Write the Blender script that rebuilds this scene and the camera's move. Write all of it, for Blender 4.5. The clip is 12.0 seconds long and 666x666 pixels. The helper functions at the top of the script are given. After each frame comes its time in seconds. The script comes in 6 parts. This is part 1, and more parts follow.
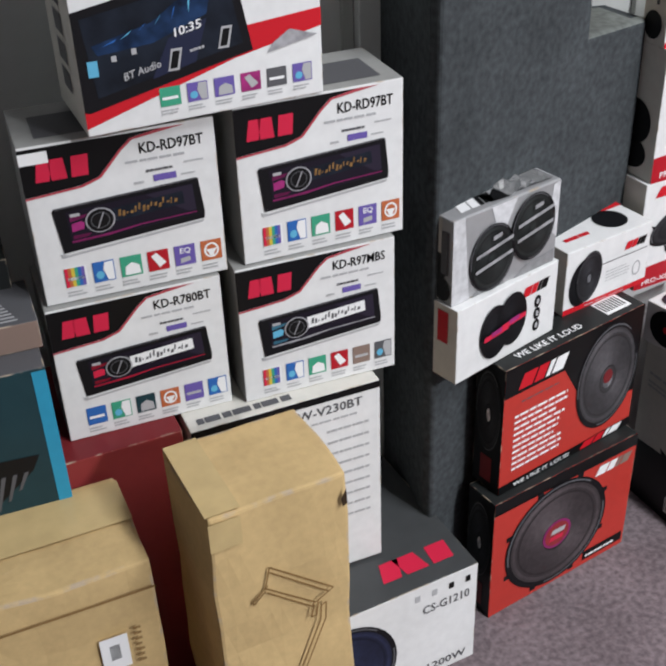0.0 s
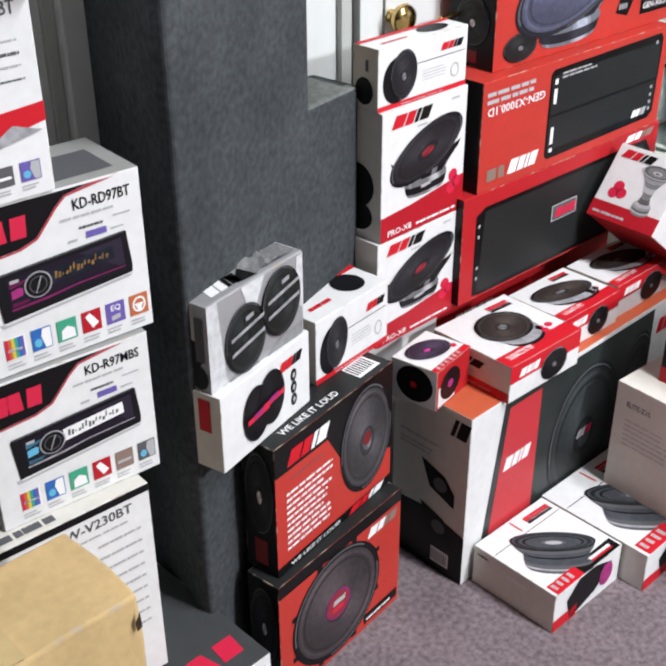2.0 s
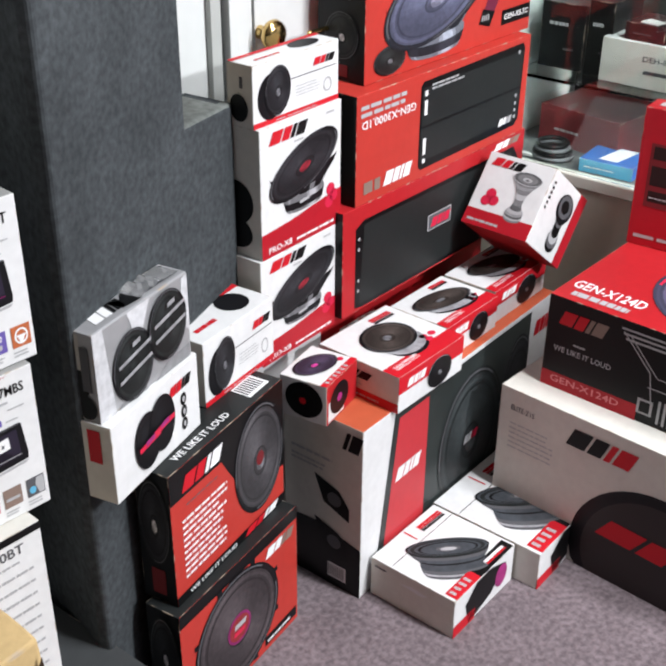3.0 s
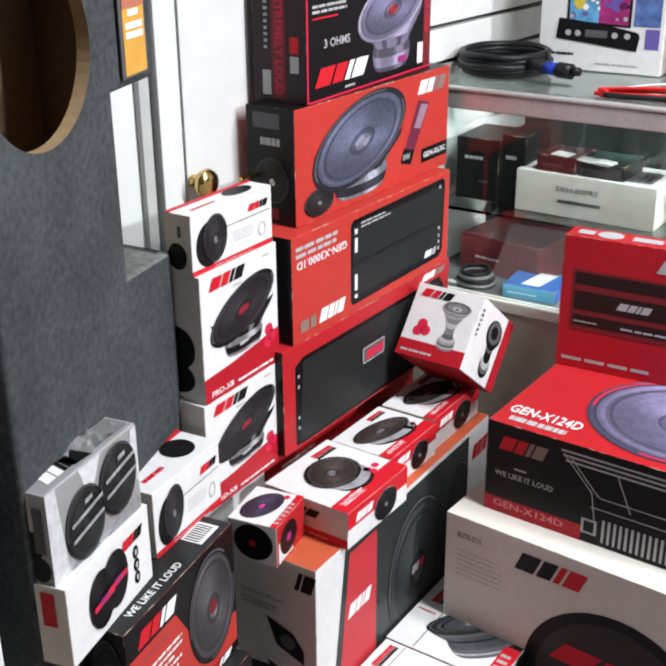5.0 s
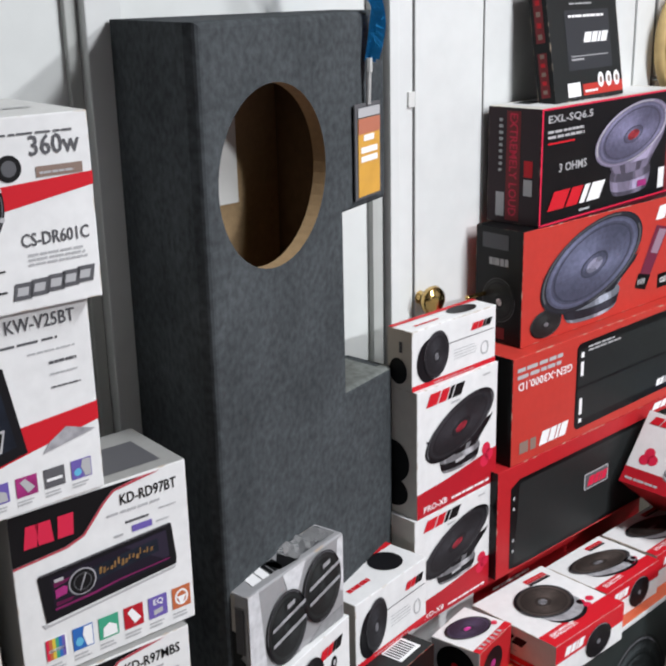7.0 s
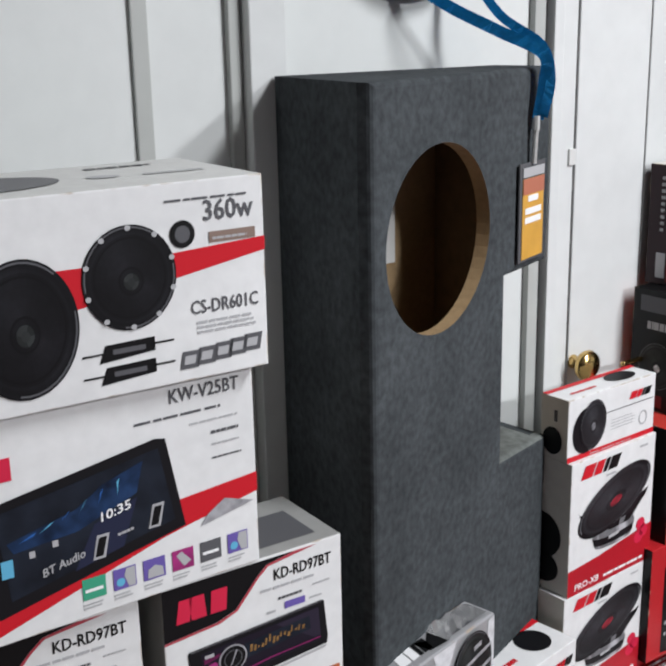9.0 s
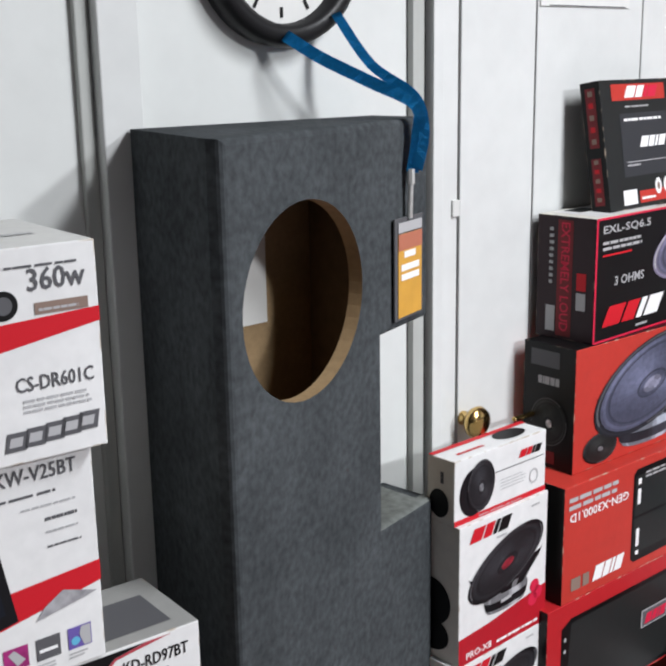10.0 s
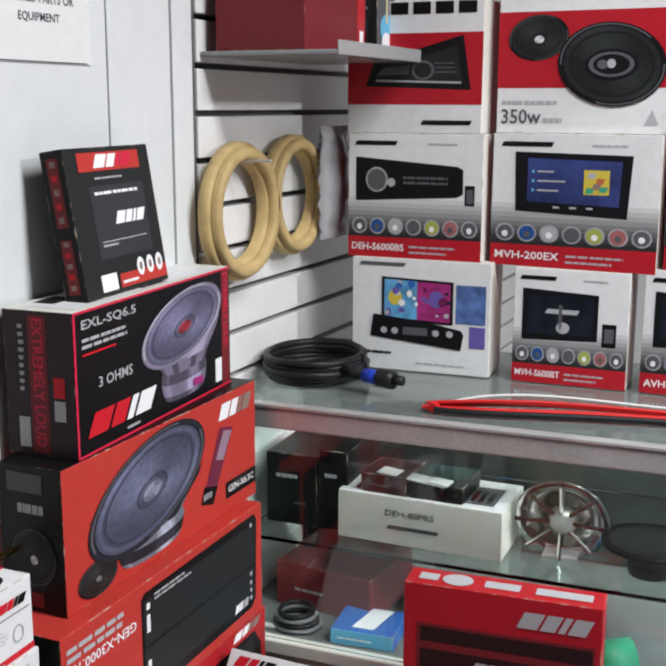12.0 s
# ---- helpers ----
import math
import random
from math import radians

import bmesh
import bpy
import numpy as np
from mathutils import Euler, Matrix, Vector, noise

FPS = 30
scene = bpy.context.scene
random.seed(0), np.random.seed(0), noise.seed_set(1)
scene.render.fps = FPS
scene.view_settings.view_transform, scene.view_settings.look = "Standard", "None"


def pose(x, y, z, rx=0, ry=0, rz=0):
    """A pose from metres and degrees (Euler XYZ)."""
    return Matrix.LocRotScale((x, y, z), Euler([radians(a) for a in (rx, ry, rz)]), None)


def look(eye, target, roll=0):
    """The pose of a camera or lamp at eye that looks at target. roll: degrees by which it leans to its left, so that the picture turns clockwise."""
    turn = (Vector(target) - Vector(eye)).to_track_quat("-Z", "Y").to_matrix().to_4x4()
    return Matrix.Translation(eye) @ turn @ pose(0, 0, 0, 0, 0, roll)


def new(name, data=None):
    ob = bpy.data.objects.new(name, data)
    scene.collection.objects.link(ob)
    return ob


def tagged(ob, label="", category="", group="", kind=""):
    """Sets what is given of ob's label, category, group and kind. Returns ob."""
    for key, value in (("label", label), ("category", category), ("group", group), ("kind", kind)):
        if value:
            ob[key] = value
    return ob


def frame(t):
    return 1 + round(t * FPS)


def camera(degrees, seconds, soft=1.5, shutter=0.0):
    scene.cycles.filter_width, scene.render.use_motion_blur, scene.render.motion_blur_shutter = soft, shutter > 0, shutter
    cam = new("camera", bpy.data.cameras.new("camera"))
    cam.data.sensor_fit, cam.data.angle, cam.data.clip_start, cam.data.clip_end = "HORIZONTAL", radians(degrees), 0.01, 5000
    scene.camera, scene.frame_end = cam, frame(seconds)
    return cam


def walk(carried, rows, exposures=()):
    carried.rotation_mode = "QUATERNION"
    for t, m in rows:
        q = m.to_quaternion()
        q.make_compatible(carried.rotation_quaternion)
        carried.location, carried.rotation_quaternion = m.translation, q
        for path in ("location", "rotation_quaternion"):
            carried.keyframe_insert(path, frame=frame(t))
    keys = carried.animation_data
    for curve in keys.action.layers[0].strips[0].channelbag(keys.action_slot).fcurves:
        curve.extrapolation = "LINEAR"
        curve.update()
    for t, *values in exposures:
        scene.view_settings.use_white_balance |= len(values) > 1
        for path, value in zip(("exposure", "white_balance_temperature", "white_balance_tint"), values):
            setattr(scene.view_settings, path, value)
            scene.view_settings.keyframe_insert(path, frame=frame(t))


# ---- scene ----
cam = camera(33.9, 12.0, soft=2.6)
PATH = [
    (0, (0.482, -1.337, 1.373), (1.139, 0.201, 0.275), -2.2),
    (0.5, (0.48, -1.329, 1.376), (1.245, 0.172, 0.298), -2.0),
    (1, (0.471, -1.295, 1.378), (1.351, 0.157, 0.321), -1.8),
    (1.5, (0.459, -1.261, 1.376), (1.468, 0.122, 0.342), -1.0),
    (2, (0.457, -1.241, 1.374), (1.599, 0.05, 0.36), -0.3),
    (2.5, (0.455, -1.227, 1.373), (1.696, -0.017, 0.374), 0.3),
    (3, (0.449, -1.213, 1.371), (1.767, -0.081, 0.38), 0.5),
    (4.8, (0.419, -1.177, 1.396), (1.895, -0.114, 0.565), -0.3),
    (5, (0.422, -1.176, 1.403), (1.913, -0.107, 0.608), -0.4),
    (5.5, (0.424, -1.183, 1.414), (1.944, -0.092, 0.709), -0.5),
    (6, (0.43, -1.194, 1.417), (1.934, -0.053, 0.759), -0.5),
    (6.5, (0.439, -1.202, 1.421), (1.846, 0.074, 0.794), -1.3),
    (7, (0.439, -1.203, 1.422), (1.692, 0.233, 0.814), -1.3),
    (7.5, (0.433, -1.193, 1.421), (1.557, 0.348, 0.818), -1.3),
    (7.7, (0.429, -1.185, 1.422), (1.518, 0.379, 0.815), -1.3),
    (9.3, (0.429, -1.106, 1.447), (1.566, 0.458, 0.936), -0.8),
    (9.5, (0.45, -1.103, 1.451), (1.623, 0.439, 0.955), -0.6),
    (10, (0.534, -1.098, 1.452), (1.761, 0.408, 0.977), -1.0),
    (10.5, (0.597, -1.119, 1.453), (1.947, 0.281, 0.989), -1.1),
    (11, (0.65, -1.106, 1.453), (2.164, 0.115, 0.985), -0.3),
    (11.5, (0.718, -1.036, 1.463), (2.361, 0.007, 1.001), 0.2),
    (12, (0.776, -0.956, 1.481), (2.554, -0.136, 1.071), 0.2),
]
walk(cam, [(t, look(eye, target, roll)) for t, eye, target, roll in PATH], [(0, 0.12), (1.0, 0.28), (3.0, 0.50), (5.5, 0.46), (6.5, 0.32), (7.5, 0.08), (9.5, 0.05), (10.0, 0.12), (11.3, 0.17), (12, -0.06)])

# ---- light ----
world = bpy.data.worlds.new("world")
world.use_nodes = True
world.node_tree.nodes["Background"].inputs[0].default_value = (0.9, 0.95, 1.0, 1)
world.node_tree.nodes["Background"].inputs[1].default_value = 0.02
scene.world = world


def area_lamp(name, x, y, z, sx, sy, power, colour=(0.93, 0.955, 1.0)):
    lamp = bpy.data.lights.new(name, "AREA")
    lamp.shape, lamp.size, lamp.size_y, lamp.energy, lamp.color = "RECTANGLE", sx, sy, power, colour
    ob = new(name, lamp)
    ob.matrix_world = pose(x, y, z)
    return ob


LAMPS = [(2.25, -3.6, 0.30, 0.50, 172), (1.85, -1.55, 0.28, 1.2, 54)]
for lx, ly, sx, sy, power in LAMPS:
    area_lamp("ceiling_lamp", lx, ly, 2.555, sx, sy, power)

# ---- materials ----
MATS = {}


def mat(name, colour, rough=0.5, metal=0.0, grain=0.0, scale=40.0, bump=0.0, coat=0.0, wear=0.0, spec=0.22):
    """A surface with fine grain and broad wear in its colour and relief."""
    if name in MATS:
        return MATS[name]
    m = bpy.data.materials.new(name)
    m.use_nodes = True
    nt = m.node_tree
    b = nt.nodes["Principled BSDF"]
    b.inputs["Roughness"].default_value, b.inputs["Metallic"].default_value = rough, metal
    b.inputs["Coat Weight"].default_value = coat
    b.inputs["Specular IOR Level"].default_value = spec
    b.inputs["Base Color"].default_value = (*colour, 1)
    if grain or bump or wear:
        co = nt.nodes.new("ShaderNodeTexCoord")
        n1 = nt.nodes.new("ShaderNodeTexNoise")
        n1.inputs["Scale"].default_value, n1.inputs["Detail"].default_value = scale, 5
        nt.links.new(co.outputs["Object"], n1.inputs["Vector"])
        n2 = nt.nodes.new("ShaderNodeTexNoise")
        n2.inputs["Scale"].default_value, n2.inputs["Detail"].default_value = max(scale / 12, 2.5), 3
        nt.links.new(co.outputs["Object"], n2.inputs["Vector"])
        last = None
        for node, amount in ((n1, grain), (n2, wear)):
            if not amount:
                continue
            ramp = nt.nodes.new("ShaderNodeMapRange")
            ramp.inputs["From Min"].default_value, ramp.inputs["From Max"].default_value = 0.3, 0.7
            ramp.inputs["To Min"].default_value, ramp.inputs["To Max"].default_value = 1 - amount, 1 + amount
            nt.links.new(node.outputs["Fac"], ramp.inputs["Value"])
            mix = nt.nodes.new("ShaderNodeMix")
            mix.data_type, mix.blend_type = "RGBA", "MULTIPLY"
            mix.inputs["Factor"].default_value = 1
            if last is None:
                mix.inputs["A"].default_value = (*colour, 1)
            else:
                nt.links.new(last, mix.inputs["A"])
            nt.links.new(ramp.outputs["Result"], mix.inputs["B"])
            last = mix.outputs["Result"]
        if last is not None:
            nt.links.new(last, b.inputs["Base Color"])
        if bump:
            bp = nt.nodes.new("ShaderNodeBump")
            bp.inputs["Strength"].default_value, bp.inputs["Distance"].default_value = bump, 0.002
            nt.links.new(n1.outputs["Fac"], bp.inputs["Height"])
            nt.links.new(bp.outputs["Normal"], b.inputs["Normal"])
    MATS[name] = m
    return m


def tone(m, f):
    """The same ink or foil colour, darker or lighter."""
    c = m.node_tree.nodes["Principled BSDF"].inputs["Base Color"].default_value
    f = round(f, 2)
    return m if f == 1.0 else mat("%s_x%.2f" % (m.name, f), tuple(min(1.0, v * f) for v in c[:3]), 0.42, grain=0.15, scale=90)


def worn(m):
    """The same board where its folded edge is rubbed through to the pulp."""
    name = m.name + "_worn_edge"
    if name not in MATS:
        w = MATS[name] = m.copy()
        w.name = name
        nt = w.node_tree
        b = nt.nodes["Principled BSDF"]
        co, n1 = nt.nodes.new("ShaderNodeTexCoord"), nt.nodes.new("ShaderNodeTexNoise")
        n1.inputs["Scale"].default_value, n1.inputs["Detail"].default_value = 38, 6
        nt.links.new(co.outputs["Object"], n1.inputs["Vector"])
        ramp = nt.nodes.new("ShaderNodeMapRange")
        ramp.inputs["From Min"].default_value, ramp.inputs["From Max"].default_value = 0.50, 0.62
        ramp.inputs["To Max"].default_value = 0.75
        nt.links.new(n1.outputs["Fac"], ramp.inputs["Value"])
        mix = nt.nodes.new("ShaderNodeMix")
        mix.data_type = "RGBA"
        nt.links.new(ramp.outputs["Result"], mix.inputs["Factor"])
        links = b.inputs["Base Color"].links
        if links:
            nt.links.new(links[0].from_socket, mix.inputs["A"])
        else:
            mix.inputs["A"].default_value = b.inputs["Base Color"].default_value
        mix.inputs["B"].default_value = (0.42, 0.34, 0.26, 1)
        nt.links.new(mix.outputs["Result"], b.inputs["Base Color"])
        b.inputs["Roughness"].default_value = 0.7
    return MATS[name]


def carton(name, colour, rough=0.38):
    return mat(name, colour, rough, grain=0.04, scale=60, bump=0.06, wear=0.06)


WHITE = carton("carton_white", (0.72, 0.72, 0.715))
CREAM = carton("carton_cream", (0.67, 0.65, 0.59), 0.5)
GREYC = carton("carton_grey", (0.30, 0.30, 0.29), 0.5)
SILVER = mat("carton_silver", (0.40, 0.40, 0.41), 0.3, 0.35, grain=0.05, scale=50, wear=0.08)
BLACK = carton("carton_black", (0.0045, 0.0045, 0.005), 0.36)
DARK = carton("carton_charcoal", (0.017, 0.019, 0.019), 0.42)
RED = carton("carton_red", (0.43, 0.017, 0.022), 0.36)
ORANGE = carton("carton_orange_red", (0.47, 0.040, 0.030), 0.4)
CRIMSON = carton("carton_crimson", (0.42, 0.012, 0.022), 0.4)
MAROON = carton("carton_maroon", (0.17, 0.018, 0.022), 0.4)
KRAFT = mat("kraft_board", (0.54, 0.385, 0.185), 0.62, grain=0.06, scale=90, bump=0.15, wear=0.1)
KRAFT_D = mat("kraft_edge", (0.23, 0.135, 0.05), 0.7, grain=0.1, scale=90)
TAPE = mat("clear_tape", (0.55, 0.41, 0.20), 0.22, grain=0.08, scale=30, bump=0.3, wear=0.1)
INK = mat("ink_black", (0.0045, 0.0045, 0.005), 0.45)
INK_G = mat("ink_grey", (0.10, 0.10, 0.108), 0.45)
INK_L = mat("ink_light", (0.42, 0.42, 0.43), 0.45)
INK_W = mat("ink_white", (0.82, 0.82, 0.82), 0.45)
INK_R = mat("ink_red", (0.55, 0.012, 0.022), 0.45)
INK_P = mat("ink_crimson", (0.6, 0.02, 0.06), 0.45)
CONE = mat("printed_cone", (0.020, 0.020, 0.023), 0.42, grain=0.2, scale=120)
CONE2 = mat("printed_cone_blue", (0.085, 0.09, 0.14), 0.42, grain=0.12, scale=60)
RIM = mat("printed_rim", (0.0065, 0.0065, 0.008), 0.4)
CHROME = mat("printed_chrome", (0.38, 0.38, 0.40), 0.3, 0.2, grain=0.3, scale=80)
NAVY = mat("ink_navy", (0.018, 0.022, 0.05), 0.4)
SCREEN = mat("ink_screen_blue", (0.010, 0.028, 0.075), 0.35, grain=0.8, scale=34)
SCREEN2 = mat("ink_screen_black", (0.010, 0.014, 0.022), 0.3, grain=0.5, scale=30)
MAG = mat("ink_magenta", (0.34, 0.03, 0.17), 0.4, grain=0.3, scale=40)
AMBER = mat("ink_amber", (0.24, 0.13, 0.045), 0.45, grain=0.4, scale=200)
CYAN = mat("ink_cyan", (0.12, 0.42, 0.62), 0.4)
BLUE = mat("ink_blue", (0.03, 0.13, 0.42), 0.45)
GREEN = mat("ink_green", (0.05, 0.33, 0.20), 0.45)
YELL = mat("ink_yellow", (0.62, 0.48, 0.06), 0.45)
VIOL = mat("ink_violet", (0.14, 0.10, 0.36), 0.45)
ORNG = mat("ink_orange", (0.48, 0.13, 0.05), 0.45)
BROWN = mat("ink_brown", (0.24, 0.17, 0.14), 0.45)
TEAL = mat("carton_teal_black", (0.016, 0.045, 0.055), 0.35, grain=0.1, scale=20)
SKYB = carton("carton_sky_blue", (0.03, 0.28, 0.45))

WALLP = mat("wall_paint", (0.67, 0.685, 0.67), 0.55, grain=0.02, scale=30, bump=0.12, wear=0.03)
TRIMP = mat("gloss_trim_paint", (0.66, 0.67, 0.66), 0.32, grain=0.03, scale=25, bump=0.1, wear=0.04)
# grey that paints the shade beside battens and casing as strips
TRIM_SHADE = mat("aged_grey_paint", (0.44, 0.45, 0.43), 0.45, grain=0.03, scale=25, bump=0.1, wear=0.06)
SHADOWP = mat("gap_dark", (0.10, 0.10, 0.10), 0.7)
SLATP = mat("slat_panel", (0.72, 0.71, 0.69), 0.28, grain=0.03, scale=30, wear=0.04)
CEIL = mat("ceiling_tile", (0.42, 0.42, 0.41), 0.8, grain=0.05, scale=80)
FELT = mat("grey_carpet_felt", (0.056, 0.062, 0.066), 0.95, grain=0.26, scale=95, bump=0.5, wear=0.20, spec=0.05)
# paler felt: overhead light and some wear painted into the ledge colour
LIT_FELT = mat("dusty_felt", (0.14, 0.15, 0.142), 0.95, grain=0.22, scale=80, bump=0.5, wear=0.2, spec=0.05)
MDF = mat("raw_board", (0.30, 0.205, 0.11), 0.75, grain=0.1, scale=120, wear=0.1)
PAPER = mat("paper", (0.70, 0.70, 0.68), 0.7, grain=0.03, scale=40)
BRASS = mat("brass", (0.72, 0.50, 0.20), 0.18, 1.0, grain=0.05, scale=60)
STEEL = mat("brushed_aluminium", (0.62, 0.62, 0.60), 0.44, 0.6, grain=0.08, scale=150, wear=0.08)
RUBBER = mat("black_rubber", (0.014, 0.014, 0.015), 0.38)
LANY = mat("blue_ribbon", (0.014, 0.27, 0.60), 0.45, grain=0.12, scale=200)
PLYW = mat("plywood_ring", (0.50, 0.36, 0.16), 0.45, grain=0.12, scale=40, wear=0.12)
BEIGE = mat("counter_laminate", (0.50, 0.46, 0.38), 0.45, grain=0.03, scale=50)
INNER = mat("counter_back_panel", (0.06, 0.068, 0.063), 0.5, grain=0.1, scale=10)
REDW = mat("red_wire", (0.55, 0.02, 0.02), 0.35)
WHITEP = mat("white_plastic", (0.65, 0.65, 0.63), 0.4)
CARDY = mat("badge_orange", (0.62, 0.33, 0.06), 0.3, grain=0.08, scale=30)


def floor_mat():
    m = mat("purple_grey_carpet", (0.170, 0.136, 0.146), 0.95, grain=0.34, scale=95, bump=0.8, wear=0.14, spec=0.05)
    return m


def glass_mat(name, colour=(0.93, 0.98, 0.96), rough=0.0, clear=1.0):
    m = bpy.data.materials.new(name)
    m.use_nodes = True
    b = m.node_tree.nodes["Principled BSDF"]
    b.inputs["Base Color"].default_value = (*colour, 1)
    b.inputs["Roughness"].default_value, b.inputs["Transmission Weight"].default_value, b.inputs["IOR"].default_value = rough, clear, 1.45
    return m


GLASS = glass_mat("counter_glass", (0.80, 0.86, 0.83))
FILM = glass_mat("clear_film", (0.85, 0.85, 0.85), 0.12, 0.75)


def emit_mat(name, colour, strength):
    m = bpy.data.materials.new(name)
    m.use_nodes = True
    b = m.node_tree.nodes["Principled BSDF"]
    b.inputs["Base Color"].default_value = (0.8, 0.8, 0.8, 1)
    b.inputs["Emission Color"].default_value, b.inputs["Emission Strength"].default_value = (*colour, 1), strength
    return m


# ---- building helpers ----
def mesh_ob(name, verts, faces, mats, idx=None, parent=None, smooth=False):
    me = bpy.data.meshes.new(name)
    me.from_pydata(verts, [], faces)
    for m in mats:
        me.materials.append(m)
    if idx:
        me.polygons.foreach_set("material_index", idx)
    if smooth:
        me.polygons.foreach_set("use_smooth", [True] * len(me.polygons))
    me.update()
    ob = new(name, me)
    if parent:
        ob.parent = parent
    return ob


def part(name, bm, material, parent, label="", smooth=False):
    me = bpy.data.meshes.new(name)
    bm.to_mesh(me)
    bm.free()
    for m in material if isinstance(material, (list, tuple)) else [material]:
        me.materials.append(m)
    if smooth:
        me.polygons.foreach_set("use_smooth", [True] * len(me.polygons))
    ob = new(name, me)
    if parent:
        ob.parent = parent
    return tagged(ob, label)


def thing(name, m, label, category, group="", kind=""):
    ob = new(name)
    ob.empty_display_size = 0.05
    ob.matrix_world = m
    return tagged(ob, label, category, group, kind)


def slab(x0, y0, z0, x1, y1, z1, bevel=0.0, bm=None):
    bm = bm or bmesh.new()
    r = bmesh.ops.create_cube(bm, size=1, matrix=Matrix.LocRotScale(((x0 + x1) / 2, (y0 + y1) / 2, (z0 + z1) / 2), None, (x1 - x0, y1 - y0, z1 - z0)))
    if bevel:
        edges = list({e for v in r["verts"] for e in v.link_edges})
        bmesh.ops.bevel(bm, geom=edges, offset=bevel, segments=2, profile=0.5, affect="EDGES")
    return bm


def rod(p, q, r, n=10, bm=None, r2=None):
    bm = bm or bmesh.new()
    p, q = Vector(p), Vector(q)
    turn = (q - p).to_track_quat("Z", "Y").to_matrix().to_4x4()
    bmesh.ops.create_cone(bm, cap_ends=True, segments=n, radius1=r, radius2=r if r2 is None else r2, depth=(q - p).length, matrix=Matrix.Translation((p + q) / 2) @ turn)
    return bm


def lathe(profile, n=32, m=None):
    """A turned shape round z from (radius, height) pairs."""
    bm = bmesh.new()
    rings = []
    for r, z in profile:
        rings.append([bm.verts.new((r * math.cos(2 * math.pi * k / n), r * math.sin(2 * math.pi * k / n), z)) for k in range(n)])
    for a, b in zip(rings, rings[1:]):
        for k in range(n):
            bm.faces.new((a[k], a[(k + 1) % n], b[(k + 1) % n], b[k]))
    if m is not None:
        bmesh.ops.transform(bm, matrix=m, verts=bm.verts)
    return bm


def tube(points, r, n=8, name="cable", material=None, parent=None):
    """A soft tube along points."""
    cu = bpy.data.curves.new(name, "CURVE")
    cu.dimensions, cu.bevel_depth, cu.bevel_resolution, cu.resolution_u = "3D", r, 2, 6
    sp = cu.splines.new("NURBS")
    sp.points.add(len(points) - 1)
    for p, q in zip(sp.points, points):
        p.co = (*q, 1)
    sp.use_endpoint_u, sp.order_u = True, 4
    tmp = bpy.data.objects.new(name, cu)
    scene.collection.objects.link(tmp)
    me = bpy.data.meshes.new_from_object(tmp.evaluated_get(bpy.context.evaluated_depsgraph_get()))
    bpy.data.objects.remove(tmp)
    bpy.data.curves.remove(cu)
    me.materials.clear()
    me.materials.append(material)
    me.polygons.foreach_set("use_smooth", [True] * len(me.polygons))
    ob = new(name, me)
    if parent:
        ob.parent = parent
    return ob


TEXTS = {}


def glyphs(text):
    """Flat outlines of a text: corners with x in 0..1 and y in 0..1, faces, and width over height."""
    if text not in TEXTS:
        cu = bpy.data.curves.new("text", "FONT")
        cu.body, cu.resolution_u, cu.offset = text, 2, 0.014
        tmp = bpy.data.objects.new("text", cu)
        scene.collection.objects.link(tmp)
        me = bpy.data.meshes.new_from_object(tmp.evaluated_get(bpy.context.evaluated_depsgraph_get()))
        vs = [tuple(v.co[:2]) for v in me.vertices]
        fs = [tuple(p.vertices) for p in me.polygons]
        bpy.data.objects.remove(tmp)
        bpy.data.curves.remove(cu)
        bpy.data.meshes.remove(me)
        x0, x1 = min(v[0] for v in vs), max(v[0] for v in vs)
        y0, y1 = min(v[1] for v in vs), max(v[1] for v in vs)
        TEXTS[text] = ([((x - x0) / (x1 - x0), (y - y0) / (y1 - y0)) for x, y in vs], fs)
    return TEXTS[text]


SINGLES = {"line_mark", "power_mark", "terminal_picture", "colour_bar", "woofer_badge", "icon_mark", "red_seal", "maker_mark", "small_icon", "icon", "round_icon", "speaker_picture", "woofer_picture", "packing_tape", "clock_digits", "screw_picture", "phone_picture", "side_slogan", "top_label", "slogan"}
FINE = {"cooling_fins", "small_print", "caption", "series_print", "side_print", "lid_print", "fin_picture", "barcode"}


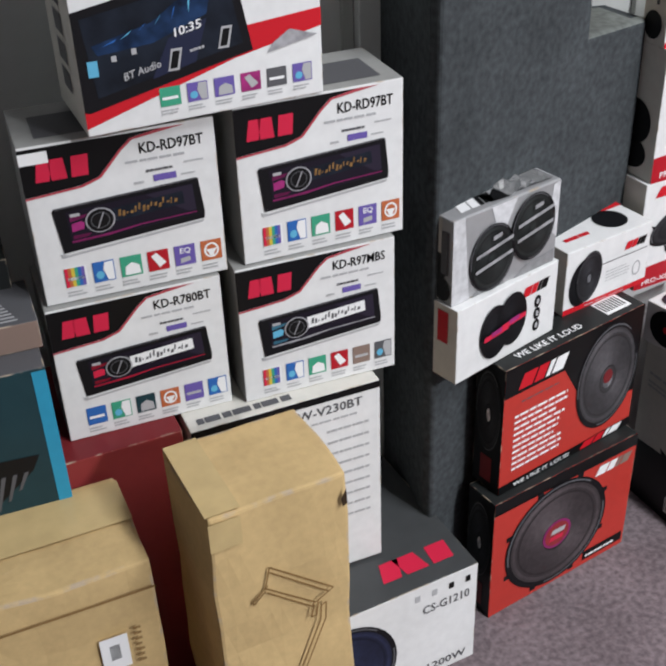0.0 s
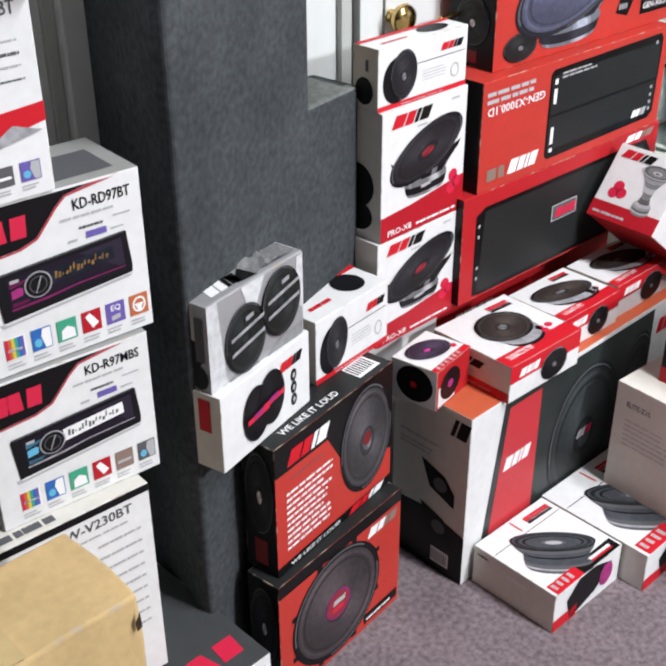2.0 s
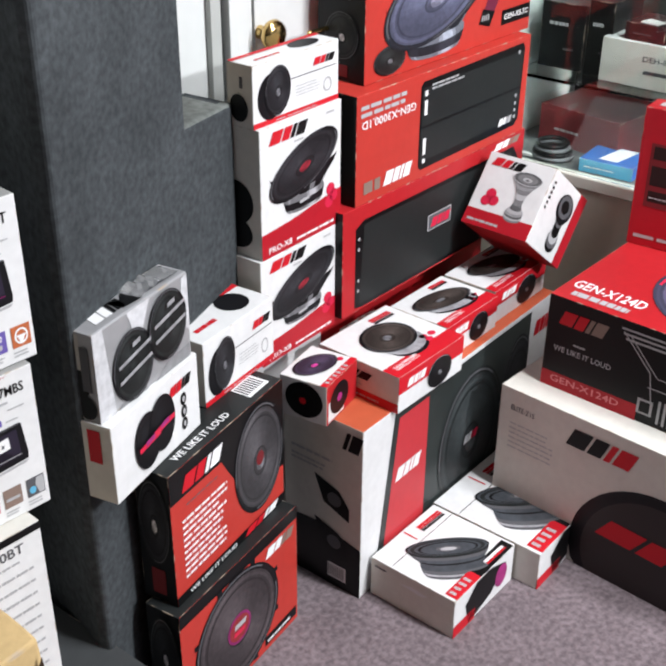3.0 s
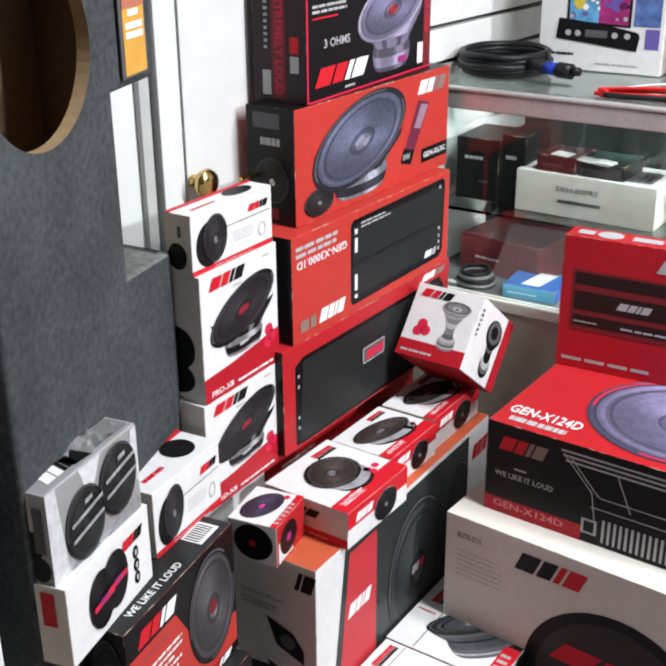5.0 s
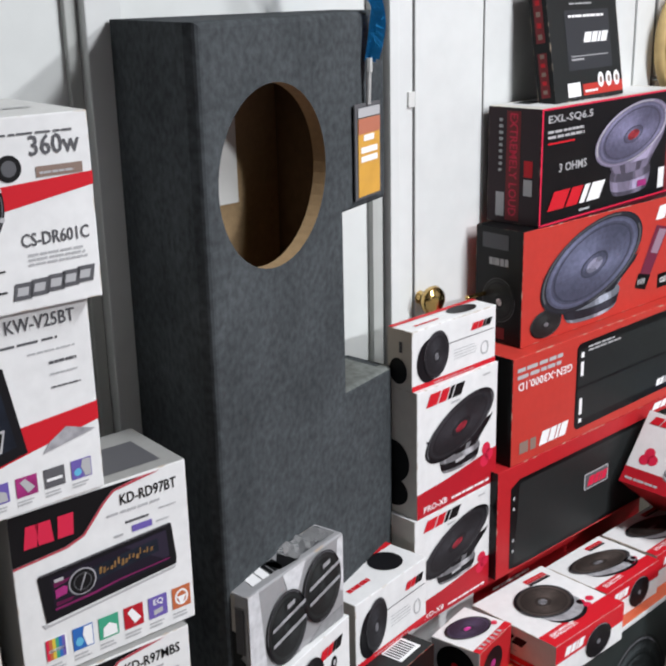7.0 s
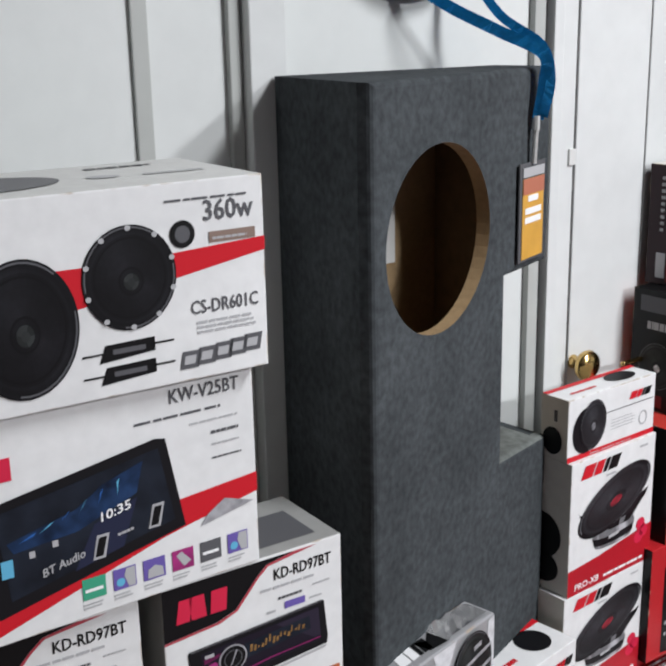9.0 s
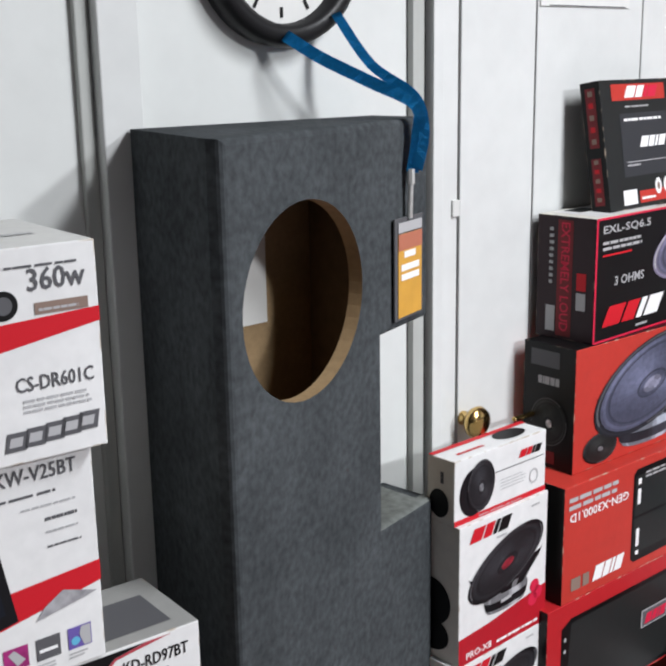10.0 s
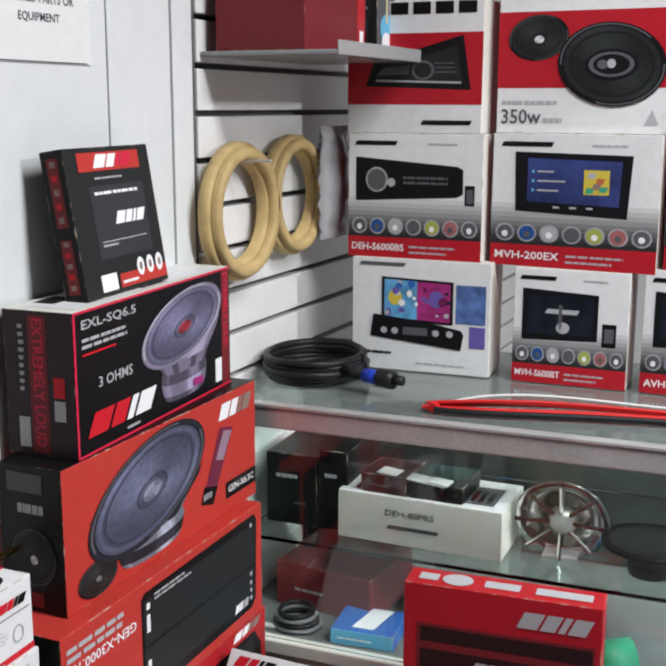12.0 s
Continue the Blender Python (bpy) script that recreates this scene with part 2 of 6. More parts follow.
class Box:
    """A carton whose origin is its front lower left corner; x runs along the front, y into its depth."""

    def __init__(self, name, place, size, label, category="box", front=None, left=None, top=None, right=None, back=None, group="", tilt=0.0, lean=0.0, soft=0.0015, crumple=0.0):
        x, y, z, yaw = place
        self.w, self.d, self.h = size
        w, d, h = size
        self.ob = thing(name, pose(x, y, z, tilt, lean, yaw), label, category, group)
        faces = [front or WHITE, left or front or WHITE, top or front or WHITE, right or left or front or WHITE, back or front or WHITE]
        uniq = list(dict.fromkeys(faces))
        bm = slab(0, 0, 0, w, d, h)
        bmesh.ops.bevel(bm, geom=list(bm.edges), offset=soft, segments=2, profile=0.6, affect="EDGES")
        bm.normal_update()
        for f in bm.faces:
            n = f.normal
            k = 0 if n.y < -0.6 else 1 if n.x < -0.6 else 2 if n.z > 0.6 else 3 if n.x > 0.6 else 4
            m = faces[k]
            if max(abs(n.x), abs(n.y), abs(n.z)) < 0.985:
                m = worn(m)
                if m not in uniq:
                    uniq.append(m)
            f.material_index = uniq.index(m)
        if crumple:
            bmesh.ops.subdivide_edges(bm, edges=[e for e in bm.edges if e.calc_length() > 0.06], cuts=10, use_grid_fill=True)
            for vert in bm.verts:
                q = vert.co * 14 + Vector((x * 50, y * 31, 0))
                vert.co += Vector((noise.noise(q), noise.noise(q + Vector((9, 3, 1))), noise.noise(q + Vector((2, 7, 5))))) * crumple
        part("carton_body", bm, uniq, self.ob)
        self.acc, self.uid, self.held = {}, 0, False
        self.sheet, self.first = None, 0

    def at(self, face, u, v, k):
        e = 0.0005 + 0.00035 * k
        w, d, h = self.w, self.d, self.h
        if face == "f":
            return (u * w, -e, v * h)
        if face == "l":
            return (-e, d * (1 - u), v * h)
        if face == "r":
            return (w + e, d * u, v * h)
        return (u * w, v * d, h + e)

    def add(self, name, face, pts, faces, m, k):
        if name in ("side_slogan", "top_label", "slogan", "packing_tape", "red_seal", "maker_mark", "small_icon", "power_mark", "terminal_picture", "screw_picture", "colour_bar", "woofer_badge", "line_mark") and not self.held:
            self.uid += 1
        vs, fs, ms, mats = self.acc.setdefault((name, self.uid if name in SINGLES else 0), ([], [], [], []))
        if m not in mats:
            mats.append(m)
        base = len(vs)
        vs += [self.at(face, u, v, k) for u, v in pts]
        fs += [tuple(base + i for i in f) for f in faces]
        ms += [mats.index(m)] * len(faces)

    def poly(self, name, pts, m, k=0, face="f"):
        self.add(name, face, pts, [tuple(range(len(pts)))], m, k)

    def rect(self, name, u0, v0, u1, v1, m, k=0, face="f", skew=0.0, rise=0.0):
        self.poly(name, [(u0, v0), (u1, v0 + rise), (u1 + skew, v1 + rise), (u0 + skew, v1)], m, k, face)

    def size(self, face):
        return {"f": (self.w, self.h), "l": (self.d, self.h), "r": (self.d, self.h), "t": (self.w, self.d)}[face]

    def oval(self, name, cu, cv, ru, rv, m, k=0, face="f", turn=0.0, n=28, cut=None, inner=None):
        """An oval with radii in the face's own fractions, turned in degrees in true shape; inner: a ring."""
        W, H = self.size(face)
        a0 = radians(turn)

        def ring(s):
            out = []
            for i in range(n):
                a = 2 * math.pi * i / n
                x, y = ru * W * s * math.cos(a), rv * H * s * math.sin(a)
                x, y = x * math.cos(a0) - y * math.sin(a0), x * math.sin(a0) + y * math.cos(a0)
                u, v = cu + x / W, cv + y / H
                if cut:
                    u, v = min(max(u, cut[0]), cut[2]), min(max(v, cut[1]), cut[3])
                out.append((u, v))
            return out

        if inner:
            self.add(name, face, ring(1) + ring(inner), [(i, (i + 1) % n, n + (i + 1) % n, n + i) for i in range(n)], m, k)
        else:
            self.poly(name, ring(1), m, k, face)

    def text(self, name, text, u, v, wu, hv, m, k=1, face="f", rise=0.0, skew=0.0):
        pts, fs = glyphs(text)
        self.add(name, face, [(u + p * wu + q * skew, v + q * hv + p * rise) for p, q in pts], fs, m, k)

    def down(self, name, text, u, v, wu, hv, m, k=1, face="f"):
        """A text that runs downwards."""
        pts, fs = glyphs(text)
        self.add(name, face, [(u + q * wu, v - p * hv) for p, q in pts], fs, m, k)

    def bars(self, name, u, v, wu, hv, rows, m, k=1, face="f", rise=0.0, rng=None, gap=0.5):
        """Rows of short bars in place of small print."""
        rng = rng or random.Random(len(self.acc) * 7 + rows)
        step = hv / max(rows, 1)
        for r in range(rows):
            x, end = 0.0, wu * (0.75 + 0.25 * rng.random())
            while x < end - 1e-6:
                ln = min(wu * (0.08 + 0.14 * rng.random()), end - x)
                y = v + hv - (r + 1) * step
                self.rect(name, u + x, y + rise * x / wu, u + x + ln * 0.85, y + step * gap + rise * x / wu, m, k, face)
                x += ln

    def badge(self, name, u, v, wu, hv, a, b, k=2, face="f", rise=0.0, skew=0.04):
        """The maker's two-colour mark as plain blocks."""
        s = skew * wu * 3
        for u0, u1, m in ((0, 0.30, a), (0.34, 0.56, a), (0.60, 0.70, b), (0.74, 1.0, b)):
            self.rect(name, u + u0 * wu, v + u0 * rise, u + u1 * wu, v + hv + u0 * rise, m, k, face, s, rise * (u1 - u0))

    def speaker(self, name, cu, cv, ru, rv, face="f", turn=0.0, cone=None, cap=None, rim=None, magnet=0.0, k=1, ring=None, cut=None, steel=None):
        """A printed picture of a loudspeaker: basket and magnet below, then rim, surround, cone and cap in one drawing."""
        W, H = self.size(face)
        a0, n = radians(turn), 36
        self.uid += 1
        base, rim, cap, ring = cone or CONE, rim or RIM, cap or INK_G, ring or INK_G
        tones = [tone(base, 0.45 * 1.155 ** q) for q in range(13)]
        rims = [tone(rim, f) for f in (0.7, 1.0, 1.6, 2.4)]

        def point(s, a, du=0.0, dv=0.0):
            x, y = ru * W * s * math.cos(a), rv * H * s * math.sin(a)
            x, y = x * math.cos(a0) - y * math.sin(a0), x * math.sin(a0) + y * math.cos(a0)
            u, v = cu + x / W + du, cv + y / H + dv
            if cut:
                u, v = min(max(u, cut[0]), cut[2]), min(max(v, cut[1]), cut[3])
            return u, v

        def sheen(a, top, width=2.0):
            return max(0.0, math.cos(a - 2.1)) ** width * top + max(0.0, math.cos(a + 0.7)) ** (width + 1) * top * 0.8

        def pick(row, value):
            return row[max(0, min(len(row) - 1, int(value)))]

        if magnet:
            m, dy = 25, -magnet * rv
            metal = [tone(steel or CHROME, f) for f in (0.2, 0.4, 0.7, 1.1, 1.6)]
            levels = [(0.0, 0.95), (0.18, 0.86), (0.42, 0.64), (0.60, 0.52), (0.66, 0.56), (0.74, 0.56), (0.92, 0.52), (1.0, 0.47)]
            rows, faces, mats_ = [], [], []
            for t, r in levels:
                rows += [(cu + ru * r * math.cos(math.pi * (1 + q / (m - 1))), cv + dy * t + rv * 0.34 * r * math.sin(math.pi * (1 + q / (m - 1)))) for q in range(m)]
            if cut:
                rows = [(min(max(u, cut[0]), cut[2]), min(max(v, cut[1]), cut[3])) for u, v in rows]
            for i in range(len(levels) - 1):
                for q in range(m - 1):
                    faces.append((i * m + q, (i + 1) * m + q, (i + 1) * m + q + 1, i * m + q + 1))
                    lit = 2.4 * math.exp(-((q - 15) / 3.2) ** 2) + 1.2 * math.exp(-((q - 5) / 2.0) ** 2)
                    if i == 2:
                        mats_.append(metal[1] if q % 6 in (2, 3) else rims[0])
                    elif i in (3, 4, 6):
                        mats_.append(pick(metal, 1 + lit))
                    else:
                        mats_.append(pick(rims, 0.4 + lit))
            for f, mm in zip(faces, mats_):
                self.shade(name, face, rows, f, mm, k)
        radii = [1.0, 0.965, 0.935, 0.90, 0.86, 0.81, 0.77, 0.735, 0.62, 0.50, 0.38, 0.27, 0.235, 0.16, 0.08]
        pts = []
        for i, s_ in enumerate(radii):
            sink = 0.10 * max(0.0, (0.74 - s_) / 0.74)
            pts += [point(s_, 2 * math.pi * q / n, 0.25 * sink * ru, -sink * rv) for q in range(n)]
        for i in range(len(radii) - 1):
            for q in range(n):
                a = 2 * math.pi * (q + 0.5) / n
                if i == 0:
                    mm = pick(rims, 0.8 + sheen(a, 2.0, 6))
                elif i == 1:
                    mm = ring if sheen(a, 1.0, 2) > 0.15 else rims[1]
                elif i == 2:
                    mm = rims[0]
                elif i in (3, 4, 5):
                    mm = pick(tones, (4.5, 6.5, 3.0)[i - 3] + sheen(a, 5.0, 5))
                elif i == 6:
                    mm = tones[0]
                elif i < 11:
                    mm = pick(tones, 3.0 + 0.7 * (i - 7) + sheen(a, 5.5, 2))
                elif i == 11:
                    mm = tones[0]
                elif i == 12:
                    mm = pick(tones, 3 + sheen(a, 5.0, 2))
                else:
                    mm = tone(cap, 1.0 + 0.9 * (sheen(a, 1.0, 2) > 0.4))
                self.shade(name, face, pts, tuple(i * n + p for p in (q, (q + 1) % n)) + tuple((i + 1) * n + p for p in ((q + 1) % n, q)), mm, k + 1.5)
        last = (len(radii) - 1) * n
        self.shade(name, face, pts, tuple(last + q for q in range(n)), tone(cap, 1.5), k + 1.5)

    def layers(self, name, face, loops, turn=0.0, n=36):
        """One drawing of stacked ovals, each (u, v, radius u, radius v, ink, layer), joined loop to loop."""
        W, H = self.size(face)
        a0 = radians(turn)
        vs, fs, ms, mats = self.acc.setdefault((name, self.uid if name in SINGLES else 0), ([], [], [], []))
        base = len(vs)
        for q, (cu, cv, ru, rv, m, k) in enumerate(loops):
            if m not in mats:
                mats.append(m)
            for i in range(n):
                a = 2 * math.pi * i / n
                x, y = ru * W * math.cos(a), rv * H * math.sin(a)
                vs.append(self.at(face, cu + (x * math.cos(a0) - y * math.sin(a0)) / W, cv + (x * math.sin(a0) + y * math.cos(a0)) / H, k))
            if q:
                p = base + (q - 1) * n
                fs += [(p + i, p + (i + 1) % n, p + n + (i + 1) % n, p + n + i) for i in range(n)]
                ms += [mats.index(loops[q - 1][4])] * n
        fs.append(tuple(base + (len(loops) - 1) * n + i for i in range(n)))
        ms.append(mats.index(loops[-1][4]))

    def shade(self, name, face, pts, f, m, k):
        """One face of a drawing whose corners are shared by all its faces."""
        vs, fs, ms, mats = self.acc.setdefault((name, self.uid if name in SINGLES else 0), ([], [], [], []))
        if m not in mats:
            mats.append(m)
        if self.sheet is not pts:
            self.sheet, self.first = pts, len(vs)
            vs += [self.at(face, u, v, k) for u, v in pts]
        fs.append(tuple(self.first + i for i in f))
        ms.append(mats.index(m))

    def done(self):
        for (name, uid), (vs, fs, ms, mats) in self.acc.items():
            made = mesh_ob(name, vs, fs, mats, ms, self.ob)
            if name in FINE:
                tagged(made, kind="stuff")
        return self.ob


# ---- structure ----
WALL_Y = 0.02
# unseen walls get a very dark colour so that they bounce little light
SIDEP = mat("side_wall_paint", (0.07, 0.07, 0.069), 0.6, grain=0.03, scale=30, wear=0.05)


def plain(name, x0, y0, z0, x1, y1, z1, m, label, bevel=0.0, category=""):
    ob = part(name, slab(x0, y0, z0, x1, y1, z1, bevel), m, None)
    return tagged(ob, label, category, "", "structure")


plain("floor", -2.0, -5.0, -0.1, 5.0, 0.3, 0.0, floor_mat(), "worn purple-grey commercial carpet floor", category="floor")
# the ceiling stays out of view; its grey holds down bounce light
plain("ceiling", -2.0, -5.0, 2.6, 5.0, 0.3, 2.7, CEIL, "plain white shop ceiling", category="ceiling")
plain("wall_north", -2.0, WALL_Y, 0.0, 2.332, 0.22, 2.6, WALLP, "white painted panelled wall behind the stacked cartons", category="wall")
plain("wall_north_east", 2.332, 0.035, 0.0, 5.0, 0.22, 2.6, WALLP, "plain wall behind the slotted display panel", category="wall")
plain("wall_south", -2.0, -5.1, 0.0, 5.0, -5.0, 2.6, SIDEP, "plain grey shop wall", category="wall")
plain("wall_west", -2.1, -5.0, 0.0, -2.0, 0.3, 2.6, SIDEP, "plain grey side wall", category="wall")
plain("wall_east", 5.0, -5.0, 0.0, 5.1, 0.3, 2.6, WALLP, "plain white end wall", category="wall")

# battens, door casing and door leaf
y = WALL_Y
# the two thin grey strips stand in for shade next to the batten
for x0, x1, t, m in ((0.969, 0.990, 0.006, TRIM_SHADE), (1.089, 1.106, 0.010, TRIM_SHADE), (1.107, 1.158, 0.026, TRIMP)):
    plain("trim", x0, y - t, 0.0, x1, y - 0.0005, 2.3, m, "white glossy vertical wall batten", 0.002, "trim")
for x0, x1, t, m in ((1.583, 1.604, 0.012, TRIM_SHADE), (1.6045, 1.612, 0.006, SHADOWP), (1.6125, 1.632, 0.022, TRIMP), (1.6335, 1.668, 0.014, TRIMP), (1.6685, 1.674, 0.004, SHADOWP), (2.262, 2.319, 0.014, TRIMP), (2.320, 2.329, 0.012, SHADOWP)):
    plain("trim", x0, y - t, 0.0, x1, y - 0.0005, 2.2, m, "white glossy door casing strip", 0.001, "trim")
door = thing("door_1", pose(1.676, y - 0.012, 0.01), "white painted door leaf with a brass knob, closed", "door", "", "structure")
for x0, x1 in ((0.0, 0.157), (0.161, 0.418), (0.422, 0.582)):
    part("door_panel", slab(x0, 0.0, 0.0, x1, 0.011, 2.05, 0.0015), TRIMP, door)
part("door_groove", slab(0.0, 0.008, 0.0, 0.582, 0.0115, 2.05), SHADOWP, door, "dark grooves between the boards")
knob = part("door_knob", lathe([(0.0, -0.042), (0.014, -0.041), (0.022, -0.037), (0.025, -0.030), (0.022, -0.023), (0.012, -0.018), (0.009, -0.012), (0.009, -0.006), (0.011, -0.003), (0.011, 0.0)], 28, pose(0.011, 0.0, 0.918, -90)), BRASS, door, "round polished brass knob", True)
part("latch_plate", slab(-0.020, -0.006, 1.228, -0.006, -0.002, 1.252, 0.001), WHITEP, door, "small white catch plate")
lever = part("key_lever", slab(0.078, -0.046, 0.906, 0.126, -0.038, 0.914, 0.003), BRASS, door, "slim brass lever")

# slotted display panel: one board per slat
slat = tagged(new("wall_panel"), "white slotted display wall panel with dark grooves", "wall panel", "", "structure")
slat.matrix_world = pose(2.332, 0.0, 0.0)
GROOVES = [0.005 + 0.0768 * i for i in range(1, 34)]
for i, z in enumerate(GROOVES):
    if 0.4 < z < 2.5:
        part("slat", slab(0.0, 0.005, z + 0.006, 2.4, 0.03, z + 0.0768 - 0.004, 0.002), SLATP, slat)
part("groove_back", slab(0.0, 0.026, 0.3, 2.4, 0.034, 2.58), SHADOWP, slat, "dark groove backing")

# ceiling fixtures that hold the lamps
for lx, ly, sx, sy, power in LAMPS:
    cl = thing("ceiling_light", pose(lx, ly, 2.56), "white ceiling light fitting with a flat diffuser", "ceiling light", "ceiling lights")
    part("frame", slab(-sx / 2 - 0.03, -sy / 2 - 0.03, 0.0, sx / 2 + 0.03, sy / 2 + 0.03, 0.039, 0.003), WHITEP, cl)

# ---- tall carpeted enclosure ----
def enclosure():
    o = thing("speaker_enclosure", pose(1.103, -0.240, 0, 0, 0, 19.8), "tall empty grey felt-covered subwoofer enclosure with a round cutout", "speaker enclosure")
    H, W, WS, D = 1.388, 0.437, 0.457, 0.098
    N0, Z1, Z2 = 0.311, 0.880, 1.131
    cx, cz, rx, rz = 0.144, 1.207, 0.120, 0.109
    n = 48
    hole = [(cx + rx * math.cos(2 * math.pi * i / n), cz + rz * math.sin(2 * math.pi * i / n)) for i in range(n)]

    def panel(y0, y1, with_hole):
        bm = bmesh.new()
        outer = [(0, 0), (WS, 0), (WS, Z1), (N0, Z1), (N0, Z2), (W, Z2), (W, H), (0, H)]
        loops = [outer] + ([hole] if with_hole else [])
        for lp in loops:
            vs = [bm.verts.new((x, y0, z)) for x, z in lp]
            for a, b in zip(vs, vs[1:] + vs[:1]):
                bm.edges.new((a, b))
        bmesh.ops.triangle_fill(bm, use_beauty=True, use_dissolve=False, edges=list(bm.edges))
        bmesh.ops.recalc_face_normals(bm, faces=bm.faces)
        r = bmesh.ops.extrude_face_region(bm, geom=list(bm.faces))
        bmesh.ops.translate(bm, vec=(0, y1 - y0, 0), verts=[v for v in r["geom"] if isinstance(v, bmesh.types.BMVert)])
        bmesh.ops.recalc_face_normals(bm, faces=bm.faces)
        # the felt is drawn softly round the outer edges of the front
        if with_hole:
            soft = [e for e in bm.edges if all(abs(v.co.y - y0) < 1e-6 for v in e.verts) and len(e.link_faces) == 2 and e.calc_face_angle() > 1.0 and all(((v.co.x - cx) / rx) ** 2 + ((v.co.z - cz) / rz) ** 2 > 1.1 for v in e.verts)]
            bmesh.ops.bevel(bm, geom=soft, offset=0.007, segments=3, profile=0.5, affect="EDGES")
        for v in bm.verts:
            if v.co.z < Z1 + 0.01 and v.co.x > 0.38 and v.co.z > 0.5:
                v.co.z -= 0.010
        return bm

    bm = panel(0.0, 0.018, True)
    bm.normal_update()
    for f in bm.faces:
        c = f.calc_center_median()
        if abs(f.normal.y) < 0.5 and ((c.x - cx) / rx) ** 2 + ((c.z - cz) / rz) ** 2 < 1.06:
            f.material_index = 1
        elif f.normal.y > 0.5:
            f.material_index = 1
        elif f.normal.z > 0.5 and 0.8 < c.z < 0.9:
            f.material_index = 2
    part("front_panel", bm, [FELT, MDF, LIT_FELT], o, "grey felt front with a raw board cutout rim")
    part("back_panel", panel(D - 0.005, D, False), [FELT], o)
    part("side_panel", slab(0.0, 0.0182, 0.0, 0.016, D - 0.0052, H, 0.0), FELT, o)
    part("side_panel", slab(W - 0.016, 0.0182, Z2, W, D - 0.0052, H), FELT, o)
    part("side_panel", slab(WS - 0.016, 0.0182, 0.0, WS, D - 0.0052, Z1 - 0.010), FELT, o)
    part("side_panel", slab(N0 - 0.016, 0.0182, Z1 - 0.01, N0, D - 0.0052, Z2 + 0.016), FELT, o)
    part("top_panel", slab(0.0162, 0.0182, H - 0.016, W - 0.0162, D - 0.0052, H), FELT, o)
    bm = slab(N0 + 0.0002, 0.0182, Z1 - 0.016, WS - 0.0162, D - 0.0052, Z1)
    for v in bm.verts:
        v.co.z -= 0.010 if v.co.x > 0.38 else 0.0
    part("shelf_panel", bm, LIT_FELT, o, "paler dusty felt ledge")
    part("under_panel", slab(N0 + 0.0002, 0.0182, Z2, W - 0.0162, D - 0.0052, Z2 + 0.016), FELT, o)
    part("inner_lining", slab(0.0165, D - 0.008, 0.6, 0.42, D - 0.0053, 1.37), MDF, o, "raw brown board inside")
    part("inner_lining", slab(0.0165, 0.0185, 0.9, 0.0185, D - 0.0082, 1.36), MDF, o, "raw brown board inside")
    # added board: its dark brown paints the shade inside the cutout
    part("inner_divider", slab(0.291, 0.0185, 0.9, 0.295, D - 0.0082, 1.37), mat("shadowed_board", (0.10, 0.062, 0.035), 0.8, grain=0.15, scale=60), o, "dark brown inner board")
    part("paper_label", slab(0.120, D - 0.0090, 1.145, 0.205, D - 0.0082, 1.265), PAPER, o, "white paper label stuck inside")
    for ob in o.children:
        for v in ob.data.vertices:
            # the back lies flat on the wall, so the box is a wedge in plan
            f, g = max(0.0, v.co.y - 0.018) / (D - 0.018), v.co.x / W
            v.co.x += f * (0.110 - 0.092 * g)
            v.co.y = min(v.co.y, 0.018) + f * (0.187 - 0.115 * g)
    # hanging badge
    b = thing("badge", pose(0, 0, 0), "orange badge card in a clear sleeve on a blue ribbon lanyard", "badge")
    b.matrix_world = o.matrix_world @ pose(0.335, -0.006, 1.143)
    part("sleeve", slab(0, 0, 0, 0.075, 0.003, 0.128, 0.001), mat("badge_sleeve", (0.10, 0.10, 0.105), 0.25), b)
    card = part("card", slab(0.007, -0.001, 0.004, 0.070, -0.0002, 0.108), CARDY, b)
    part("card_header", slab(0.007, -0.0016, 0.088, 0.070, -0.0012, 0.108), mat("badge_header", (0.45, 0.16, 0.10), 0.4), card)
    part("clip_slot", slab(0.007, -0.0014, 0.110, 0.070, -0.0003, 0.122), INK_L, b)
    for z, w0, w1 in ((0.078, 0.022, 0.052), (0.062, 0.014, 0.062), (0.050, 0.014, 0.062)):
        part("print_bar", slab(w0, -0.0016, z, w1, -0.0011, z + 0.008), INK_W, card)
    part("hook", rod((0.035, -0.002, 0.126), (0.034, -0.004, 0.170), 0.0035), STEEL, b)
    part("hook_ring", rod((0.034, -0.004, 0.168), (0.034, -0.004, 0.186), 0.005, 8), STEEL, b)
    ribbon(b, [(0.034, -0.006, 0.182), (0.040, -0.010, 0.225), (0.036, -0.009, 0.262), (0.012, 0.04, 0.290), (-0.015, 0.09, 0.318), (-0.032, 0.13, 0.345)], 0.0082)
    ribbon(b, [(0.037, -0.011, 0.185), (0.047, -0.016, 0.23), (0.040, -0.006, 0.272), (0.034, 0.05, 0.31), (0.043, 0.104, 0.372)], 0.0070)


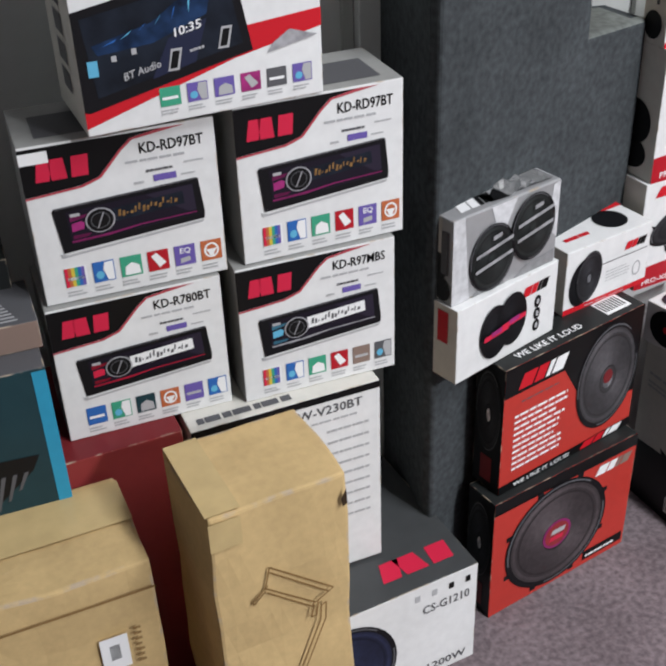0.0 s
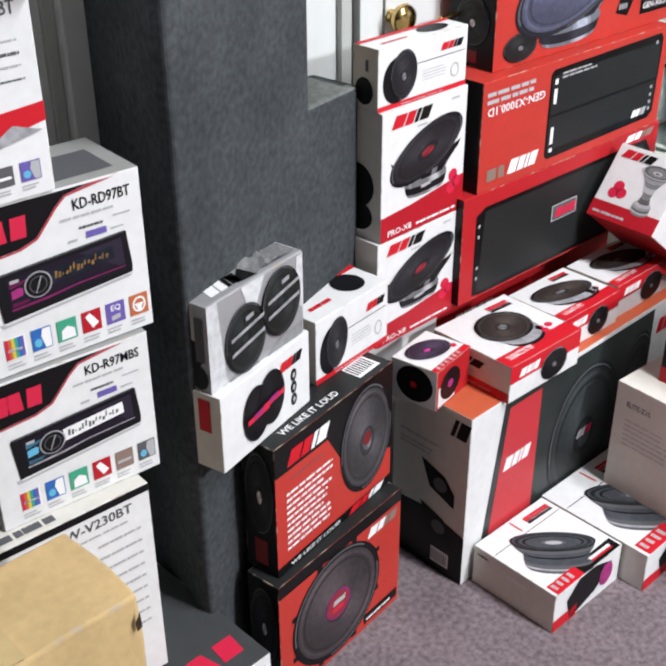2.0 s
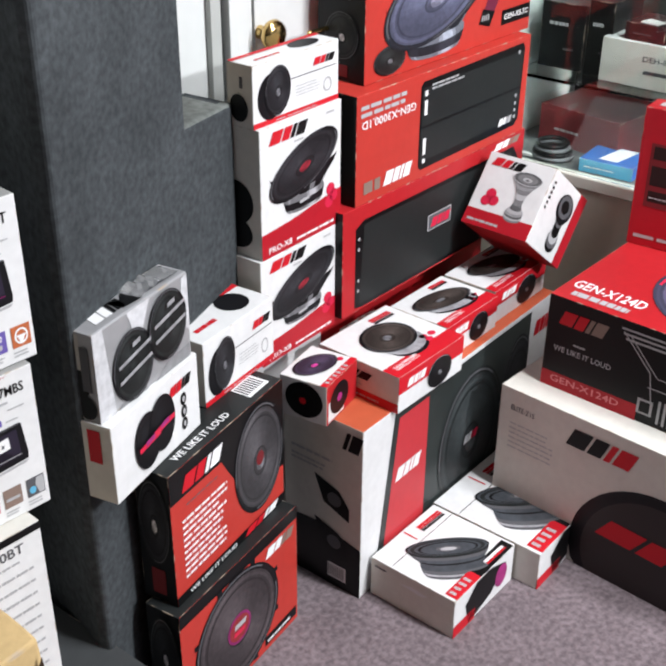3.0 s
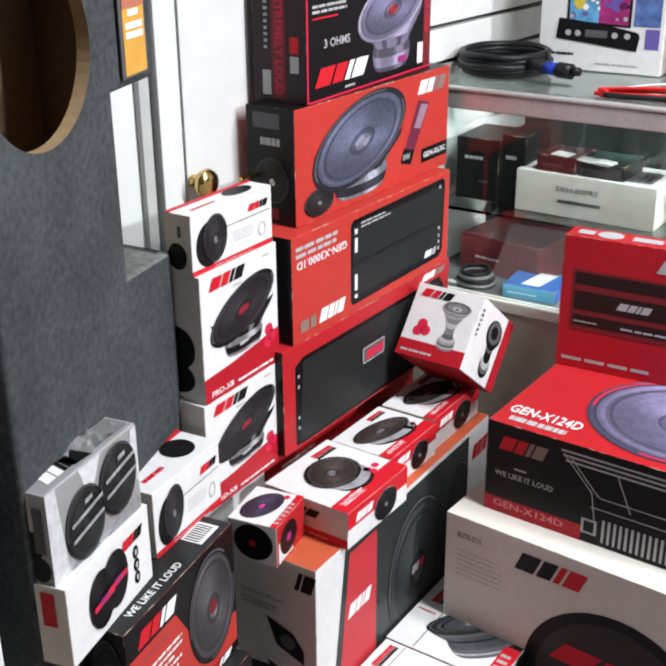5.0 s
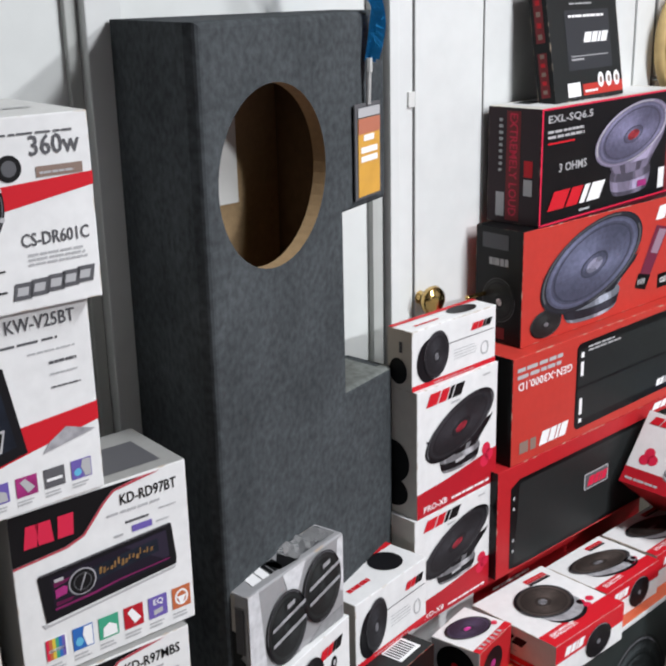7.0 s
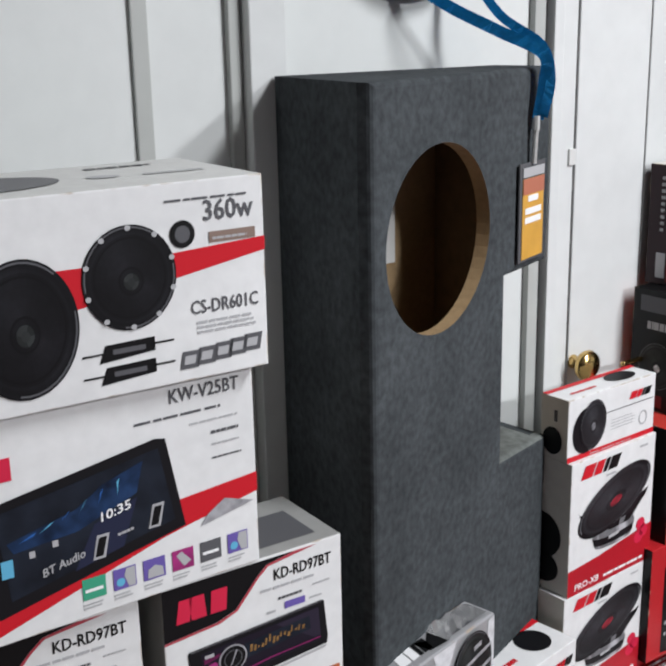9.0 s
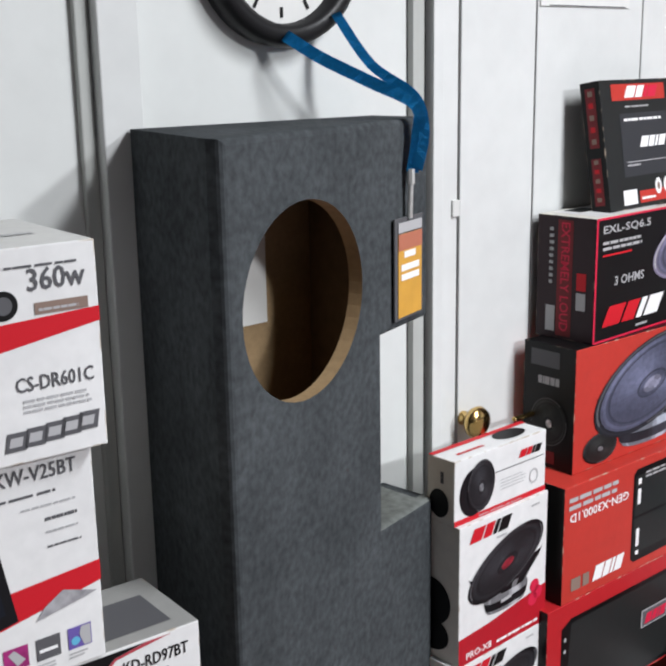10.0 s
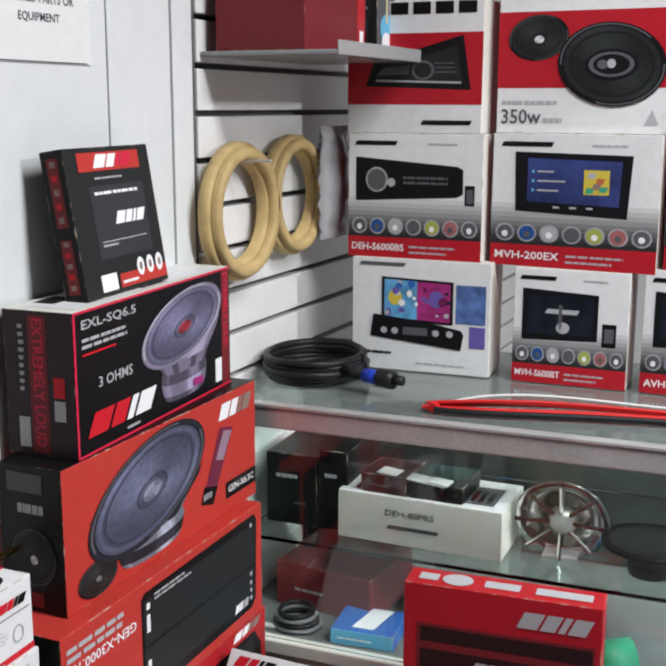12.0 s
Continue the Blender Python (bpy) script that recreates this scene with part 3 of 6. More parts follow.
def ribbon(parent, pts, half):
    bm = bmesh.new()
    dense = []
    for i in range(len(pts) - 1):
        p0, p1, p2, p3 = (Vector(pts[max(0, min(len(pts) - 1, i + k))]) for k in (-1, 0, 1, 2))
        for s in range(6):
            t = s / 6
            dense.append(0.5 * ((2 * p1) + (p2 - p0) * t + (2 * p0 - 5 * p1 + 4 * p2 - p3) * t * t + (3 * p1 - p0 - 3 * p2 + p3) * t * t * t))
    dense.append(Vector(pts[-1]))
    prev = None
    for i, p in enumerate(dense):
        d = (dense[min(i + 1, len(dense) - 1)] - dense[max(i - 1, 0)]).normalized()
        side = d.cross(Vector((-0.6, -0.8, 0.3))).normalized() * half
        row = [bm.verts.new(p + side), bm.verts.new(p - side)]
        if prev:
            bm.faces.new((prev[0], row[0], row[1], prev[1]))
        prev = row
    r = bmesh.ops.solidify(bm, geom=list(bm.faces), thickness=0.0012)
    part("ribbon", bm, LANY, parent, "", True)


enclosure()


# ---- wall clock ----
def clock():
    o = thing("wall_clock", pose(1.362, 0.019, 1.592, 90), "round wall clock with a thick black rim and white face", "clock")
    part("rim", lathe([(0.088, 0.004), (0.092, 0.030), (0.102, 0.036), (0.114, 0.030), (0.118, 0.016), (0.116, 0.0), (0.09, 0.0)], 48), RUBBER, o, "", True)
    part("dial", lathe([(0.0, 0.012), (0.09, 0.012), (0.09, 0.004)], 40), PAPER, o, "white dial")
    for a in range(12):
        q = radians(a * 30)
        bm = slab(-0.002, 0.070, 0.0124, 0.002, 0.082, 0.0134)
        bmesh.ops.transform(bm, matrix=Matrix.Rotation(q, 4, "Z"), verts=bm.verts)
        part("hour_mark", bm, INK, o)
    part("hand", slab(-0.002, -0.012, 0.0145, 0.002, 0.062, 0.0155), INK, o)
    part("hand", slab(-0.045, -0.0025, 0.0165, 0.01, 0.0025, 0.0175), INK, o)


clock()


# ---- notice on the door ----
nt_ = thing("notice", pose(1.84, 0.0055, 1.533), "white printed paper notice taped to the door", "notice")
part("sheet", slab(0, 0, 0, 0.215, 0.0012, 0.28), PAPER, nt_)
part("bottom_edge", slab(0.02, -0.0004, 0.0005, 0.205, 0.0, 0.002), INK_G, nt_)
for line, u, w, z in (("ORDERED PARTS OR", 0.035, 0.145, 0.075), ("EQUIPMENT", 0.068, 0.082, 0.05)):
    pts, fs = glyphs(line)
    mesh_ob("printed_line", [(u + p * w, -0.0006, z + q * 0.013) for p, q in pts], fs, [INK_G], None, nt_)


# ---- head-unit cartons ----
def stereo_icons(b, v, colours, h=0.12, u0=0.12, u1=0.86, wide=0.115):
    n = len(colours)
    for i, (m, m2) in enumerate(colours):
        u = u0 + (u1 - u0) * i / (n - 1 if n > 1 else 1) if n > 1 else u0
        b.uid += 1
        b.rect("icon", u, v, u + wide, v + h, m, 1)
        k, f = i % 4, wide / 0.115
        if m is VIOL and m2 is INK_W:
            b.text("icon_mark", "EQ", u + f * 0.03, v + h * 0.55, f * 0.06, h * 0.32, INK_W, 2)
            b.poly("icon_mark", [(u + f * 0.03, v + h * 0.12), (u + f * 0.085, v + h * 0.2), (u + f * 0.085, v + h * 0.42), (u + f * 0.03, v + h * 0.36)], INK_L, 2)
        elif m is ORNG:
            b.oval("icon_mark", u + f * 0.058, v + h * 0.5, f * 0.042, h * 0.38, INK_W, 2, n=16, inner=0.75)
            b.poly("icon_mark", [(u + f * 0.025, v + h * 0.56), (u + f * 0.09, v + h * 0.56), (u + f * 0.075, v + h * 0.40), (u + f * 0.065, v + h * 0.15), (u + f * 0.05, v + h * 0.15), (u + f * 0.04, v + h * 0.40)], INK_W, 2.2)
        elif k == 0:
            b.rect("icon_mark", u + f * 0.012, v + h * 0.35, u + f * 0.10, v + h * 0.5, m2, 2)
        elif k == 1:
            b.poly("icon_mark", [(u + f * 0.075, v + h * 0.05), (u + f * 0.11, v + h * 0.05), (u + f * 0.11, v + h * 0.95), (u + f * 0.065, v + h * 0.95), (u + f * 0.055, v + h * 0.6)], m2, 2)
            b.oval("icon_mark", u + f * 0.035, v + h * 0.35, f * 0.022, h * 0.2, CYAN, 2, n=12)
        elif k == 2:
            b.poly("icon_mark", [(u + f * 0.02, v + h * 0.08), (u + f * 0.105, v + h * 0.08), (u + f * 0.10, v + h * 0.5), (u + f * 0.06, v + h * 0.68), (u + f * 0.025, v + h * 0.5)], m2, 2)
        else:
            b.poly("icon_mark", [(u + f * 0.02, v + h * 0.75), (u + f * 0.05, v + h * 0.9), (u + f * 0.10, v + h * 0.35), (u + f * 0.06, v + h * 0.15)], m2, 2)
        b.bars("caption", u, v - h * 0.42, f * 0.10, h * 0.32, 2, INK_L, 1)


RAINBOW = [INK_P, ORNG, YELL, GREEN, BLUE, VIOL]


def head_unit(place, model, display, accent, icons, sticker=False, size=(0.21, 0.12, 0.197)):
    b = Box("stereo_carton", place, size, "white car stereo carton with black corner panel and printed head unit", "carton", WHITE, GREYC, GREYC, GREYC, group="car stereo cartons")
    b.poly("black_panel", [(0, 0.985), (0, 0.70), (0.28, 0.725), (0.38, 0.76), (0.5, 0.90), (0.56, 0.955), (0.72, 0.985)], BLACK, 0)
    b.poly("panel_edge", [(0, 0.70), (0, 0.688), (0.29, 0.713), (0.39, 0.75), (0.51, 0.892), (0.57, 0.945), (0.85, 0.985), (0.72, 0.985), (0.56, 0.955), (0.5, 0.90), (0.38, 0.76), (0.28, 0.725)], mat("ink_soft_red", (0.42, 0.06, 0.08), 0.45), 1)
    for u0, u1, s in ((0.065, 0.135, 0.02), (0.145, 0.225, -0.01), (0.245, 0.33, 0.01)):
        b.rect("maker_mark", u0, 0.785, u1, 0.91, INK_P, 2, skew=s)
    b.text("model_name", model, 0.60, 0.852, 0.335, 0.066, INK, 1)
    b.bars("small_print", 0.52, 0.805, 0.42, 0.03, 1, INK_L, 1)
    b.bars("small_print", 0.62, 0.735, 0.16, 0.03, 1, INK_G, 1)
    b.bars("small_print", 0.82, 0.755, 0.12, 0.02, 1, INK_L, 1)
    b.rect("small_logo", 0.655, 0.672, 0.775, 0.712, VIOL, 1)
    b.bars("small_print", 0.55, 0.672, 0.07, 0.03, 1, INK_L, 1)
    b.bars("small_print", 0.80, 0.682, 0.10, 0.02, 1, INK_L, 1)
    # printed head unit
    b.poly("unit_picture", [(0.115, 0.325), (0.16, 0.31), (0.90, 0.375), (0.885, 0.36), (0.13, 0.295)], INK_L, 1)
    b.poly("unit_picture", [(0.14, 0.325), (0.90, 0.385), (0.905, 0.43), (0.885, 0.645), (0.87, 0.652), (0.125, 0.612), (0.115, 0.595)], RIM, 2)
    b.poly("unit_picture", [(0.19, 0.372), (0.862, 0.42), (0.85, 0.62), (0.18, 0.58)], mat("printed_facia", (0.012, 0.009, 0.017), 0.35), 3)
    b.poly("unit_picture", [(0.20, 0.452), (0.262, 0.462), (0.268, 0.50), (0.25, 0.512), (0.20, 0.502)], accent, 4)
    b.poly("unit_picture", [(0.195, 0.515), (0.27, 0.53), (0.29, 0.55), (0.195, 0.545)], tone(accent, 0.35), 4)
    b.poly("unit_picture", [(0.20, 0.405), (0.28, 0.412), (0.30, 0.43), (0.20, 0.43)], tone(accent, 0.3), 4)
    b.rect("unit_picture", 0.20, 0.545, 0.25, 0.565, INK_L, 4)
    b.poly("unit_picture", [(0.42, 0.47), (0.80, 0.505), (0.795, 0.585), (0.42, 0.555)], INK if display is None else (display if display is INK_W else SCREEN2), 4)
    if display is not None:
        rng = random.Random(17)
        for q in range(15):
            u, low = 0.445 + q * 0.0215, 0.490 + q * 0.0019 + 0.02 * rng.random()
            b.rect("unit_picture", u, low, u + 0.007 + 0.009 * rng.random(), low + 0.012 + 0.030 * rng.random(), INK_G if display is INK_W else display, 5, skew=0.004)
    b.poly("unit_picture", [(0.19, 0.385), (0.40, 0.395), (0.56, 0.42), (0.86, 0.435), (0.86, 0.442), (0.56, 0.429), (0.40, 0.41), (0.19, 0.397)], tone(accent, 0.55) if accent is not CYAN else CHROME, 5)
    b.poly("unit_picture", [(0.125, 0.612), (0.87, 0.652), (0.868, 0.645), (0.127, 0.604)], INK_G, 5)
    b.poly("unit_picture", [(0.60, 0.60), (0.85, 0.615), (0.86, 0.45), (0.82, 0.448)], mat("printed_facia_sheen", (0.024, 0.019, 0.034), 0.35), 3.5)
    b.oval("unit_picture", 0.35, 0.498, 0.078, 0.078, CHROME, 5)
    b.oval("unit_picture", 0.35, 0.498, 0.069, 0.070, INK, 6)
    b.oval("unit_picture", 0.35, 0.498, 0.05, 0.05, INK_G, 6.5, inner=0.9)
    b.rect("unit_picture", 0.328, 0.45, 0.335, 0.545, CHROME, 7, skew=0.04)
    stereo_icons(b, 0.095, icons, 0.135)
    if icons[0][0] is INK_W:
        for j, m in enumerate(RAINBOW):
            b.rect("colour_bar", 0.12 + j * 0.0175, 0.10, 0.12 + (j + 1) * 0.0175, 0.225, m, 2)
    b.rect("top_stripe", 0.1, 0.15, 0.9, 0.7, INK_G, 0, "t")
    if sticker:
        b.rect("white_sticker", 0.0, 0.895, 0.145, 0.965, INK_W, 3)
    return b.done()


IC = [(INK_W, INK_W), (BLUE, INK_W), (GREEN, INK_W), (CRIMSON, INK_W), (VIOL, INK_W), (ORNG, INK_W)]
IC2 = IC[:4] + [(BROWN, INK_L), (INK_G, INK_L)]
IC3 = [(BLUE, INK_W), (GREEN, INK_W), (TEAL, INK_L), (ORNG, INK_W), (VIOL, INK_L), (BLUE, INK_W)]
head_unit((0.823, -0.245, 0.523, -3), "KD-R97MBS", INK_W, CYAN, IC2)
head_unit((0.839, -0.240, 0.7212, -2), "KD-RD97BT", AMBER, MAG, IC, size=(0.21, 0.12, 0.2))
head_unit((0.598, -0.222, 0.523, -3), "KD-R780BT", INK_W, INK_P, IC3, size=(0.21, 0.12, 0.19))
head_unit((0.604, -0.213, 0.7142, -4), "KD-RD97BT", AMBER, MAG, IC, True, size=(0.217, 0.12, 0.197))


def touch_unit():
    b = Box("stereo_carton", (0.677, -0.248, 0.9225, 0), (0.270, 0.13, 0.211), "white carton with a printed touch-screen car stereo and red sash", "carton", WHITE, CREAM, CREAM, group="car stereo cartons")
    b.poly("red_sash", [(0, 0.04), (0.0, 0.115), (0.62, 0.30), (0.62, 0.30), (1, 0.46), (1, 0.365), (0.62, 0.27)], INK_R, 0)
    b.poly("red_sash", [(0, 0.055), (0.62, 0.29), (1, 0.385), (1, 0.46), (0.6, 0.42), (0.0, 0.16)], INK_R, 0.5)
    b.poly("unit_picture", [(0.02, 0.12), (0.70, 0.30), (0.64, 0.735), (0.60, 0.745), (0.0, 0.62), (0.0, 0.13)], RIM, 2)
    b.poly("unit_picture", [(0.06, 0.19), (0.66, 0.345), (0.61, 0.70), (0.03, 0.585)], SCREEN2, 3)
    b.poly("unit_picture", [(0.06, 0.45), (0.30, 0.52), (0.40, 0.60), (0.55, 0.66), (0.52, 0.52), (0.30, 0.42), (0.08, 0.40)], SCREEN, 4)
    for q in range(6):
        b.poly("unit_picture", [(0.10 + 0.07 * q, 0.44 + 0.02 * q), (0.16 + 0.06 * q, 0.47 + 0.028 * q), (0.15 + 0.06 * q, 0.455 + 0.028 * q)], CYAN if q % 2 else BLUE, 4.5)
    b.poly("unit_picture", [(0.28, 0.24), (0.46, 0.29), (0.52, 0.50), (0.36, 0.43)], NAVY, 4)
    b.text("clock_digits", "10:35", 0.385, 0.43, 0.11, 0.045, INK_W, 5, rise=0.028)
    b.text("audio_caption", "BT Audio", 0.17, 0.255, 0.15, 0.04, INK_L, 5, rise=0.04)
    b.rect("unit_picture", 0.035, 0.30, 0.075, 0.38, CYAN, 5)
    for u, v in ((0.13, 0.36), (0.21, 0.38)):
        b.rect("unit_picture", u, v, u + 0.02, v + 0.03, INK_L, 5)
    for u, v in ((0.345, 0.265), (0.555, 0.335)):
        b.uid += 1
        b.rect("phone_picture", u, v, u + 0.045, v + 0.11, INK_L, 5, skew=0.02)
        b.rect("phone_picture", u + 0.008, v + 0.012, u + 0.037, v + 0.098, INK, 6, skew=0.018)
    b.bars("unit_picture", 0.44, 0.345, 0.08, 0.025, 1, INK_L, 5, rise=0.015)
    b.poly("remote_picture", [(0.76, 0.27), (0.93, 0.31), (0.98, 0.325), (0.93, 0.345), (0.86, 0.375), (0.79, 0.32)], CHROME, 3)
    b.text("model_name", "KW-V25BT", 0.665, 0.885, 0.275, 0.066, INK_G, 1)
    b.bars("small_print", 0.53, 0.82, 0.44, 0.024, 1, INK_G, 1)
    b.bars("small_print", 0.74, 0.765, 0.22, 0.018, 1, INK_L, 1)
    b.bars("small_print", 0.82, 0.70, 0.13, 0.03, 1, INK_G, 1)
    b.bars("small_print", 0.82, 0.645, 0.13, 0.02, 1, INK_L, 1)
    b.bars("small_print", 0.82, 0.58, 0.14, 0.018, 1, INK_G, 1)
    for u0, u1, s in ((-0.0, 0.055, 0.005), (0.06, 0.10, 0.0)):
        b.rect("maker_mark", u0, 0.72, u1, 0.82, INK_P, 2, skew=s)
    stereo_icons(b, 0.085, [(GREEN, INK_W), (VIOL, INK_L), (VIOL, INK_L), (MAG, INK_L), (INK_G, INK_W), (VIOL, INK_L)], 0.10, 0.30, 0.865, 0.085)
    for i in range(5):
        b.rect("side_icon", 0.35, 0.15 + i * 0.15, 0.65, 0.26 + i * 0.15, INK_G, 1, "l")
    b.done()


touch_unit()


def component_carton():
    b = Box("speaker_carton", (0.645, -0.262, 1.1345, -1.5), (0.308, 0.17, 0.181), "white component speaker carton with two black speakers and red sash", "carton", WHITE, WHITE, mat("carton_matt_white", (0.60, 0.60, 0.58), 0.6, grain=0.04, scale=60), group="speaker cartons")
    b.poly("red_sash", [(0, 0.36), (0.55, 0.49), (1.0, 0.615), (1.0, 0.685), (0.55, 0.645), (0, 0.66)], INK_R, 0)
    b.speaker("speaker_picture", 0.250, 0.40, 0.155, 0.33, cone=RIM, cap=DARK, cut=(0.001, 0.01, 0.999, 0.99))
    b.speaker("speaker_picture", 0.562, 0.570, 0.142, 0.255, cone=RIM, cap=DARK)
    for i in range(10):
        a = 2 * math.pi * (i + 0.5) / 10
        b.oval("screw_picture", 0.562 + 0.135 * math.cos(a), 0.570 + 0.240 * math.sin(a), 0.009, 0.014, INK_L, 6, n=8)
    b.oval("tweeter_picture", 0.730, 0.745, 0.040, 0.068, INK, 1)
    b.oval("tweeter_picture", 0.730, 0.745, 0.024, 0.042, INK_G, 2)
    b.text("power_figure", "360w", 0.80, 0.795, 0.165, 0.105, INK_G, 1)
    b.bars("small_print", 0.68, 0.905, 0.29, 0.022, 1, INK_G, 1)
    b.rect("red_plate", 0.815, 0.685, 0.968, 0.74, BROWN, 1)
    b.bars("small_print", 0.825, 0.70, 0.13, 0.025, 1, INK_L, 2)
    b.text("model_name", "CS-DR601C", 0.745, 0.335, 0.225, 0.072, INK_G, 1)
    b.bars("small_print", 0.762, 0.235, 0.21, 0.075, 3, INK_L, 1)
    for u, v in ((0.455, 0.175), (0.455, 0.065)):
        b.poly("crossover_picture", [(u, v), (u + 0.17, v + 0.02), (u + 0.17, v + 0.09), (u + 0.02, v + 0.085)], INK, 1)
        b.rect("crossover_picture", u + 0.04, v + 0.035, u + 0.14, v + 0.06, INK_G, 2)
        b.rect("crossover_picture", u - 0.05, v + 0.04, u + 0.01, v + 0.05, INK, 1)
        b.rect("crossover_picture", u + 0.16, v + 0.05, u + 0.23, v + 0.06, INK, 1)
    for i, u in enumerate((0.70, 0.755, 0.81, 0.86, 0.91)):
        b.rect("line_mark", u, 0.065 + 0.008 * i, u + 0.06, 0.155 + 0.008 * i, INK_G, 1, skew=0.01)
        b.rect("line_mark", u + 0.012, 0.088 + 0.008 * i, u + 0.048, 0.132 + 0.008 * i, INK_L, 2, skew=0.006)
    b.oval("grille_picture", 0.20, 0.5, 0.28, 0.30, INK_G, 1, "t")
    b.oval("grille_picture", 0.60, 0.42, 0.05, 0.06, INK_L, 1, "t")
    b.bars("small_print", 0.62, 0.75, 0.25, 0.12, 1, INK_G, 1, "t")
    b.bars("small_print", 0.72, 0.35, 0.22, 0.12, 1, INK_L, 1, "t")
    b.done()


component_carton()

b = Box("stereo_carton", (0.738, -0.272, 0.205, -1), (0.262, 0.2, 0.3172), "white car stereo carton with grey print, under the stack", "carton", WHITE, CREAM, CREAM, group="car stereo cartons")
b.text("model_name", "KW-V230BT", 0.50, 0.90, 0.40, 0.045, INK_G, 1)
b.bars("small_print", 0.52, 0.86, 0.44, 0.02, 1, INK_L, 1)
for i in range(9):
    b.bars("small_print", 0.70, 0.80 - i * 0.062, 0.24, 0.02, 1, INK_L, 1, gap=0.6)
b.bars("small_print", 0.05, 0.05, 0.5, 0.12, 1, INK_G, 1, "t")
b.rect("black_edge", 0.0, 0.965, 1.0, 0.999, BLACK, 0)
b.done()

# subwoofer carton with the dark lid
b = Box("subwoofer_carton", (0.735, -0.375, 0.0, 3.2), (0.386, 0.30, 0.2), "white subwoofer carton with a dark grey lid on the floor", "carton", WHITE, DARK, mat("lid_charcoal", (0.055, 0.058, 0.06), 0.4, grain=0.1, scale=20), group="speaker cartons")
b.speaker("speaker_picture", 0.42, 0.42, 0.22, 0.46, cone=NAVY, cap=RIM, ring=INK_G, cut=(0.001, 0.001, 0.999, 0.97))
b.text("model_name", "CS-G1210", 0.755, 0.70, 0.21, 0.085, INK_G, 1)
b.text("power_figure", "1200W", 0.78, 0.06, 0.18, 0.075, INK_G, 1)
b.bars("small_print", 0.50, 0.03, 0.2, 0.03, 1, INK_G, 1)
for i in range(4):
    b.rect("small_icon", 0.72 + i * 0.075, 0.86, 0.742 + i * 0.075, 0.92, INK_L if i < 2 else INK, 1)
for u0, u1, s in ((0.63, 0.71, 0.03), (0.735, 0.83, -0.02), (0.85, 0.94, 0.01)):
    b.rect("maker_mark", u0, 0.10, u1, 0.22, INK_P, 1, "t", skew=s)
b.done()

# maroon carton below, and the black and blue amplifier cartons beside it
b = Box("amplifier_carton", (0.575, -0.262, 0.0, 0), (0.155, 0.22, 0.5225), "plain dark red carton under the stereo stack", "carton", carton("carton_faded_red", (0.25, 0.035, 0.035)), MAROON, MAROON)
b.bars("small_print", 0.2, 0.62, 0.35, 0.02, 1, INK_R, 1)
b.done()
b = Box("amplifier_carton", (0.315, -0.275, 0.0, -3), (0.265, 0.15, 0.685), "black and teal amplifier carton with a blue edge", "carton", TEAL, BLACK, INK_G)
b.rect("blue_edge", 0.94, 0.05, 1.0, 0.995, SKYB, 0)
b.poly("amplifier_picture", [(0.3, 0.62), (0.86, 0.80), (0.90, 0.83), (0.4, 0.84), (0.1, 0.82), (0.1, 0.62)], RIM, 1)
for i in range(9):
    b.poly("cooling_fins", [(0.34 + 0.055 * i, 0.62 + 0.018 * i), (0.355 + 0.055 * i, 0.622 + 0.018 * i), (0.44 + 0.05 * i, 0.80), (0.42 + 0.05 * i, 0.80)], INK_G, 2)
b.done()
b = Box("amplifier_carton", (0.325, -0.235, 0.6855, -3), (0.262, 0.1, 0.036), "grey amplifier carton lying flat with printed cooling fins", "carton", BROWN, GREYC, INK_G)
for i in range(9):
    b.rect("fin_picture", 0.45, 0.08 + i * 0.075, 0.92 - 0.01 * i, 0.115 + i * 0.075, INK_L, 1, "t")
b.done()
b = Box("amplifier_carton", (0.34, -0.15, 0.6855, -3), (0.235, 0.1, 0.075), "dark green amplifier carton at the back of the pile", "carton", DARK, BLACK, DARK)
b.bars("small_print", 0.5, 0.4, 0.3, 0.1, 1, INK_G, 1)
b.done()


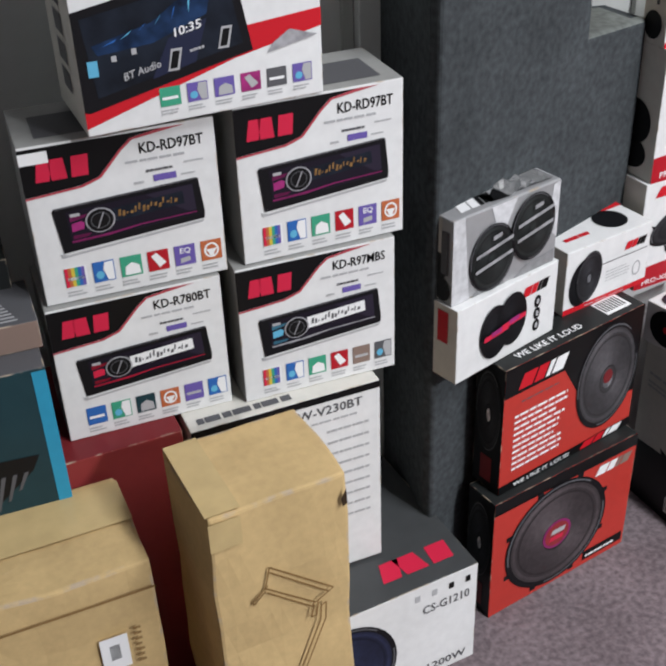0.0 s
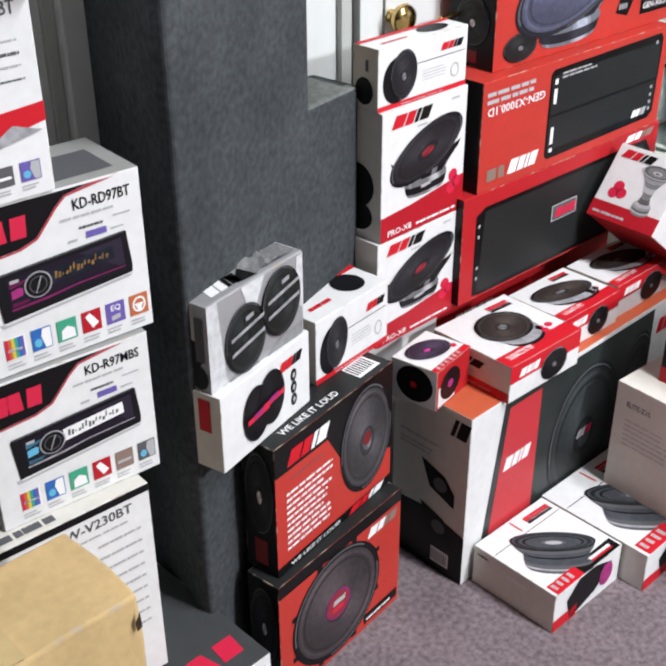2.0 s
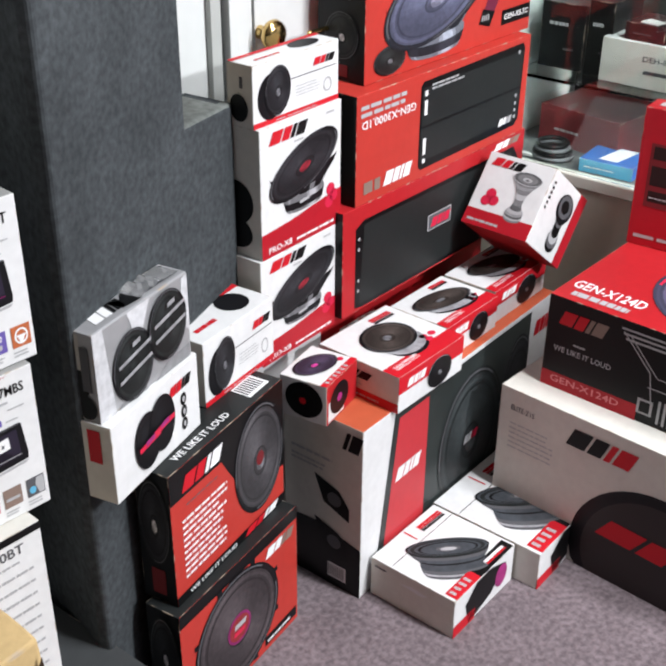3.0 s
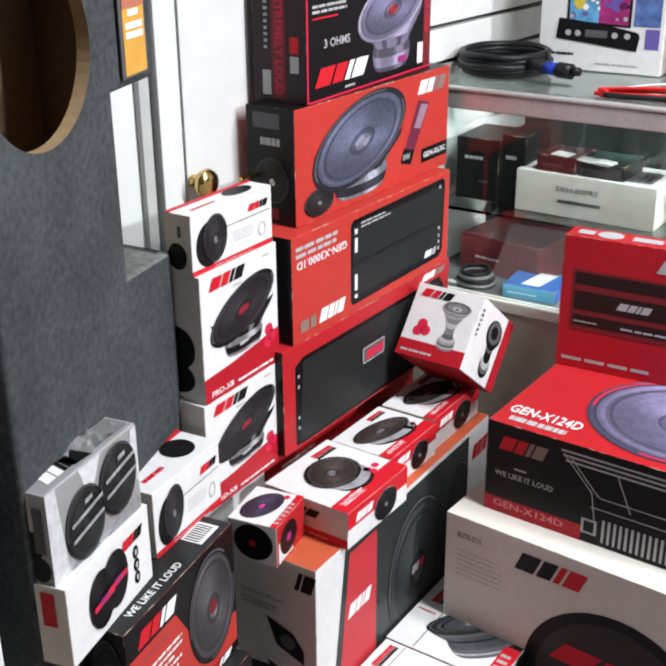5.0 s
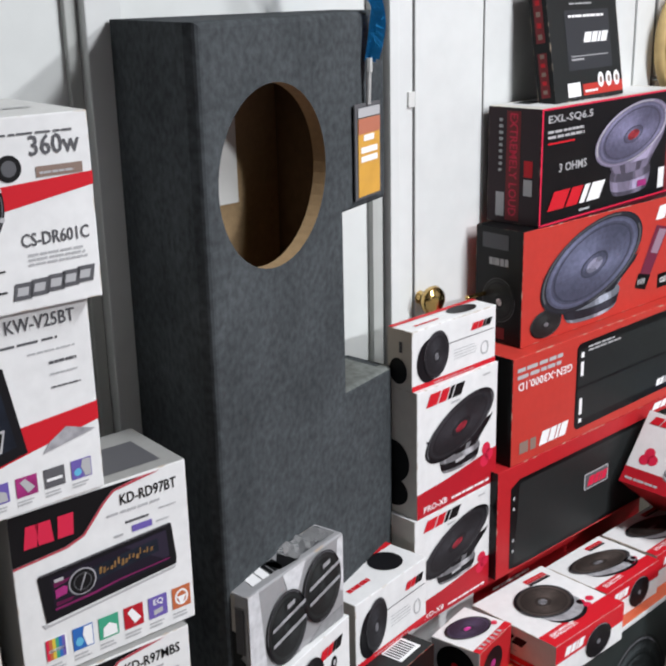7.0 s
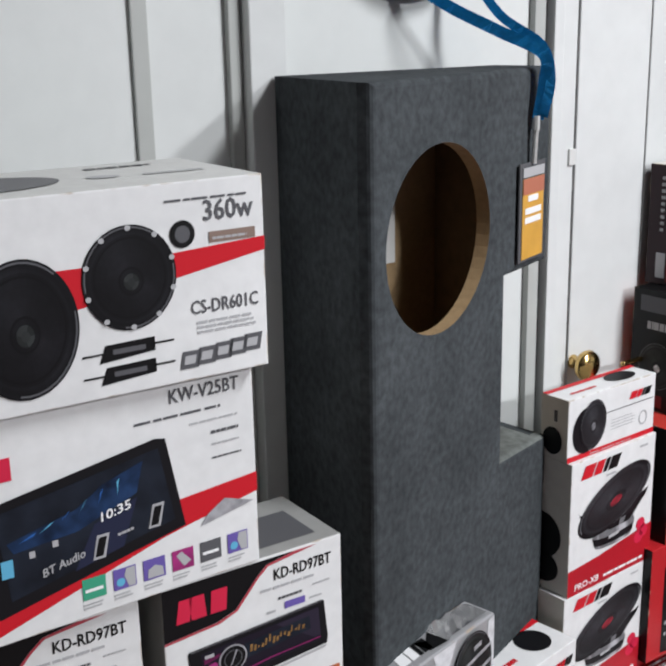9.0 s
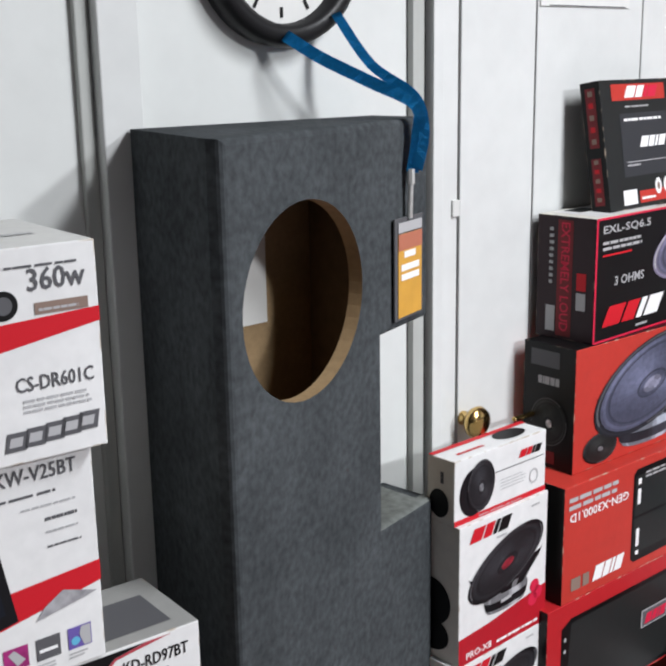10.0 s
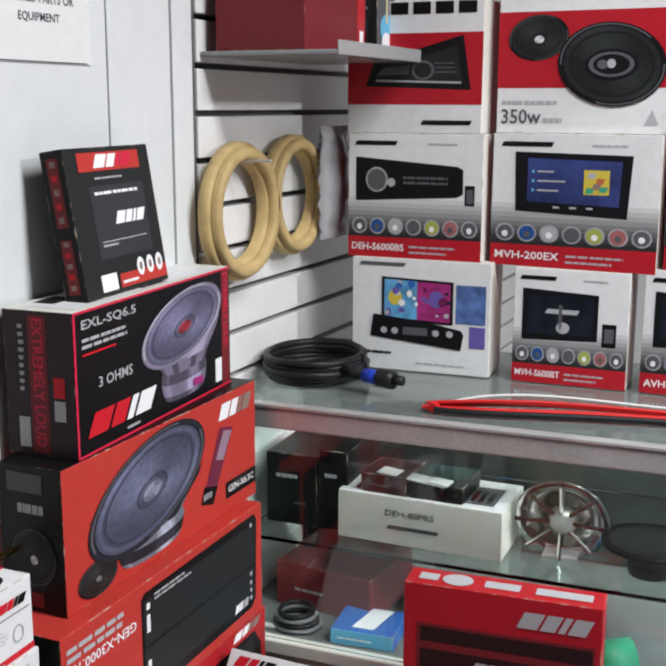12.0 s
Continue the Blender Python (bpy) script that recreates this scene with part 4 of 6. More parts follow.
# ---- brown cartons ----
def kraft(place, size, label, drawing):
    b = Box("cardboard_box", place, size, label, "box", KRAFT, KRAFT, KRAFT, group="brown cardboard boxes", soft=0.004, crumple=0.0042)
    w, d, h = size
    b.rect("packing_tape", *((0.0, 0.02, 0.24, 0.98) if drawing else (0.0, 0.45, 1.0, 0.92)), TAPE, 11, "t")
    b.rect("packing_tape", 0.0, 0.93, 0.22, 0.998, TAPE, 11)
    if drawing:
        s = 0.004
        lines = [(0.38, 0.846, 0.84, 0.728), (0.38, 0.832, 0.80, 0.722), (0.34, 0.795, 0.70, 0.705), (0.35, 0.782, 0.68, 0.695), (0.38, 0.846, 0.34, 0.795), (0.36, 0.80, 0.24, 0.772), (0.34, 0.788, 0.25, 0.762), (0.24, 0.772, 0.25, 0.762), (0.84, 0.728, 0.70, 0.705), (0.72, 0.705, 0.70, 0.668), (0.69, 0.70, 0.66, 0.668), (0.66, 0.668, 0.70, 0.668), (0.78, 0.695, 0.74, 0.69), (0.78, 0.695, 0.77, 0.65), (0.74, 0.69, 0.73, 0.65), (0.77, 0.65, 0.56, 0.50), (0.73, 0.65, 0.53, 0.51), (0.56, 0.50, 0.53, 0.40), (0.53, 0.51, 0.50, 0.41)]
        for x0, z0, x1, z1 in lines:
            q = Vector((-(z1 - z0) * h, (x1 - x0) * w)).normalized() * 0.0011
            du, dv = q.x / w, q.y / h
            b.poly("line_drawing", [(x0 - du, z0 - dv), (x1 - du, z1 - dv), (x1 + du, z1 + dv), (x0 + du, z0 + dv)], KRAFT_D, 14)
        b.poly("torn_hole", [(0.925, 0.950), (0.965, 0.972), (0.972, 0.935), (0.935, 0.930)], mat("torn_gap", (0.035, 0.02, 0.01), 0.8), 13)
    else:
        b.rect("paper_label", 0.75, 0.70, 0.86, 0.81, INK_W, 14)
        for i in range(9):
            b.rect("barcode", 0.785, 0.735 + i * 0.0055, 0.825, 0.738 + i * 0.0055, INK, 15)
        b.bars("small_print", 0.885, 0.70, 0.035, 0.13, 7, KRAFT_D, 14)
        b.rect("flap_edge", 0.0, 0.925, 1.0, 0.932, KRAFT_D, 14)
    return b


b = kraft((0.686, -0.502, 0, 2.5), (0.168, 0.138, 0.584), "tall brown cardboard box with a line drawing of a stand", True)
b.done()
b = kraft((0.335, -0.430, 0, 0), (0.30, 0.160, 0.489), "worn brown cardboard box sealed with clear tape and a barcode label", False)
b.done()


# ---- red and white speaker cartons ----
def red_floor(place, size, label, lower):
    b = Box("speaker_carton", place, size, label, "carton", ORANGE, BLACK, DARK, group="speaker cartons")
    if lower:
        b.rect("black_band", 0.0, 0.90, 1.0, 1.0, BLACK, 0)
        b.poly("red_fill", [(0.0, 0.90), (0.5, 0.90), (0.5, 0.93), (0.0, 0.91)], BLACK, 0)
        b.speaker("speaker_picture", 0.45, 0.47, 0.36, 0.44, cone=mat("printed_cone_brown", (0.055, 0.045, 0.048), 0.4, grain=0.15, scale=90), cap=MAG, ring=INK_G)
        b.oval("woofer_badge", 0.45, 0.47, 0.10, 0.12, tone(MAG, 0.7), 5)
        b.oval("woofer_badge", 0.45, 0.47, 0.085, 0.10, tone(MAROON, 1.6), 5.6)
        b.rect("woofer_badge", 0.405, 0.475, 0.50, 0.515, INK_L, 6.2, skew=0.01)
        b.rect("woofer_badge", 0.395, 0.42, 0.49, 0.455, INK_P, 6.2, skew=0.01)
        for i in range(8):
            a = 2 * math.pi * (i + 0.5) / 8
            b.rect("screw_picture", 0.45 + 0.365 * math.cos(a) - 0.02, 0.47 + 0.45 * math.sin(a) - 0.02, 0.45 + 0.365 * math.cos(a) + 0.02, 0.47 + 0.45 * math.sin(a) + 0.02, RIM, 1)
        b.badge("maker_mark", 0.70, 0.80, 0.24, 0.075, INK_W, BROWN)
        b.rect("name_plate", 0.68, 0.05, 0.98, 0.13, BLACK, 1)
        b.bars("name_plate", 0.70, 0.07, 0.25, 0.04, 1, INK_W, 2)
    else:
        b.rect("black_band", 0.0, 0.78, 1.0, 1.0, BLACK, 0)
        b.poly("black_band", [(0.42, 0.78), (1.0, 0.78), (1.0, 0.30), (0.60, 0.40)], BLACK, 0)
        b.badge("maker_mark", 0.09, 0.81, 0.31, 0.11, INK_R, INK_W)
        b.speaker("speaker_picture", 0.76, 0.55, 0.235, 0.42, cone=mat("printed_cone_mid", (0.055, 0.052, 0.056), 0.42, grain=0.15, scale=90), cap=INK_G, ring=INK_G)
        b.oval("speaker_picture", 0.76, 0.55, 0.035, 0.055, MAROON, 5)
        b.bars("small_print", 0.08, 0.16, 0.38, 0.48, 10, INK_W, 1, gap=0.42)
        b.bars("small_print", 0.12, 0.70, 0.3, 0.02, 1, INK_G, 1)
        b.rect("black_band", 0.0, 0.0, 1.0, 0.07, BLACK, 1)
        b.text("slogan", "WE LIKE IT LOUD", 0.10, 0.016, 0.42, 0.032, INK_W, 2)
        b.badge("maker_mark", 0.60, 0.01, 0.30, 0.055, INK_R, INK_W)
        b.text("slogan", "WE LIKE IT LOUD", 0.12, 0.2, 0.46, 0.20, INK_W, 1, "t")
        b.rect("barcode", 0.76, 0.2, 0.94, 0.8, INK_W, 1, "t")
        for i in range(8):
            b.rect("barcode", 0.77 + i * 0.02, 0.3, 0.78 + i * 0.02, 0.75, INK, 2, "t")
    b.speaker("speaker_picture_side", 0.5, 0.62, 0.44, 0.32, "l", cone=CONE, cap=INK_L, ring=INK_G, rim=DARK)
    b.rect("side_label", 0.30, 0.06, 0.70, 0.26, MAROON, 1, "l")
    b.done()


red_floor((1.180, -0.300, 0, 9), (0.303, 0.062, 0.244), "red loudspeaker carton with a printed woofer, standing on the floor", True)
red_floor((1.195, -0.283, 0.2445, 11.5), (0.29, 0.060, 0.232), "orange-red and black loudspeaker carton stacked on another", False)

b = Box("speaker_carton", (1.115, -0.279, 0.477, 16), (0.205, 0.056, 0.119), "white coaxial speaker carton with two black and pink speakers", "carton", WHITE, CREAM, WHITE, group="speaker cartons")
for u, v in ((0.36, 0.47), (0.53, 0.53)):
    b.speaker("speaker_picture", u, v, 0.145, 0.36, cone=RIM, cap=RIM, ring=RIM, k=1 + u * 10)
    b.rect("pink_bar", u - 0.12, v - 0.06, u + 0.12, v + 0.005, INK_P, 11 + u * 10, rise=0.03)
    b.rect("pink_bar", u - 0.05, v - 0.03, u + 0.05, v + 0.03, MAG, 12 + u * 10, rise=0.02)
b.badge("maker_mark", 0.63, 0.72, 0.25, 0.13, INK_R, INK)
for v in (0.57, 0.40, 0.23):
    b.uid += 1
    b.oval("round_icon", 0.80, v, 0.035, 0.085, INK, 1, n=16)
    b.oval("round_icon", 0.80, v, 0.015, 0.04, INK_L, 2, n=12)
b.rect("red_label", 0.35, 0.5, 0.7, 0.92, INK_R, 1, "l")
b.done()

b = Box("speaker_carton", (1.113, -0.264, 0.5965, 13), (0.198, 0.046, 0.127), "silver coaxial speaker carton with a torn film window", "carton", SILVER, SILVER, SILVER, soft=0.0025, group="speaker cartons")
for u, v in ((0.36, 0.40), (0.74, 0.57)):
    b.speaker("speaker_picture", u, v, 0.21, 0.40, cone=DARK, cap=DARK, ring=INK_G, k=1 + u * 8)
    for s in (-0.10, 0.06):
        b.poly("silver_stripe", [(u - 0.17, v + s * 1.1 + 0.0), (u + 0.17, v + s * 1.1 + 0.10), (u + 0.17, v + s * 1.1 + 0.14), (u - 0.17, v + s * 1.1 + 0.04)], CHROME, 14 + u * 8)
    b.rect("silver_plate", u - 0.02, v + 0.22, u + 0.06, v + 0.27, CHROME, 14 + u * 8, rise=0.02)
# lighter and darker wedges paint the glare on the silver front
for q, (pts, f) in enumerate((([(0.0, 0.0), (0.16, 0.0), (0.10, 1.0), (0.0, 1.0)], 1.35), ([(0.44, 0.55), (0.58, 0.99), (0.34, 0.99)], 1.5), ([(0.58, 0.0), (0.98, 0.0), (0.98, 0.16), (0.72, 0.12)], 0.6), ([(0.90, 0.45), (0.995, 0.30), (0.995, 0.98), (0.93, 0.96)], 1.45), ([(0.18, 0.0), (0.5, 0.0), (0.46, 0.09), (0.22, 0.05)], 0.55))):
    b.poly("foil_facet", pts, tone(SILVER, f), 0.2 + 0.1 * q)
b.rect("tape_strip", 0.40, 0.02, 0.56, 0.98, mat("clear_tape_grey", (0.50, 0.48, 0.44), 0.15, grain=0.2, scale=40, bump=0.4), 0.5, "l")
b.badge("maker_mark", 0.12, 0.25, 0.30, 0.5, INK_W, INK, 1, "t")
b.poly("torn_window", [(0.38, 0.2), (0.55, 0.12), (0.52, 0.8), (0.44, 0.55), (0.36, 0.85)], INK, 1, "t")
b.rect("dark_label", 0.62, 0.2, 0.95, 0.75, INK_G, 1, "t")
b.bars("dark_label", 0.65, 0.3, 0.26, 0.3, 1, INK_W, 2, "t")
b.oval("speaker_picture_side", 0.45, 0.42, 0.34, 0.16, INK, 1, "l")
b.oval("speaker_picture_side", 0.6, 0.16, 0.34, 0.14, INK, 1.5, "l")
b.rect("side_mark", 0.55, 0.35, 0.85, 0.85, INK_G, 2, "l")
bm = bmesh.new()
rng = random.Random(4)
rows = []
for i in range(9):
    rows.append([bm.verts.new((0.105 + i * 0.0108, 0.006 + j * 0.011 + rng.uniform(-0.002, 0.002), 0.1285 + rng.uniform(0.0, 0.007) * (1 if 0 < i < 8 else 0.1))) for j in range(4)])
for p, q in zip(rows, rows[1:]):
    for j in range(3):
        bm.faces.new((p[j], q[j], q[j + 1], p[j + 1]))
bmesh.ops.solidify(bm, geom=list(bm.faces), thickness=0.0004)
part("crumpled_film", bm, FILM, b.ob, "torn clear plastic film")
b.done()


def slim_carton(place, size):
    b = Box("speaker_carton", place, size, "slim white speaker carton with red edges and a round speaker", "carton", WHITE, CREAM, WHITE, group="speaker cartons")
    b.rect("red_edge", 0.0, 0.0, 1.0, 0.085, INK_R, 0)
    b.bars("red_edge", 0.25, 0.025, 0.6, 0.03, 1, INK_L, 1)
    b.oval("speaker_picture", 0.20, 0.44, 0.15, 0.37, RIM, 1, turn=-8)
    b.speaker("speaker_picture", 0.27, 0.50, 0.145, 0.40, cone=CONE, cap=INK_G, ring=INK_G, turn=-8, k=2)
    b.rect("thin_line", 0.36, 0.60, 0.97, 0.615, INK_G, 0.5)
    b.badge("maker_mark", 0.68, 0.70, 0.24, 0.12, INK_R, INK)
    b.bars("small_print", 0.48, 0.30, 0.3, 0.2, 4, INK_L, 1, gap=0.25)
    b.oval("round_seal", 0.86, 0.32, 0.05, 0.12, INK_L, 1, inner=0.8)
    b.rect("red_top_edge", 0.0, 0.78, 1.0, 0.97, INK_R, 1, "t")
    b.oval("speaker_picture_top", 0.72, 0.5, 0.16, 0.32, RIM, 1, "t")
    b.bars("small_print", 0.12, 0.3, 0.35, 0.2, 1, INK_R, 1, "t")
    b.oval("side_hole", 0.45, 0.3, 0.36, 0.22, INK, 1, "l")
    b.rect("side_mark", 0.5, 0.62, 0.62, 0.8, INK_G, 1, "l")
    b.done()


slim_carton((1.345, -0.199, 0.477, 9), (0.175, 0.085, 0.108))
slim_carton((1.531, -0.128, 0.838, 2.5), (0.199, 0.05, 0.094))


def mid_carton(place, size, label):
    b = Box("speaker_carton", place, size, label, "carton", WHITE, CREAM, WHITE, group="speaker cartons")
    b.rect("red_foot", 0.0, 0.0, 1.0, 0.20, CRIMSON, 0)
    b.poly("red_foot", [(0.0, 0.20), (1.0, 0.20), (1.0, 0.30), (0.35, 0.22)], CRIMSON, 0)
    b.text("series_name", "PRO-X8", 0.08, 0.03, 0.28, 0.05, INK_W, 1)
    b.bars("series_name", 0.42, 0.035, 0.5, 0.04, 1, INK_W, 1)
    b.badge("maker_mark", 0.10, 0.86, 0.42, 0.095, INK_R, INK)
    b.bars("small_print", 0.40, 0.815, 0.15, 0.03, 1, INK_L, 1)
    b.speaker("speaker_picture", 0.52, 0.615, 0.45, 0.185, turn=20, cone=CONE, cap=mat("printed_cap_red", (0.16, 0.012, 0.02), 0.4), magnet=1.75, ring=INK_G)
    b.rect("magnet_mark", 0.46, 0.32, 0.58, 0.345, INK_L, 2.6, rise=0.01)
    for u, v in ((0.86, 0.32), (0.90, 0.26), (0.84, 0.22)):
        b.oval("red_seal", u, v, 0.055, 0.05, INK_P, 1, n=14)
    b.bars("small_print", 0.80, 0.93, 0.12, 0.03, 1, INK_L, 1)
    b.oval("side_hole", 0.50, 0.42, 0.35, 0.17, INK, 1, "l")
    b.oval("side_hole", 0.50, 0.18, 0.32, 0.12, INK, 1, "l")
    b.done()


mid_carton((1.528, -0.137, 0.4375, 3.5), (0.198, 0.10, 0.189), "white midrange speaker carton with red foot, lower in the stack")
mid_carton((1.534, -0.136, 0.627, 3.5), (0.199, 0.10, 0.2105), "white midrange speaker carton with red foot, under a slim carton")
b = Box("storage_carton", (1.536, -0.10, 0.0, 3.5), (0.19, 0.085, 0.437), "plain white carton at the bottom of the speaker stack", "carton", WHITE, CREAM, WHITE)
b.bars("small_print", 0.2, 0.8, 0.5, 0.05, 2, INK_L, 1)
b.done()


# ---- red stack by the door ----
def amp_carton_plain():
    b = Box("amplifier_carton", (1.720, -0.141, 0.449, 1), (0.573, 0.125, 0.1985), "red amplifier carton with a large black amplifier picture", "carton", RED, BLACK, RED, group="amplifier cartons")
    b.poly("amplifier_picture", [(0.06, 0.04), (0.10, 0.02), (0.97, 0.02), (0.97, 0.70), (0.93, 0.86), (0.10, 0.86), (0.06, 0.80)], BLACK, 0)
    b.poly("amplifier_picture", [(0.08, 0.06), (0.95, 0.06), (0.92, 0.82), (0.10, 0.82)], DARK, 1)
    b.rect("name_plate", 0.43, 0.42, 0.56, 0.58, INK_L, 2)
    b.rect("name_plate", 0.435, 0.43, 0.555, 0.57, INK_G, 3)
    b.badge("name_plate", 0.445, 0.45, 0.10, 0.09, INK_P, INK_P, 4)
    for z in (0.2, 0.3, 0.6, 0.7):
        b.oval("screw_picture", 0.075, z, 0.005, 0.018, INK_L, 2, n=8)
    b.badge("maker_mark", 0.80, 0.90, 0.15, 0.07, INK_W, BROWN)
    b.done()


amp_carton_plain()

b = Box("amplifier_carton", (1.752, -0.140, 0.648, 0.7), (0.526, 0.115, 0.190), "red amplifier carton with black amplifier picture and white print", "carton", ORANGE, BLACK, ORANGE, group="amplifier cartons")
b.poly("amplifier_picture", [(0.33, 0.12), (0.345, 0.08), (0.93, 0.10), (0.955, 0.16), (0.965, 0.88), (0.95, 0.94), (0.345, 0.92), (0.33, 0.88)], BLACK, 0)
b.poly("amplifier_picture", [(0.34, 0.16), (0.945, 0.17), (0.955, 0.86), (0.34, 0.86)], DARK, 1)
b.rect("amplifier_picture", 0.34, 0.48, 0.95, 0.50, INK, 2)
for z0, z1 in ((0.78, 0.83), (0.60, 0.74), (0.22, 0.38), (0.14, 0.18)):
    b.rect("terminal_picture", 0.352, z0, 0.368, z1, INK_W, 2)
for z in (0.20, 0.27, 0.34, 0.42, 0.86):
    b.oval("screw_picture", 0.925, z, 0.007, 0.02, INK_L, 2, n=8)
b.bars("small_print", 0.39, 0.82, 0.20, 0.07, 2, INK_L, 2)
b.badge("maker_mark", 0.82, 0.16, 0.08, 0.07, INK_W, INK_L)
b.bars("series_print", 0.02, 0.80, 0.29, 0.13, 2, INK_L, 1, gap=0.55)
b.text("series_name", "GEN-X3000.1D", 0.305, 0.765, -0.28, -0.075, INK_W, 1)
b.rect("power_mark", 0.04, 0.09, 0.085, 0.20, BROWN, 1)
b.rect("power_mark", 0.095, 0.09, 0.125, 0.20, BROWN, 1)
b.badge("power_mark", 0.14, 0.09, 0.14, 0.13, INK_W, INK_W)
b.done()

b = Box("speaker_carton", (1.803, -0.112, 0.8385, 0.6), (0.506, 0.10, 0.197), "orange-red component speaker carton with a large grey woofer", "carton", ORANGE, BLACK, BLACK, group="speaker cartons")
b.speaker("speaker_picture", 0.385, 0.575, 0.30, 0.36, turn=15, cone=CONE2, cap=mat("printed_cap_grey", (0.14, 0.14, 0.19), 0.4), magnet=1.30, steel=mat("printed_pale_steel", (0.36, 0.40, 0.47), 0.4), k=1.5, rim=mat("printed_surround", (0.022, 0.024, 0.032), 0.4))
b.speaker("tweeter_picture", 0.13, 0.15, 0.085, 0.125, cone=DARK, cap=INK_G)
b.poly("crossover_picture", [(0.66, 0.22), (0.72, 0.17), (0.85, 0.70), (0.77, 0.75)], mat("printed_plum", (0.15, 0.022, 0.05), 0.4), 1)
b.poly("crossover_picture", [(0.74, 0.50), (0.785, 0.47), (0.84, 0.68), (0.79, 0.71)], mat("printed_lilac_grey", (0.30, 0.20, 0.26), 0.4), 2)
b.poly("crossover_picture", [(0.65, 0.20), (0.72, 0.15), (0.75, 0.28), (0.67, 0.33)], INK, 2)
for i in range(4):
    b.rect("crossover_picture", 0.665 + i * 0.013, 0.22, 0.672 + i * 0.013, 0.27, INK_L, 3)
b.badge("maker_mark", 0.76, 0.80, 0.19, 0.13, INK_W, BROWN)
b.rect("name_plate", 0.80, 0.12, 0.995, 0.26, BLACK, 1)
b.text("series_name", "GEN-X6.5C", 0.815, 0.165, 0.165, 0.055, INK_W, 2)
b.speaker("speaker_picture_side", 0.52, 0.38, 0.36, 0.20, "l", cone=DARK, cap=INK_L)
b.bars("side_print", 0.3, 0.68, 0.5, 0.07, 1, INK_L, 1, "l", gap=0.9)
b.rect("side_print", 0.15, 0.82, 0.7, 0.95, INK_G, 1, "l")
b.rect("side_print", 0.45, 0.04, 0.65, 0.14, MAROON, 1, "l")
b.done()

b = Box("speaker_carton", (1.843, -0.109, 1.036, 4), (0.438, 0.105, 0.191), "black and magenta component speaker carton with a printed woofer", "carton", BLACK, mat("carton_black_wine", (0.028, 0.014, 0.018), 0.35, grain=0.1, scale=30), CREAM, group="speaker cartons")
for r_ in ((0.0, 0.0, 1.0, 0.018), (0.0, 0.982, 1.0, 1.0), (0.0, 0.0, 0.01, 1.0)):
    b.rect("magenta_edge", *r_, INK_P, 0)
b.rect("magenta_edge", 0.93, 0.02, 0.99, 0.98, MAROON, 0)
b.down("side_slogan", "EXTREMELY LOUD", 0.943, 0.96, 0.034, 0.62, INK_P, 1)
b.rect("barcode", 0.875, 0.06, 0.925, 0.26, INK_W, 1)
b.speaker("speaker_picture", 0.645, 0.655, 0.285, 0.262, turn=11, cone=mat("printed_cone_violet", (0.115, 0.11, 0.175), 0.42, grain=0.08, scale=60), cap=MAROON, rim=mat("printed_rim_violet", (0.24, 0.21, 0.30), 0.4), ring=INK_L, magnet=2.05, steel=mat("printed_violet_steel", (0.17, 0.15, 0.21), 0.4))
b.rect("magnet_mark", 0.70, 0.13, 0.77, 0.19, MAG, 5)
b.text("model_name", "EXL-SQ6.5", 0.04, 0.86, 0.30, 0.075, INK_L, 1)
b.bars("small_print", 0.04, 0.74, 0.28, 0.09, 2, INK_L, 1)
b.rect("red_line", 0.04, 0.69, 0.22, 0.705, INK_R, 1)
b.text("rating", "3 OHMS", 0.12, 0.44, 0.19, 0.075, INK_L, 1)
b.badge("maker_mark", 0.05, 0.12, 0.36, 0.16, INK_R, INK_W)
b.bars("small_print", 0.27, 0.05, 0.09, 0.04, 1, INK_L, 1)
b.rect("side_band", 0.36, 0.03, 0.62, 0.97, MAROON, 0, "l")
b.down("side_slogan", "EXTREMELY LOUD", 0.42, 0.95, 0.15, 0.88, INK_P, 1, "l")
b.bars("side_print", 0.22, 0.45, 0.08, 0.48, 9, INK_L, 1, "l")
b.rect("side_print", 0.18, 0.06, 0.34, 0.27, INK_L, 1, "l")
b.rect("side_print", 0.70, 0.42, 0.86, 0.56, INK_R, 1, "l")
b.rect("side_print", 0.70, 0.26, 0.86, 0.40, INK_L, 1, "l")
b.rect("top_strip", 0.05, 0.1, 0.95, 0.9, WHITE, 0, "t")
b.rect("top_label", 0.45, 0.15, 0.60, 0.45, DARK, 1, "t")
b.rect("top_label", 0.10, 0.55, 0.22, 0.85, DARK, 1, "t")
b.done()

b = Box("accessory_carton", (1.908, -0.085, 1.2275, 5), (0.218, 0.034, 0.199), "thin black and red accessory carton leaning on the wall", "carton", DARK, BLACK, BLACK, tilt=-9)
b.rect("red_header", 0.14, 0.84, 0.86, 0.965, ORANGE, 0)
b.badge("red_header", 0.30, 0.86, 0.42, 0.09, INK_W, INK_P, 1)
b.bars("small_print", 0.30, 0.785, 0.40, 0.025, 1, INK_L, 1)
b.rect("grey_panel", 0.22, 0.25, 0.86, 0.74, mat("panel_slate", (0.035, 0.037, 0.042), 0.4), 0)
b.bars("small_print", 0.27, 0.68, 0.52, 0.04, 1, INK_W, 1)
b.badge("maker_mark", 0.45, 0.47, 0.34, 0.085, INK_W, INK_W)
b.rect("small_print", 0.27, 0.36, 0.80, 0.367, INK_L, 1)
b.bars("small_print", 0.27, 0.33, 0.2, 0.03, 1, INK_L, 1)
b.rect("red_foot", 0.40, 0.035, 0.99, 0.13, ORANGE, 0)
b.rect("red_foot", 0.18, 0.035, 0.36, 0.15, INK_W, 1)
